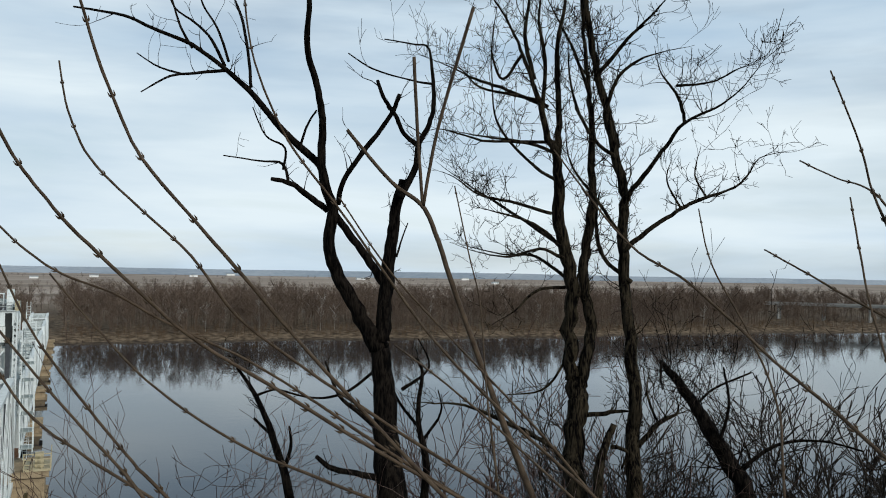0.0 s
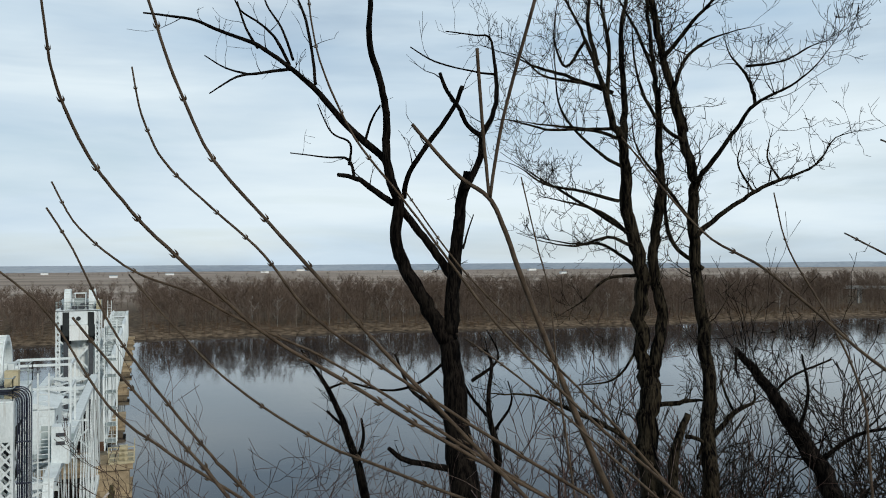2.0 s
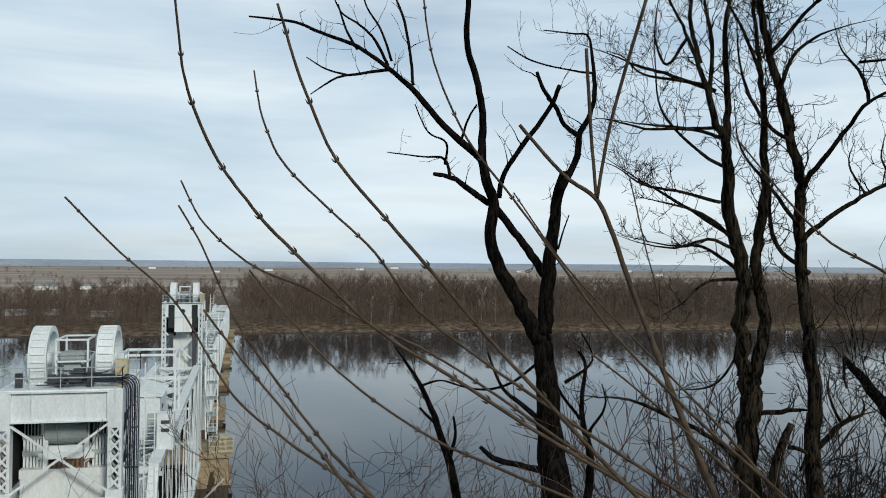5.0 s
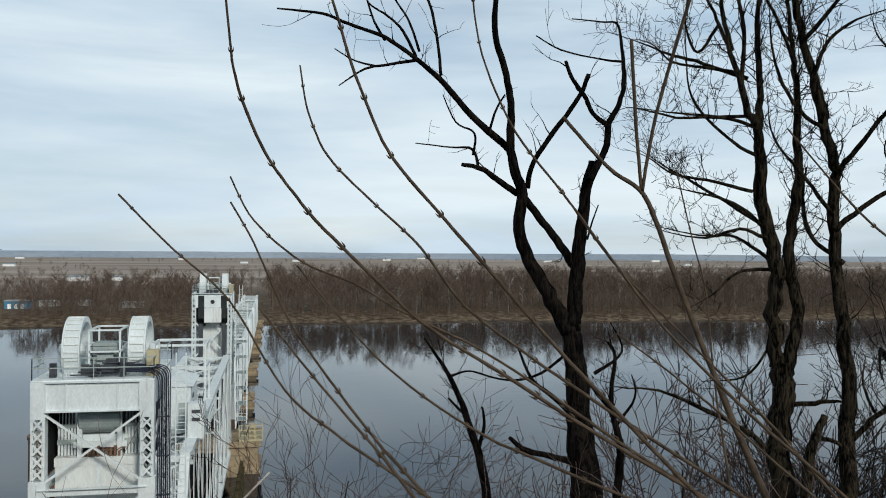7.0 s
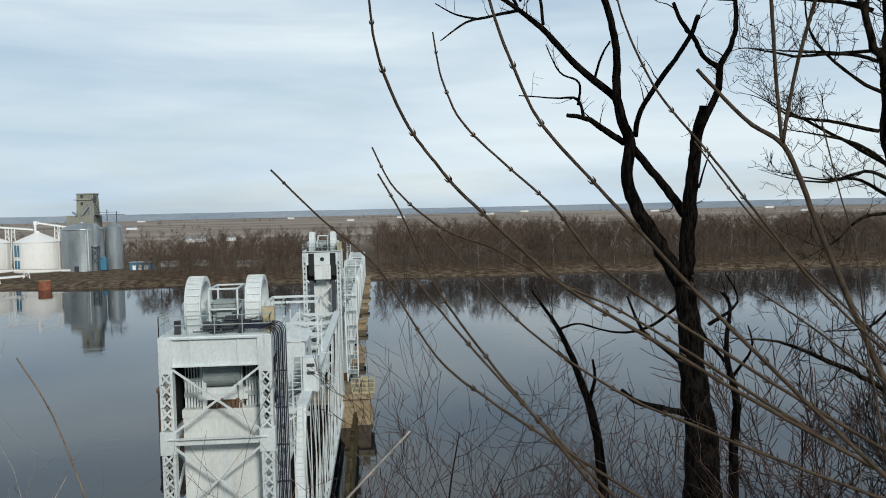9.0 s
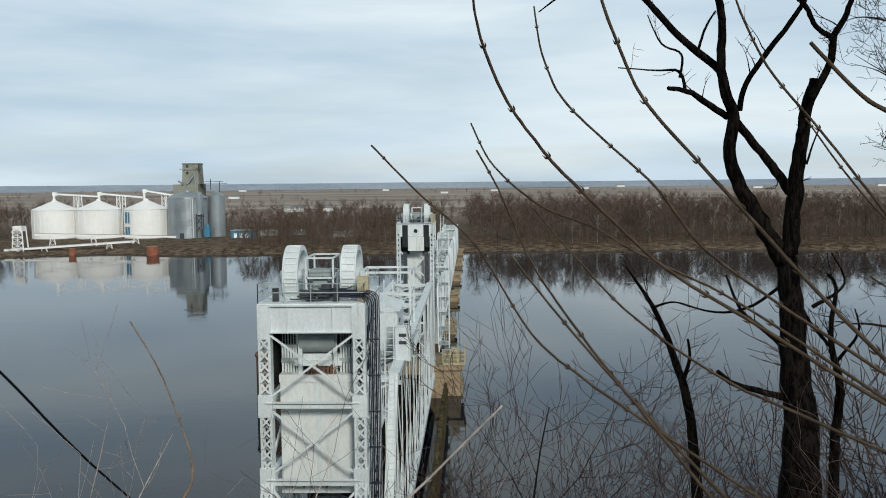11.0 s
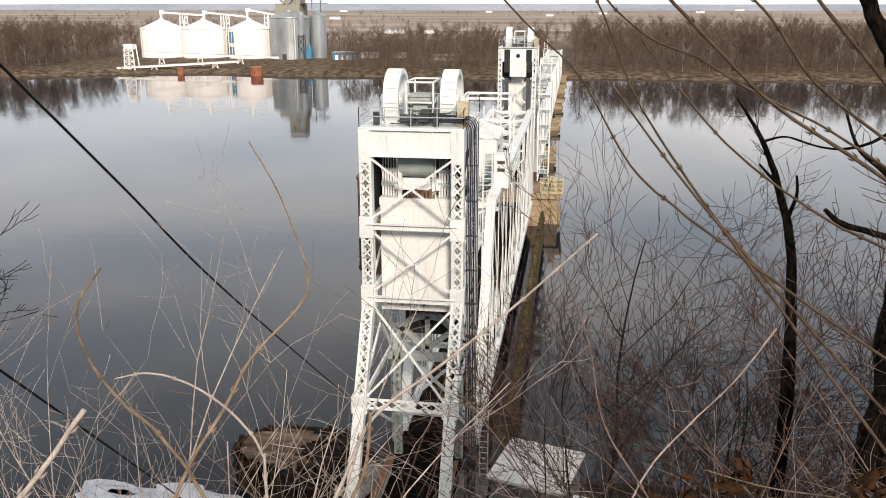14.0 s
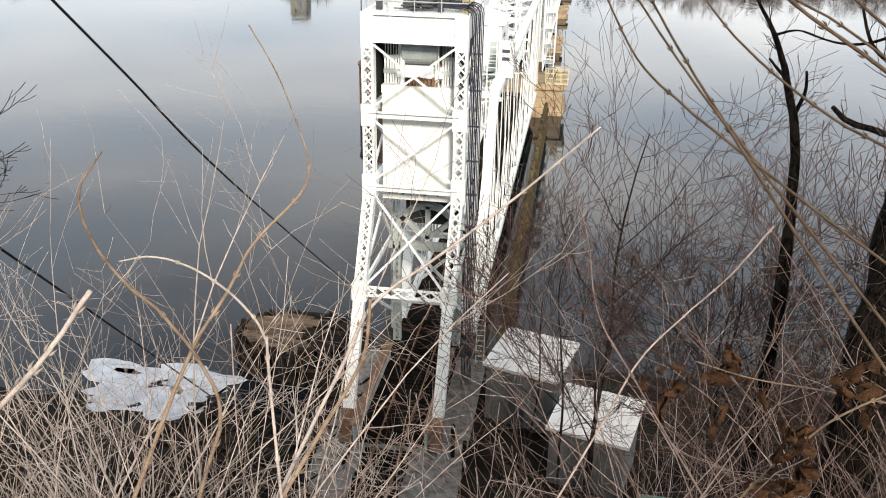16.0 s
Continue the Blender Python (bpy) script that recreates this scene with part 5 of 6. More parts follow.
limb(tree_b, 'limb', [(5.44,10.74,30.67,0.1018), (5.42,10.78,31.42,0.1014), (5.42,10.75,32.06,0.1011), (5.29,10.77,32.62,0.0926), (5.19,10.74,33.25,0.0843), (5.09,10.67,33.79,0.0719), (4.89,10.65,34.25,0.0637), (4.63,10.6,34.92,0.0516), (4.33,10.56,35.41,0.0435), (3.96,10.54,35.89,0.0315)])
limb(tree_b, 'limb', [(5.54,10.67,30.67,0.0896), (5.69,10.66,31.27,0.0815), (5.67,10.72,31.74,0.0775), (5.61,10.78,32.22,0.0735), (5.7,10.72,32.87,0.0695), (5.7,10.66,33.51,0.0655), (5.59,10.59,34.46,0.0573), (5.48,10.52,35.07,0.0533), (5.34,10.43,35.67,0.0492), (5.17,10.28,36.38,0.0411)])
limb(tree_b, 'trunk', [(5.48,9.15,26.54,0.1466), (5.91,9.79,28.35,0.1182), (6.01,10.02,29.16,0.1101), (6.11,10.2,30.05,0.098), (6.16,10.33,30.97,0.0899), (6.12,10.43,31.76,0.0817), (6.07,10.48,32.63,0.0777), (6.08,10.44,33.27,0.0696), (5.96,10.46,33.83,0.0655), (5.8,10.47,34.38,0.0574), (5.58,10.45,35.07,0.0492), (5.4,10.4,35.67,0.0451), (5.19,10.27,36.38,0.0411)])
limb(tree_b, 'limb', [(6.07,10.42,32.51,0.0407), (6.4,10.16,32.87,0.0326), (6.66,9.94,33.11,0.0285), (6.91,9.71,33.26,0.0245), (7.23,9.41,33.45,0.0204), (7.38,9.21,33.78,0.0163), (7.7,8.88,33.88,0.0082)])
limb(tree_b, 'limb', [(6.05,10.38,33.27,0.0367), (6.19,10.02,33.64,0.0322), (6.27,9.7,33.99,0.0278), (6.29,9.43,34.2,0.0235), (6.48,9.02,34.36,0.0193), (6.58,8.63,34.59,0.0152), (6.62,8.25,34.96,0.0075)])
limb(tree_b, 'limb', [(6.6,9.79,34.28,0.0244), (6.54,9.78,34.49,0.0244), (6.44,9.8,34.68,0.0203), (6.25,9.87,34.95,0.0163), (6.14,9.86,35.24,0.0081)])
limb(tree_b, 'limb', [(6.45,9.79,34.78,0.0204), (6.66,9.33,34.76,0.012), (6.7,8.96,34.84,0.0118), (6.76,8.58,34.88,0.0077)])
limb(tree_b, 'limb', [(6.66,9.93,33.11,0.0163), (6.62,10.19,33.52,0.0124), (6.79,10.29,33.87,0.0084)])
limb(tree_b, 'limb', [(6.91,9.7,33.26,0.0163), (6.89,9.92,33.59,0.0124), (7.03,9.97,34.01,0.0084)])
limb(tree_b, 'limb', [(5.04,10.83,34.53,0.0326), (4.55,11.1,34.77,0.0245), (4.12,11.32,34.93,0.0205), (3.75,11.48,35.12,0.0123), (3.37,11.63,35.27,0.0082)])
limb(tree_b, 'limb', [(5.19,10.84,34.04,0.0285), (4.65,10.92,34.03,0.02), (4.06,10.99,34.07,0.0158), (3.55,11.0,34.11,0.0077)])
limb(tree_b, 'limb', [(5.38,10.88,32.54,0.0326), (5.11,11.38,32.88,0.025), (4.8,11.88,33.23,0.0214), (4.54,12.32,33.51,0.0175), (4.16,12.78,33.92,0.009)])
limb(tree_b, 'limb', [(5.42,10.86,32.1,0.0285), (5.08,11.15,32.42,0.0205), (4.68,11.45,32.45,0.0165), (4.05,11.84,32.61,0.0083)])
limb(tree_b, 'limb', [(5.21,10.86,33.82,0.0529), (5.28,10.92,34.48,0.0455), (5.25,10.96,35.3,0.0378), (5.33,10.88,36.11,0.0341), (5.36,10.87,36.69,0.026)])
limb(tree_b, 'limb', [(4.83,10.86,34.91,0.0326), (4.8,11.09,35.61,0.0293), (4.93,11.1,36.53,0.0258)])
limb(tree_b, 'limb', [(4.99,10.9,34.37,0.0326), (4.95,10.76,35.06,0.0285), (4.79,10.67,35.66,0.0245), (4.72,10.48,36.3,0.0204)])
limb(tree_b, 'limb', [(5.58,10.38,34.98,0.0326), (5.78,10.01,35.38,0.0243), (5.92,9.7,35.63,0.0201), (6.08,9.33,35.96,0.0159)])
limb(tree_b, 'limb', [(5.71,10.42,34.44,0.0285), (5.89,10.28,34.99,0.0246), (6.22,10.09,35.23,0.0166), (6.74,9.77,35.37,0.0083)])
limb(tree_b, 'limb', [(5.9,10.41,33.82,0.0285), (5.51,10.54,34.2,0.0243), (5.22,10.53,34.81,0.0202), (5.06,10.37,35.46,0.0161)])
limb(tree_b, 'limb', [(6.04,10.44,32.71,0.0285), (5.63,10.41,33.17,0.024), (5.15,10.39,33.69,0.0157), (4.91,10.17,34.25,0.0115)])
limb(tree_b, 'limb', [(4.64,10.87,35.25,0.0244), (4.38,10.96,34.88,0.0201), (4.14,10.84,35.23,0.0159), (4.07,10.56,35.76,0.0118)])
limb(tree_b, 'limb', [(6.16,10.36,32.08,0.0326), (5.92,10.68,32.43,0.0288), (5.88,10.84,32.88,0.0332), (5.96,10.89,33.38,0.0336)])
limb(tree_b, 'limb', [(5.52,10.49,34.67,0.0244), (5.09,10.26,35.2,0.0199), (4.72,10.03,35.48,0.0155), (4.31,9.78,35.8,0.0113)])
limb(tree_b, 'limb', [(5.41,10.87,31.99,0.0244), (4.9,10.82,31.94,0.0199), (4.48,10.7,31.67,0.0155), (4.07,10.57,31.49,0.0075)])
limb(tree_b, 'limb', [(5.54,10.6,30.2,0.0367), (5.89,10.45,30.26,0.0328), (6.16,10.33,30.28,0.0288)])
limb(tree_b, 'limb', [(6.09,10.12,29.82,0.0407), (6.29,9.9,30.17,0.0323), (6.43,9.67,30.35,0.024), (6.35,9.63,30.59,0.0119)])
limb(tree_b, 'limb', [(6.36,9.99,30.15,0.0204), (6.29,10.15,30.52,0.0163), (6.36,10.19,30.9,0.0123)])
limb(tree_b, 'limb', [(5.33,10.58,29.56,0.0367), (5.02,10.83,29.85,0.0326), (4.56,11.13,30.1,0.0325), (4.06,11.4,30.29,0.0284), (3.51,11.64,30.33,0.0243)])
limb(tree_b, 'limb', [(5.37,10.82,30.94,0.0204), (5.03,10.86,30.55,0.0162), (4.5,11.04,30.47,0.012)])
limb(tree_b, 'limb', [(5.04,10.70,33.88,0.0260), (4.66,10.82,34.00,0.0221), (4.16,10.94,33.99,0.0182), (3.75,11.06,34.08,0.0143), (3.46,11.18,34.14,0.0104), (3.09,11.30,33.94,0.0065)])
limb(tree_b, 'limb', [(5.26,10.70,32.40,0.0260), (4.93,10.82,32.52,0.0211), (4.50,10.94,32.41,0.0163), (4.09,11.06,32.46,0.0114), (3.71,11.18,32.59,0.0065)])
limb(tree_b, 'limb', [(5.04,10.70,33.02,0.0260), (4.57,10.82,33.14,0.0211), (4.03,10.94,33.25,0.0163), (3.70,11.06,33.48,0.0114), (3.42,11.18,33.59,0.0065)])
limb(tree_b, 'limb', [(4.82,10.70,34.57,0.0260), (4.45,10.82,34.65,0.0211), (4.03,10.94,34.72,0.0163), (3.75,11.06,34.99,0.0114), (3.46,11.18,35.07,0.0065)])
limb(tree_b, 'limb', [(5.11,10.70,33.49,0.0260), (4.75,10.82,33.73,0.0211), (4.29,10.94,34.27,0.0163), (4.27,11.06,34.92,0.0114), (4.28,11.18,35.58,0.0065)])
limb(tree_b, 'limb', [(6.15,10.70,34.02,0.0260), (6.09,10.82,34.52,0.0195), (5.94,10.94,35.19,0.0130), (5.83,11.06,35.79,0.0065)])
limb(tree_b, 'limb', [(5.21,10.70,32.56,0.0260), (4.84,10.82,32.87,0.0195), (4.29,10.94,33.02,0.0130), (3.87,11.06,33.13,0.0065)])
grow(tree_b, bark, 5.6, 0.62, 2, 8, 1, 0.42, 3, fine=0.0032)
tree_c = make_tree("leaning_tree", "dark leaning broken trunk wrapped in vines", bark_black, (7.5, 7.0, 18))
limb(tree_c, 'trunk', [(5.87,7.24,28.29,0.1418), (5.92,7.79,29.61,0.1087), (5.82,8.03,30.07,0.0993), (5.68,8.26,30.48,0.0804), (5.52,8.46,30.85,0.0591), (5.35,8.65,31.15,0.0355)])
limb(tree_c, 'limb', [(5.35,8.65,31.17,0.0209), (5.14,8.4,31.0,0.0135), (4.96,8.14,30.92,0.0098)])
limb(tree_c, 'limb', [(5.85,7.97,29.95,0.0278), (6.15,7.69,30.3,0.0207), (6.44,7.33,30.41,0.0138), (6.68,6.96,30.35,0.0103)])
limb(tree_c, 'limb', [(5.75,8.14,30.24,0.0243), (5.69,7.9,30.73,0.0169), (5.48,7.76,31.19,0.0098)])
limb(tree_c, 'limb', [(5.61,8.36,30.66,0.0174), (5.85,8.36,30.85,0.0141), (6.28,8.18,31.06,0.0107)])
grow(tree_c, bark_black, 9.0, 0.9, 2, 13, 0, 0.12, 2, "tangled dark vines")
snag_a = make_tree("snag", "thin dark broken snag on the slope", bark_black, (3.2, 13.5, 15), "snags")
limb(snag_a, 'trunk', [(2.36,13.58,25.83,0.1093), (2.38,14.43,28.22,0.0792), (2.18,14.66,29.12,0.0642), (2.0,14.76,29.68,0.0492), (1.72,14.86,30.24,0.0344), (1.4,14.93,30.71,0.0147)])
limb(snag_a, 'limb', [(2.28,14.64,28.74,0.0447), (2.41,14.64,29.2,0.0297), (2.37,14.64,29.54,0.0197)])
limb(snag_a, 'limb', [(2.11,14.82,29.38,0.0298), (1.89,15.17,29.61,0.0202)])
limb(snag_a, 'limb', [(1.89,14.98,30.03,0.0248), (2.19,14.84,30.13,0.0148), (2.54,14.65,30.05,0.0098)])
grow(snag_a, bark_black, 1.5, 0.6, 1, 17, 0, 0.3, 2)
snag_b = make_tree("snag", "short broken grey snag on the slope", bark, (6.9, 9.0, 18), "snags")
limb(snag_b, 'trunk', [(5.0,9.47,27.17,0.0795), (5.4,10.04,29.07,0.0716), (5.54,10.14,29.71,0.0597), (5.73,10.13,30.15,0.0438)])
limb(snag_b, 'limb', [(5.65,10.08,29.87,0.0318), (5.88,10.04,29.79,0.0241), (5.87,10.14,29.54,0.0162)])
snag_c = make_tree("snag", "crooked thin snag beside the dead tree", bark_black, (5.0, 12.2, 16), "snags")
limb(snag_c, 'trunk', [(3.75,12.13,26.22,0.0927), (4.07,12.82,28.48,0.0691), (4.14,12.88,29.16,0.0596), (4.03,12.99,29.86,0.041), (4.09,12.99,30.57,0.0272), (3.96,12.98,30.8,0.018)])
limb(snag_c, 'limb', [(4.15,13.16,29.64,0.0278), (3.72,13.2,30.2,0.0228), (3.57,13.09,30.75,0.0135)])
limb(snag_c, 'limb', [(4.17,13.12,29.47,0.0278), (4.41,12.96,29.93,0.0184), (4.33,12.91,30.3,0.0091)])
grow(snag_c, bark_black, 2.5, 0.5, 1, 19, 0, 0.3, 2)


def young_tree(x, y, height, stems, seed, bark_mat, twig_mat, label, dense=1.0):
    """A small tree whose stems fork upwards into a fine open, rounded crown."""
    rnd = random.Random(seed)
    z = near_height(x, y) - 0.4
    t = make_tree("young_tree", label, bark_mat, (x, y, z), "young trees on the slope")
    twigs = Shape()

    def ramify(start, way, length, radius, level):
        """Boughs, branches and twigs, each set off its parent at a narrow angle and turning upwards."""
        n = (3, 4, 5, 6)[level]
        p, d = Vector(start), Vector(way).normalized()
        pts, rad = [tuple(p)], [radius]
        for i in range(n):
            d = (d + Vector((rnd.gauss(0, 0.13), rnd.gauss(0, 0.13), rnd.gauss(0.085, 0.1)))).normalized()
            p = p + d * (length / n)
            pts.append(tuple(p))
            rad.append(max(radius * (1 - 0.66 * (i + 1) / n), 0.0092))
            if level and i:
                for q in range(2 if level > 1 and rnd.random() < 0.35 * dense else 1):
                    side = d.cross(Vector((rnd.gauss(0, 1), rnd.gauss(0, 1), rnd.gauss(0, 1)))).normalized()
                    ramify(p, d * 0.85 + side * rnd.uniform(0.5, 0.9), length * rnd.uniform(0.36, 0.66), rad[-1] * 0.68, level - 1)
        if level == 3:
            limb(t, "limb", [(*a, r) for a, r in zip(pts, rad)])
        else:
            twigs.tube(pts, rad, 4 if level == 2 else 3, False)

    for k in range(stems):
        a, h = rnd.uniform(0, 6.283), height * (1.0 if k == 0 else rnd.uniform(0.7, 0.95))
        lean, r = rnd.uniform(0.03, 0.1), 0.0062 * h * rnd.uniform(0.85, 1.1)
        pts = [(x + math.cos(a) * (0.25 + lean * h * f) + rnd.gauss(0, 0.16 * f), y + math.sin(a) * (0.25 + lean * h * f) + rnd.gauss(0, 0.16 * f), z + h * f, max(r * (1 - 0.93 * f), 0.008))
               for f in (0, 0.15, 0.3, 0.45, 0.6, 0.72, 0.84, 0.92)]
        limb(t, "trunk" if k == 0 else "limb", pts)
        for j in range(8):
            f = 0.5 + 0.48 * (j + rnd.random()) / 8
            i = min(int(f * 7), 6)
            u = f * 7 - i
            p = [c + (e - c) * u for c, e in zip(pts[i], pts[i + 1])]
            b = rnd.uniform(0, 6.283)
            ramify(p[:3], (math.cos(b), math.sin(b), rnd.uniform(0.45, 1.1)), height * rnd.uniform(0.2, 0.3) * (1.35 - 0.75 * f), max(p[3] * 0.6, 0.016), 3 if f < 0.8 else 2)
    part("crown", twigs, twig_mat, t, smooth=True, kind="stuff")
    return t


for x, y, top, stems_, seed, twig, label in (
        (-0.1, 28.0, 27.0, 3, 31, twig_red, "leafless young tree with a fine reddish crown"),
        (-2.5, 25.0, 21.5, 1, 32, twig_red, "leafless young tree with one thin straight stem"),
        (3.4, 22.5, 24.8, 2, 43, twig_red, "leafless slender tree with ascending twigs"),
        (4.4, 20.5, 25.4, 3, 33, twig_red, "leafless young tree with a wide twiggy crown"),
        (-16.3, 17.0, 31.5, 1, 35, bark_slope, "leafless grey young tree by the bluff edge"),
        (8.6, 17.0, 29.0, 3, 36, twig_red, "leafless young tree with tangled red twigs"),
        (11.5, 13.0, 30.0, 3, 37, bark_slope, "leafless thicket tree with dark twigs"),
        (9.8, 9.5, 30.0, 3, 38, bark_slope, "leafless thicket tree with tangled twigs"),
        (6.4, 13.5, 28.8, 2, 41, twig_red, "leafless young tree behind the large stems"),
        (13.5, 19.0, 29.0, 3, 42, bark_slope, "leafless slope tree with a fine crown"),
        (8.2, 12.5, 29.6, 2, 44, bark_slope, "leafless tangled sapling tree on the slope")):
    young_tree(x, y, top - near_height(x, y), stems_, seed, bark_slope, twig, label)


# ---- saplings and brush at the look-out ----
def sapling(mat, pts):
    """A bent whip with swollen buds along it, rooted on the bluff."""
    k = len(WOOD)
    x, y, z, r = pts[-1] if pts[-1][2] < pts[0][2] else pts[0]
    t = thing("sapling", {"tan_sapling_bark": "thin bent tan sapling whip with paired buds", "pale_dry_stem": "bleached dry stem with broken tip",
                          "brown_dry_stem": "dry brown curved stem with side twigs", "red_brown_cane": "thin arching reddish bramble cane", "grey_bramble_cane": "grey arching cane with a broken tip"}[mat.name], "sapling", (x, y, z), "saplings")
    WOOD[t.name + str(k)] = []
    if pts[0][2] > pts[-1][2]:
        d = (Vector(pts[-1][:3]) - Vector(pts[-2][:3])).normalized()
        a = Vector((x, y, z)) + d * 0.7
        b = a + Vector((d.x * 0.2, d.y * 0.2, -0.35))
        ground = near_height(b.x + d.x * 0.1, b.y)
        pts = pts + [(a.x, a.y, a.z, r * 0.9), (b.x, b.y, b.z, r * 0.9), (b.x + d.x * 0.1, b.y, min(ground, b.z) - 0.1, r * 1.25)]
    path = smooth_path(pts, 6, 0.3, k)
    part("stem", Shape().tube([p[:3] for p in path], [max(p[3] * 0.66, 0.0011) for p in path], 8), mat, t, smooth=True)
    rnd = random.Random(k * 7 + 1)
    run, nxt, side = 0.0, 0.03, 1
    buds = Shape()
    for a, b in zip(path, path[1:]):
        run += (Vector(a[:3]) - Vector(b[:3])).length
        if run > nxt:
            nxt = run + rnd.uniform(0.045, 0.075)
            d = (Vector(a[:3]) - Vector(b[:3])).normalized()
            o = d.cross(Vector((0.2, 1, 0.1))).normalized()
            r = a[3]
            for sgn in (1, -1):
                c = Vector(a[:3]) + o * sgn * r * 0.7
                buds.tube([tuple(c - d * r * 0.8), tuple(c + o * sgn * r * 0.35), tuple(c + d * r * 1.8 + o * sgn * r * 0.6)], [r * 0.3, r * 0.42, r * 0.06], 6)
    if buds.v:
        part("node_swelling", buds, mat, t, smooth=True, kind="stuff")
    return t


sapling(wood_tan, [(-1.122,1.242,32.430,0.0019), (-1.103,1.250,32.373,0.0022), (-1.079,1.255,32.316,0.0022), (-1.061,1.252,32.284,0.0024), (-1.019,1.247,32.235,0.0024), (-0.981,1.237,32.191,0.0027), (-0.912,1.211,32.108,0.0026), (-0.848,1.172,32.034,0.0029)])
sapling(wood_tan, [(-1.139,1.620,32.449,0.0016), (-1.127,1.638,32.390,0.0020), (-1.099,1.653,32.332,0.0024), (-1.041,1.663,32.275,0.0024), (-0.965,1.665,32.206,0.0028), (-0.903,1.660,32.124,0.0033), (-0.802,1.637,32.045,0.0033), (-0.688,1.594,31.965,0.0037)])
sapling(wood_tan, [(-1.227,1.398,32.503,0.0020), (-1.224,1.421,32.461,0.0020), (-1.218,1.445,32.404,0.0023), (-1.203,1.465,32.358,0.0028), (-1.180,1.483,32.310,0.0028), (-1.148,1.497,32.268,0.0028), (-1.119,1.509,32.234,0.0032), (-1.055,1.517,32.172,0.0032), (-0.985,1.516,32.108,0.0032), (-0.887,1.501,32.046,0.0036), (-0.804,1.479,31.992,0.0037)])
sapling(wood_tan, [(-1.224,1.516,32.289,0.0014), (-1.195,1.531,32.236,0.0019), (-1.136,1.543,32.186,0.0022), (-1.067,1.550,32.157,0.0022), (-1.011,1.553,32.124,0.0026), (-0.909,1.542,32.074,0.0026), (-0.822,1.523,32.018,0.0030), (-0.738,1.494,31.959,0.0034)])
sapling(wood_tan, [(-1.218,1.402,32.252,0.0013), (-1.194,1.418,32.209,0.0016), (-1.157,1.429,32.127,0.0019), (-1.119,1.435,32.068,0.0023), (-1.055,1.429,31.983,0.0026), (-0.991,1.415,31.913,0.0031)])
sapling(wood_tan, [(-1.337,1.431,32.260,0.0013), (-1.280,1.424,32.202,0.0016), (-1.220,1.411,32.147,0.0016), (-1.159,1.386,32.051,0.0019), (-1.101,1.358,32.004,0.0022), (-1.024,1.318,31.955,0.0024)])
sapling(wood_tan, [(-0.941,1.464,32.527,0.0014), (-0.922,1.480,32.442,0.0018), (-0.878,1.484,32.350,0.0022), (-0.821,1.473,32.276,0.0022), (-0.760,1.452,32.189,0.0025), (-0.704,1.421,32.106,0.0025), (-0.626,1.365,32.013,0.0029), (-0.546,1.287,31.925,0.0029)])
sapling(wood_tan, [(-1.142,1.588,32.181,0.0015), (-1.089,1.558,32.117,0.0018), (-1.020,1.520,32.045,0.0022), (-0.921,1.468,31.978,0.0025), (-0.815,1.403,31.935,0.0028)])
sapling(wood_tan, [(-1.186,1.299,32.146,0.0017), (-1.148,1.285,32.097,0.0017), (-1.108,1.266,32.050,0.0019), (-1.068,1.243,32.005,0.0022), (-1.037,1.217,31.965,0.0024)])
sapling(wood_tan, [(-0.459,1.550,32.378,0.0017), (-0.372,1.483,32.239,0.0025), (-0.313,1.414,32.180,0.0029), (-0.248,1.321,32.079,0.0033), (-0.216,1.248,32.020,0.0036), (-0.200,1.188,31.974,0.0040)])
sapling(wood_tan, [(0.040,1.489,32.540,0.0021), (0.114,1.495,32.428,0.0027), (0.166,1.509,32.344,0.0033), (0.232,1.499,32.217,0.0040)])
sapling(wood_tan, [(0.099,1.610,32.406,0.0023), (0.139,1.563,32.372,0.0022), (0.174,1.516,32.345,0.0028), (0.214,1.464,32.265,0.0033)])
sapling(wood_tan, [(0.066,1.661,32.243,0.0023), (0.102,1.592,32.199,0.0028), (0.122,1.535,32.165,0.0033), (0.173,1.432,32.103,0.0038)])
sapling(wood_tan, [(0.085,1.487,32.329,0.0021), (0.071,1.457,32.242,0.0026), (0.055,1.422,32.150,0.0025), (0.039,1.378,32.065,0.0030)])
sapling(wood_tan, [(-0.153,1.586,32.305,0.0015), (-0.151,1.554,32.210,0.0020), (-0.126,1.491,32.094,0.0024), (-0.124,1.435,31.986,0.0028), (-0.155,1.390,31.855,0.0032)])
sapling(wood_tan, [(-0.546,1.715,32.332,0.0014), (-0.529,1.693,32.221,0.0014), (-0.520,1.666,32.140,0.0018), (-0.524,1.634,32.019,0.0022), (-0.528,1.584,31.882,0.0026)])
sapling(wood_tan, [(-0.735,1.736,32.305,0.0018), (-0.653,1.724,32.191,0.0023), (-0.557,1.692,32.084,0.0027), (-0.439,1.622,31.946,0.0032), (-0.363,1.560,31.840,0.0037)])
sapling(wood_tan, [(-0.652,1.700,32.076,0.0018), (-0.609,1.653,32.038,0.0022), (-0.551,1.590,31.980,0.0026), (-0.508,1.528,31.927,0.0026), (-0.468,1.460,31.875,0.0029)])
forked = make_tree("forked_sapling", "forked brown sapling with buds and a cut tip", wood_tan, (-0.3, 1.3, 30.4))
limb(forked, 'limb', [(-0.417,1.655,31.811,0.0062), (-0.46,1.717,31.968,0.0053), (-0.515,1.763,32.145,0.0048), (-0.552,1.779,32.259,0.0043), (-0.576,1.786,32.305,0.0038), (-0.627,1.802,32.344,0.0034), (-0.7,1.815,32.426,0.0029)])
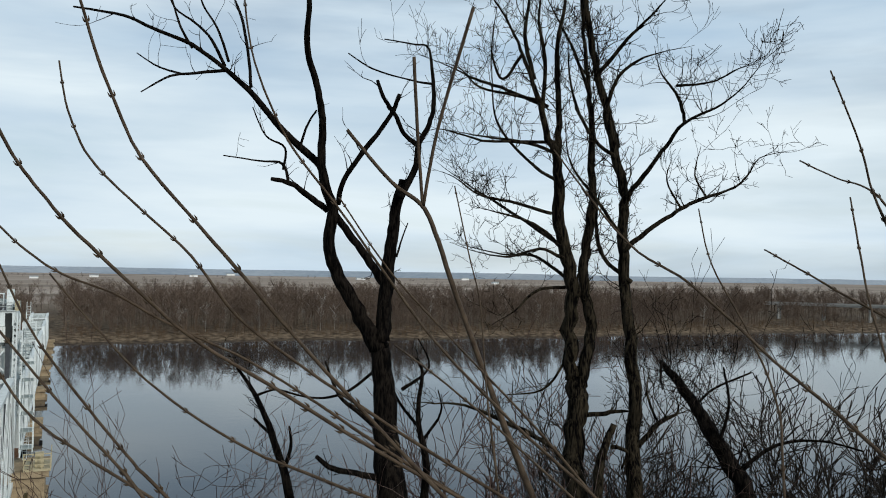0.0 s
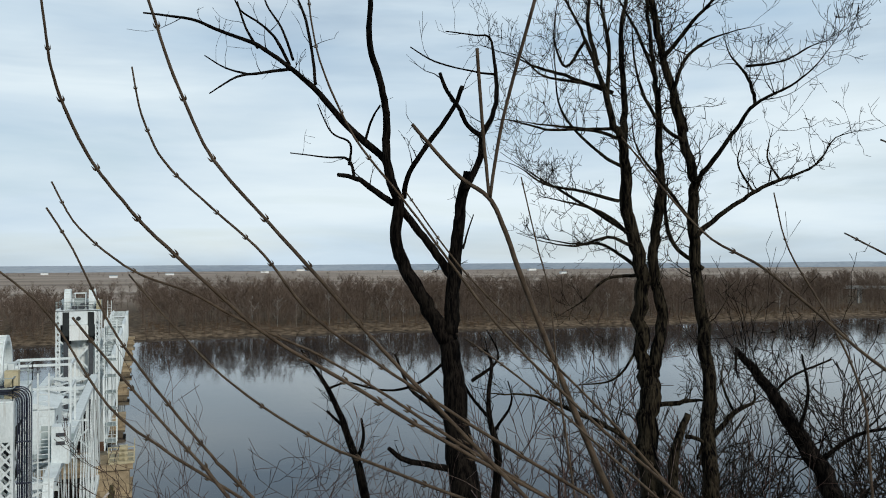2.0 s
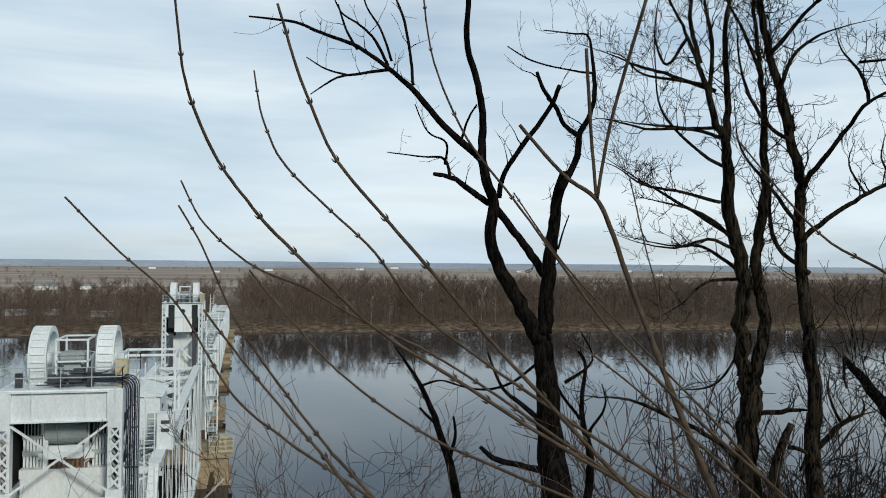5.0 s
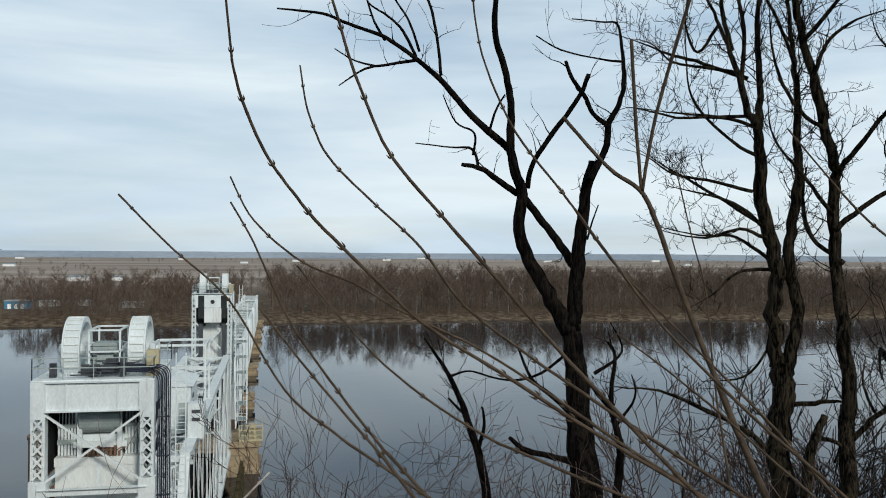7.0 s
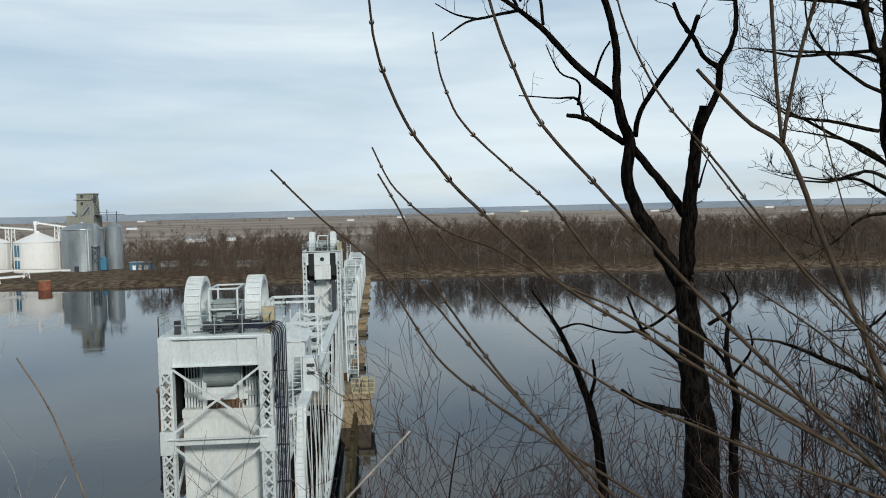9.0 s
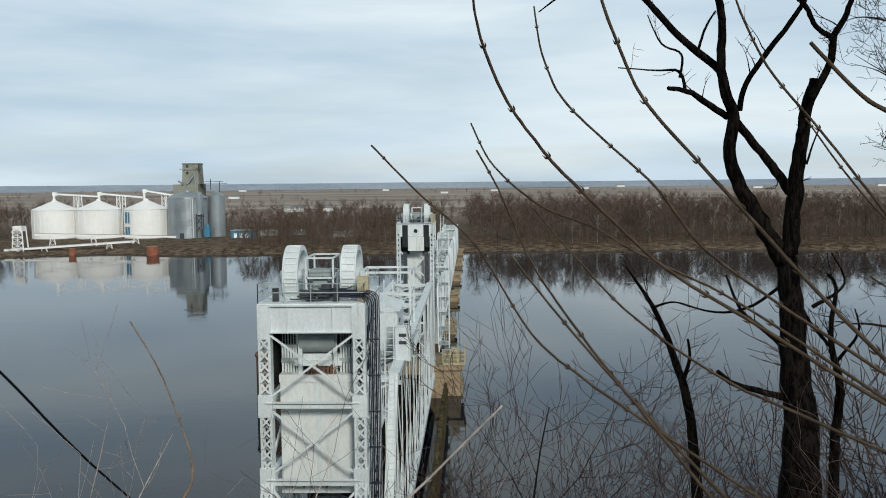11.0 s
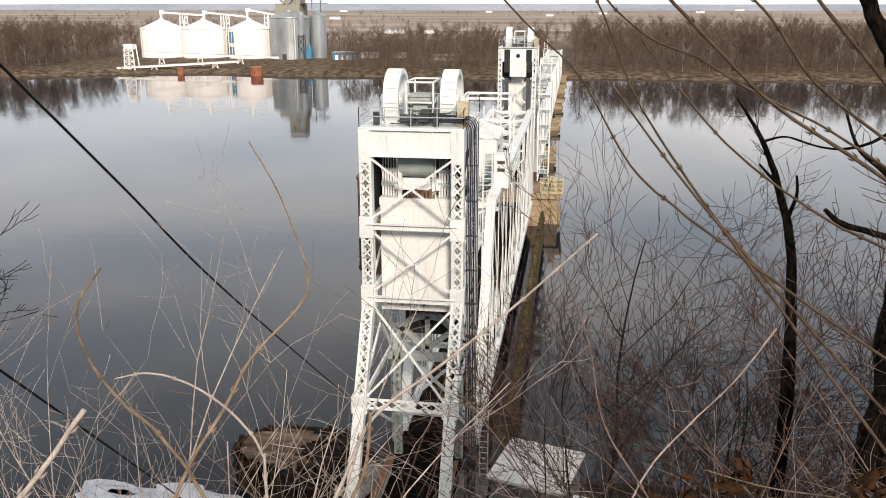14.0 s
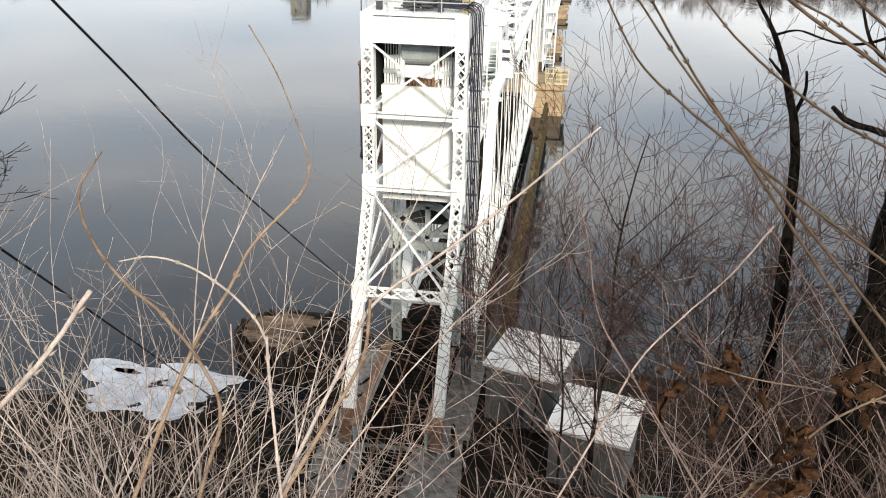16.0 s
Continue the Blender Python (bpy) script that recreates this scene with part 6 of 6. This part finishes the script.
limb(forked, 'limb', [(-0.573,1.785,32.303,0.0024), (-0.587,1.777,32.411,0.0019), (-0.606,1.755,32.547,0.0014)])
limb(forked, 'limb', [(-0.572,1.784,32.303,0.0024), (-0.558,1.762,32.43,0.0019), (-0.526,1.696,32.625,0.0014)])
sapling(brush_pale, [(-1.175,1.86,31.844,0.0025), (-1.324,1.838,31.701,0.0035), (-1.44,1.812,31.603,0.0041), (-1.558,1.77,31.508,0.0047), (-1.611,1.716,31.39,0.0053), (-1.693,1.578,31.202,0.0059), (-1.727,1.508,31.106,0.0066)])
sapling(brush_tan, [(-1.731,1.698,32.015,0.0009), (-1.686,1.686,31.945,0.0014), (-1.646,1.663,31.863,0.0018), (-1.625,1.639,31.812,0.0027), (-1.632,1.607,31.775,0.0031), (-1.687,1.546,31.715,0.0035), (-1.713,1.488,31.655,0.0039), (-1.748,1.409,31.58,0.0043), (-1.776,1.258,31.435,0.0047)])
sapling(brush_tan, [(-1.824,1.395,31.896,0.0016), (-1.846,1.365,31.849,0.0024), (-1.832,1.352,31.792,0.0028), (-1.791,1.349,31.732,0.0032), (-1.743,1.352,31.685,0.0036), (-1.689,1.341,31.618,0.0036), (-1.659,1.315,31.558,0.004), (-1.667,1.238,31.468,0.0044)])
sapling(brush_pale, [(-1.724,1.17,31.813,0.0046), (-1.757,1.156,31.765,0.0044), (-1.79,1.142,31.722,0.0045), (-1.833,1.112,31.674,0.005)])
sapling(brush_pale, [(-1.798,1.354,31.759,0.0016), (-1.759,1.371,31.762,0.002), (-1.71,1.382,31.745,0.0024), (-1.65,1.382,31.704,0.0027), (-1.608,1.366,31.657,0.0027), (-1.59,1.327,31.595,0.0031)])
sapling(brush_tan, [(-1.526,1.622,31.597,0.0042), (-1.54,1.612,31.484,0.0048), (-1.602,1.574,31.366,0.0055), (-1.662,1.526,31.252,0.0061)])
sapling(brush_grey, [(-0.838,1.961,31.649,0.0028), (-0.908,1.935,31.550,0.0024), (-0.984,1.910,31.471,0.0024), (-1.061,1.871,31.385,0.0028), (-1.126,1.802,31.269,0.0032)])
sapling(brush_tan, [(-0.575,1.947,31.319,0.0036), (-0.663,1.927,31.269,0.0036), (-0.745,1.889,31.205,0.0040), (-0.818,1.844,31.146,0.0040), (-0.902,1.776,31.066,0.0043)])
sapling(brush_tan, [(-0.895,2.213,31.203,0.0020), (-0.773,2.172,31.196,0.0025), (-0.637,2.128,31.209,0.0030), (-0.484,2.067,31.225,0.0035)])
sapling(brush_red, [(-1.276,2.140,31.732,0.0013), (-1.231,2.091,31.689,0.0017), (-1.175,2.013,31.577,0.0021), (-1.142,1.916,31.452,0.0024), (-1.038,1.797,31.334,0.0028)])


def stems(name, n, area, mat, label, length, radius, seed, lean=0.5, droop=0.2, shoots=6):
    """Loose dry stems that fan up from the slope, arch over by their weight and carry side shoots that fork again."""
    rnd = random.Random(seed)
    for k in range(n):
        x, y = rnd.uniform(*area[0]), rnd.uniform(*area[1])
        z = near_height(x, y) - 0.05
        l = min(rnd.uniform(*length), (31.55 - z) * 1.06)
        t = thing(name, label, "weed", (x, y, z), label)
        a = rnd.uniform(0, 6.283)
        out = Vector((math.cos(a), math.sin(a) * 0.6, 0))
        p, d = Vector((x, y, z)), (out * rnd.uniform(0.15, lean) + Vector((0, 0, 1))).normalized()
        r, steps = radius * rnd.uniform(0.7, 1.25), 14
        pts, rad, kids = [tuple(p)], [r], []
        bow = droop * rnd.uniform(0.6, 1.3)
        for i in range(steps):
            f = (i + 1) / steps
            d = (d + Vector((rnd.gauss(0, 0.055), rnd.gauss(0, 0.055), rnd.gauss(0, 0.04) - 0.16 * bow * f)) + out * 0.07 * bow).normalized()
            p = p + d * (l / steps)
            pts.append(tuple(p))
            rad.append(max(r * (1 - 0.8 * f), 0.0009))
            if f > 0.25:
                kids.append((p.copy(), d.copy(), rad[-1], f))
        part("stem", Shape().tube(pts, rad, 6), mat, t, smooth=True)
        s = Shape()
        for j in range(shoots):
            q, w, rr_, f = kids[min(int(len(kids) * (j + rnd.random()) / shoots), len(kids) - 1)]
            side = w.cross(Vector((rnd.gauss(0, 1), rnd.gauss(0, 1), rnd.gauss(0, 1)))).normalized()
            crooked(s, q, w * 0.9 + side * rnd.uniform(0.5, 1.0) + Vector((0, 0, 0.25)), l * rnd.uniform(0.12, 0.3) * (1.2 - 0.6 * f), rr_ * 0.72, rnd, 1, 0.03, 3, 0.0009, 0.1)
        part("crown", s, mat, t, smooth=True, kind="stuff")


stems("dry_weed", 60, ((-3.0, -1.85), (1.45, 2.4)), brush_pale, "bleached dry weed with forked top", (1.15, 2.0), 0.0058, 51, 0.6, 0.35, 8)
stems("dry_weed", 72, ((-4.5, -2.3), (2.2, 3.9)), brush_pale, "tall pale branching dry weed", (2.1, 3.3), 0.0066, 52, 0.55, 0.35, 9)
stems("dry_weed", 50, ((-3.4, -2.0), (1.6, 3.0)), brush_grey, "grey dry weed with forked top", (1.1, 2.1), 0.0048, 56, 0.6, 0.4, 8)
stems("dry_weed", 26, ((-3.6, -1.9), (1.7, 3.4)), brush_tan, "brown dry weed with forked top", (1.1, 2.2), 0.0048, 59, 0.6, 0.4, 7)
stems("bramble", 60, ((-1.6, 1.0), (2.0, 4.0)), brush_red, "thin red-brown arching bramble", (2.2, 3.6), 0.0040, 53, 0.6, 1.25, 6)
stems("bramble", 90, ((-1.1, 1.9), (2.3, 5.4)), brush_red, "red-brown bramble with many side shoots", (2.8, 4.4), 0.0054, 54, 0.6, 0.9, 9)
stems("bramble", 54, ((0.3, 3.8), (3.4, 7.6)), twig_red, "dark red bramble whip on the slope", (3.2, 5.0), 0.0068, 55, 0.55, 0.5, 9)
stems("bramble", 22, ((-0.8, 2.4), (2.2, 4.4)), brush_tan, "pale brown arching cane", (2.4, 3.8), 0.0046, 57, 0.7, 1.2, 6)
stems("bramble", 62, ((-1.5, 1.1), (1.9, 4.0)), brush_grey, "thin grey arching bramble with side shoots", (1.9, 3.4), 0.0036, 58, 0.7, 1.3, 6)


def curled_leaf(x, y, z, size, seed):
    rnd = random.Random(seed)
    t = thing("dry_leaf", "curled dry brown leaf caught on a twig", "leaf", (x, y, z), "dry leaves")
    s, n, m = Shape(), 7, 5
    rot = Euler((rnd.uniform(-0.6, 0.6), rnd.uniform(-0.6, 0.6), rnd.uniform(0, 6.28))).to_matrix()
    verts = []
    for i in range(n):
        f = i / (n - 1)
        w = math.sin(math.pi * (0.08 + 0.86 * f)) * 0.42
        for j in range(m):
            u = (j / (m - 1) - 0.5) * 2
            v = Vector((u * w * (0.62 - 0.3 * u * u) + rnd.gauss(0, 0.06), abs(u) ** 1.5 * w * 1.5 + 0.3 * math.sin(f * 5 + seed) + rnd.gauss(0, 0.07), -f + 0.15 * math.sin(u * 3 + seed)))
            verts.append(Vector((x, y, z)) + rot @ (v * size))
    k = len(verts)
    back = [v + rot @ Vector((0, 0.012 * size, 0)) for v in verts]
    s.add(verts + back, [(i * m + j, i * m + j + 1, (i + 1) * m + j + 1, (i + 1) * m + j) for i in range(n - 1) for j in range(m - 1)] +
          [(k + (i + 1) * m + j, k + (i + 1) * m + j + 1, k + i * m + j + 1, k + i * m + j) for i in range(n - 1) for j in range(m - 1)])
    part("blade", s, leaf_dry, t, smooth=True)
    part("stalk", Shape().tube([(x, y, z + size * 0.45), (x, y, z)], [0.0014, 0.001], 5), leaf_dry, t)


curled_leaf(-0.93, 2.05, 31.26, 0.024, 0)
curled_leaf(-0.94, 2.15, 31.23, 0.031, 1)
curled_leaf(-0.97, 2.13, 31.22, 0.026, 2)
curled_leaf(-0.96, 2.13, 31.17, 0.050, 3)
curled_leaf(-0.94, 2.10, 31.22, 0.030, 4)
curled_leaf(-0.95, 2.10, 31.20, 0.031, 5)
curled_leaf(-0.98, 2.08, 31.15, 0.038, 6)
curled_leaf(-0.96, 2.08, 31.21, 0.026, 7)
curled_leaf(-1.01, 2.14, 31.18, 0.027, 8)
curled_leaf(-0.80, 2.24, 31.22, 0.047, 9)
curled_leaf(-0.83, 2.20, 31.26, 0.049, 10)
curled_leaf(-0.81, 2.23, 31.19, 0.042, 11)
curled_leaf(-0.85, 2.20, 31.19, 0.048, 12)
curled_leaf(-0.86, 2.18, 31.21, 0.047, 13)
curled_leaf(-0.81, 2.21, 31.22, 0.048, 14)
curled_leaf(-0.84, 2.18, 31.25, 0.031, 15)
curled_leaf(-0.82, 2.26, 31.18, 0.030, 16)
curled_leaf(-0.72, 1.91, 31.23, 0.042, 17)
curled_leaf(-0.77, 1.87, 31.23, 0.038, 18)
curled_leaf(-0.76, 1.83, 31.23, 0.048, 19)
curled_leaf(-0.74, 1.89, 31.23, 0.042, 20)
curled_leaf(-0.73, 1.88, 31.24, 0.024, 21)
curled_leaf(-0.77, 1.82, 31.29, 0.047, 22)
curled_leaf(-0.72, 1.87, 31.20, 0.029, 23)
curled_leaf(-0.74, 1.79, 31.20, 0.042, 24)
curled_leaf(-0.75, 1.80, 31.28, 0.041, 25)
curled_leaf(-0.73, 1.75, 31.27, 0.042, 26)
curled_leaf(-0.72, 1.88, 31.22, 0.026, 27)
curled_leaf(-0.74, 1.80, 31.22, 0.023, 28)
curled_leaf(-0.76, 1.78, 31.29, 0.032, 29)
curled_leaf(-0.79, 1.82, 31.31, 0.031, 30)
curled_leaf(-0.72, 1.87, 31.23, 0.043, 31)
curled_leaf(-0.71, 1.91, 31.26, 0.042, 32)
curled_leaf(-0.76, 1.86, 31.23, 0.031, 33)
curled_leaf(-0.72, 1.88, 31.20, 0.026, 34)
curled_leaf(-0.77, 1.86, 31.26, 0.026, 35)
curled_leaf(-0.73, 1.86, 31.25, 0.034, 36)
curled_leaf(-0.76, 1.76, 31.23, 0.024, 37)
curled_leaf(-0.78, 1.76, 31.23, 0.040, 38)
curled_leaf(-0.80, 1.87, 31.14, 0.050, 39)
curled_leaf(-0.78, 1.77, 31.20, 0.039, 40)
curled_leaf(-0.78, 1.85, 31.19, 0.029, 41)
curled_leaf(-0.81, 1.75, 31.23, 0.023, 42)
curled_leaf(-0.77, 1.84, 31.17, 0.029, 43)
curled_leaf(-0.77, 1.77, 31.21, 0.028, 44)
curled_leaf(-0.63, 2.04, 31.30, 0.040, 45)
curled_leaf(-0.56, 2.08, 31.20, 0.042, 46)
curled_leaf(-0.61, 2.07, 31.26, 0.023, 47)
curled_leaf(-0.63, 2.01, 31.29, 0.025, 48)
curled_leaf(-0.59, 2.07, 31.31, 0.048, 49)
curled_leaf(-0.58, 2.13, 31.26, 0.032, 50)
curled_leaf(-0.58, 2.00, 31.32, 0.031, 51)
curled_leaf(-0.60, 2.01, 31.36, 0.035, 52)
curled_leaf(-0.63, 2.02, 31.29, 0.038, 53)
curled_leaf(-0.59, 2.03, 31.29, 0.048, 54)
curled_leaf(-0.58, 2.00, 31.30, 0.038, 55)
curled_leaf(-0.60, 2.09, 31.25, 0.033, 56)
curled_leaf(-0.73, 2.19, 31.16, 0.046, 57)
curled_leaf(-0.77, 2.30, 31.13, 0.023, 58)
curled_leaf(-0.74, 2.29, 31.13, 0.036, 59)
curled_leaf(-0.84, 2.14, 31.13, 0.041, 63)
curled_leaf(-0.81, 2.20, 31.11, 0.025, 64)
curled_leaf(-0.86, 2.09, 31.11, 0.034, 65)

# ---- rail bank at the foot of the bluff ----
bed = Shape()
bed_pts = []
for i in range(25):
    y = 27 + i * 0.9
    for j in range(15):
        x = -13.6 + j * 0.58
        bed_pts.append((x, y, 3.42 - 0.06 * abs(x - CX) ** 1.3 * 0.3 + 0.06 * noise.noise((x * 1.7, y * 1.7, 0))))
bed.add(bed_pts, [(i * 15 + j, i * 15 + j + 1, (i + 1) * 15 + j + 1, (i + 1) * 15 + j) for i in range(24) for j in range(14)])
solid("ballast_bed", bed, ballast_mat, "grey stone ballast under the railway track", "ballast", kind="structure", smooth=True)
track = thing("railway_track", "dark creosoted ties with rusty rails", "railway track", (CX, 30, 3.4))
tie = Shape().box(-1.3, 1.3, -0.115, 0.115, -0.09, 0.09).mesh("tie", tie_mat)
for k in range(22):
    ob = new("tie", tie)
    ob.parent = track
    ob.matrix_parent_inverse = track.matrix_basis.inverted()
    ob.matrix_basis = pose(CX + random.uniform(-0.05, 0.05), 26.6 + 0.53 * k, 3.50, 0, 0, random.uniform(-1.5, 1.5))
deck_tie = Shape().box(-2.25, 2.25, -0.13, 0.13, -0.1, 0.1).mesh("deck_tie", tie_mat)
for k in range(38):
    ob = new("deck_tie", deck_tie)
    ob.parent = track
    ob.matrix_parent_inverse = track.matrix_basis.inverted()
    ob.matrix_basis = pose(CX + random.uniform(-0.04, 0.04), 38.6 + 0.38 * k, 3.52, 0, 0, random.uniform(-0.8, 0.8))
part("deck_bed", Shape().box(CX - 2.3, CX + 2.3, 38.4, 53, 3.36, 3.40), tie_mat, track)
for x in (CX - 0.75, CX + 0.75):
    part("rail", Shape().box(x - 0.07, x + 0.07, 26, 53, 3.59, 3.61).box(x - 0.015, x + 0.015, 26, 53, 3.61, 3.72).box(x - 0.036, x + 0.036, 26, 53, 3.72, 3.76), rust, track)
for x in (-11.72, -7.68):
    g = thing("plate_girder", "rust-stained pale blue plate girder beside the track", "girder", (x, 42, 3.4), "approach girders")
    part("web", Shape().box(x - 0.06, x + 0.06, 38.2, 47.5, 3.35, 4.6), paint_shade, g)
    part("flange", Shape().box(x - 0.26, x + 0.26, 38.2, 47.5, 4.6, 4.66), rust, g, "rusty top flange")

crib = thing("protection_cell", "old dark timber protection cell with a rotten deck", "timber cell", (-18, 49, 1))
rr = random.Random(61)
c0, rad, flat = Vector((-18.8, 51.3)), 4.6, 0.62
for k in range(44):
    a = 6.28319 * k / 44
    p = c0 + Vector((math.cos(a), math.sin(a) * flat)) * rad
    h = 2.7 + rr.uniform(-0.5, 0.25) - (0.9 if rr.random() < 0.18 else 0)
    part("timber_post", Shape().tube([(p.x, p.y, -2.5), (p.x + rr.gauss(0, 0.06), p.y + rr.gauss(0, 0.06), h)], [0.24, 0.2], 8), timber_old, crib)
for z in (0.5, 1.3, 2.3):
    ring = [(c0.x + math.cos(6.28319 * k / 24) * (rad + 0.3), c0.y + math.sin(6.28319 * k / 24) * (rad * flat + 0.3), z) for k in range(25)]
    part("waler", Shape().tube(ring, [0.17] * 25, 4), timber_old, crib)
for k in range(15):
    y = c0.y - rad * flat + 0.22 + k * 0.385
    hw_ = rad * math.sqrt(max(0.02, 1 - ((y - c0.y) / (rad * flat)) ** 2)) - 0.1
    cut = rr.uniform(-0.3, 1.4)
    for xa, xb in ((c0.x - hw_ + rr.uniform(0, 0.5), c0.x + cut), (c0.x + cut + 0.06, c0.x + hw_ - rr.uniform(0, 0.7))):
        if xb - xa > 0.4 and rr.random() < 0.9:
            tip = rr.uniform(-0.12, 0.12)
            part("plank", Shape().bar((xa, y + rr.gauss(0, 0.03), 2.5 + rr.uniform(0, 0.1)), (xb, y + rr.gauss(0, 0.03), 2.5 + tip), 0.34, 0.12), deck_old if xa < c0.x - 1 else timber_old, crib)
dock = thing("timber_fender", "dark timber fender wall beside the bridge", "fender", (-6, 66, 0))
for k in range(88):
    y = 52 + k * 0.75
    part("timber_post", Shape().tube([(-5.0 + rr.gauss(0, 0.06), y, -3), (-5.0 + rr.gauss(0, 0.06), y, 3.9 + rr.uniform(-0.4, 0.3))], [0.26, 0.22], 8), fender_mat, dock)
for z in (0.9, 2.0, 3.1):
    part("waler", Shape().box(-4.80, -4.55, 51.5, 117.5, z - 0.14, z + 0.14), fender_mat, dock)


def shed(cx, cy, w, d, turn, eave, label):
    """A small flat-roofed shed turned about the vertical."""
    z0 = 2.6
    m = pose(cx, cy, z0, 0, 0, turn)
    t = thing("shed", label, "shed", (0, 0, 0), "sheds under the bluff")
    h = eave - z0
    walls = part("wall", Shape().box(-w / 2 + 0.2, w / 2 - 0.2, -d / 2 + 0.2, d / 2 - 0.2, 0, h), shed_wall, t)
    roof = part("roof", Shape().add([(-w / 2, -d / 2, h - 0.1), (w / 2, -d / 2, h - 0.1), (w / 2, d / 2, h + 0.25), (-w / 2, d / 2, h + 0.25),
                                     (-w / 2, -d / 2, h + 0.08), (w / 2, -d / 2, h + 0.08), (w / 2, d / 2, h + 0.43), (-w / 2, d / 2, h + 0.43)],
                                    [(3, 2, 1, 0), (4, 5, 6, 7), (0, 1, 5, 4), (1, 2, 6, 5), (2, 3, 7, 6), (3, 0, 4, 7)]), roof_white, t, "stained white sheet roof")
    for k in range(int(w / 0.9)):
        part("seam", Shape().bar((-w / 2 + 0.47 + k * 0.9, -d / 2, h + 0.10), (-w / 2 + 0.47 + k * 0.9, d / 2, h + 0.45), 0.05, 0.05), roof_white, t)
    part("door", Shape().box(-0.6, 0.4, -d / 2 + 0.14, -d / 2 + 0.2, 0, 2.1), dark_steel, t)
    for k in range(int(w / 0.8)):
        part("batten", Shape().box(-w / 2 + 0.5 + k * 0.8, -w / 2 + 0.56 + k * 0.8, -d / 2 + 0.13, -d / 2 + 0.21, 0, h - 0.12), shed_wall, t)
    t.matrix_basis = m
    return t


shed(-2.45, 43.9, 4.5, 4.2, -16, 6.7, "low shed with a stained white roof by the river")
shed(1.25, 38.5, 4.3, 4.0, -14, 6.6, "small shed with a dirty white roof under trees")
drum = thing("green_tank", "green painted fuel tank beside the shed", "tank", (4.3, 35, 3))
part("body", Shape().tube([(3.4, 34.6, 4.2), (5.6, 34.6, 4.2)], [0.75, 0.75], 20), green_tank, drum, smooth=False)
part("saddle", Shape().box(3.7, 3.9, 34.1, 35.1, 2.9, 3.7).box(5.1, 5.3, 34.1, 35.1, 2.9, 3.7), dark_steel, drum)
rs = random.Random(77)
for k in range(26):
    if k < 17:
        cx, cy, r = rs.uniform(-31, -25), rs.uniform(43.5, 48.0), rs.uniform(1.2, 2.4)
    else:
        cx, cy, r = rs.uniform(-19, 3), rs.uniform(31.5, 43), rs.uniform(0.3, 0.7)
    if abs(cx - CX) < 2.8:
        continue
    pts, n = [], 26
    for ring, lift_ in ((0.35, 0.10), (0.75, 0.07), (1.0, -0.06)):
        for q in range(n):
            a = 6.28319 * q / n
            d = r * ring * (1 + 0.75 * noise.noise((math.cos(a) * 1.6 + cx, math.sin(a) * 1.6 + cy, 0.4)))
            x, y = cx + math.cos(a) * d * 1.5, cy + math.sin(a) * d * 0.8
            pts.append((x, y, max(near_height(x, y), 0.04) + lift_))
    f = [tuple(range(n))] + [(g * n + q, (g + 1) * n + q, (g + 1) * n + (q + 1) % n, g * n + (q + 1) % n) for g in (0, 1) for q in range(n)]
    solid("snow_patch", Shape().add(pts, f), snow_mat, "thin patch of old grey snow on the bank", "snow", "snow patches", kind="structure", smooth=True)
debris = random.Random(5)
for k in range(90):
    x, y = debris.uniform(-24, -11.5), debris.uniform(31.5, 46)
    a, l = debris.uniform(0, 3.14), debris.uniform(1.2, 4.2)
    z = near_height(x, y) + 0.15
    r = debris.uniform(0.05, 0.16)
    dx, dy = math.cos(a) * l / 2, math.sin(a) * l / 2
    solid("driftwood", Shape().tube([(x - dx, y - dy, z), (x, y, z + 0.08), (x + dx, y + dy, z + debris.uniform(-0.05, 0.35))], [r, r * 0.9, r * 0.6], 7), timber_old,
          "weathered dark drift log on the bank", "log", "drift logs", smooth=True)
for k, (x, y) in enumerate(((-14.2, 36.2), (-6.2, 38.2), (-5.4, 36.9), (-3.4, 36.0), (-13.6, 42.5))):
    solid("timber_post", Shape().tube([(x, y, near_height(x, y) - 0.5), (x, y, near_height(x, y) + 2.2)], [0.13, 0.12], 8), timber_old, "short dark timber post on the bank", "post", "bank posts")

# steel guy cable from the bluff to the tower
wire = thing("guy_cable", "thin black steel cable slung to the tower leg", "cable", (-12.2, 41.5, 11))
part('cable', Shape().tube([p[:3] for p in smooth_path([(-10.48, 12.23, 32.14, 0.03), (-10.90, 17.49, 28.30, 0.03), (-11.02, 23.03, 23.89, 0.03), (-12.57, 41.50, 11.45, 0.03)], 10, 0.0, 1)], [0.03] * 31, 6), wire_mat, wire)
part('cable', Shape().tube([p[:3] for p in smooth_path([(-10.83, 11.06, 27.82, 0.03), (-12.55, 15.11, 24.77, 0.03), (-14.48, 23.08, 17.73, 0.03), (-14.97, 30.68, 9.98, 0.03)], 10, 0.0, 1)], [0.03] * 31, 6), wire_mat, wire)
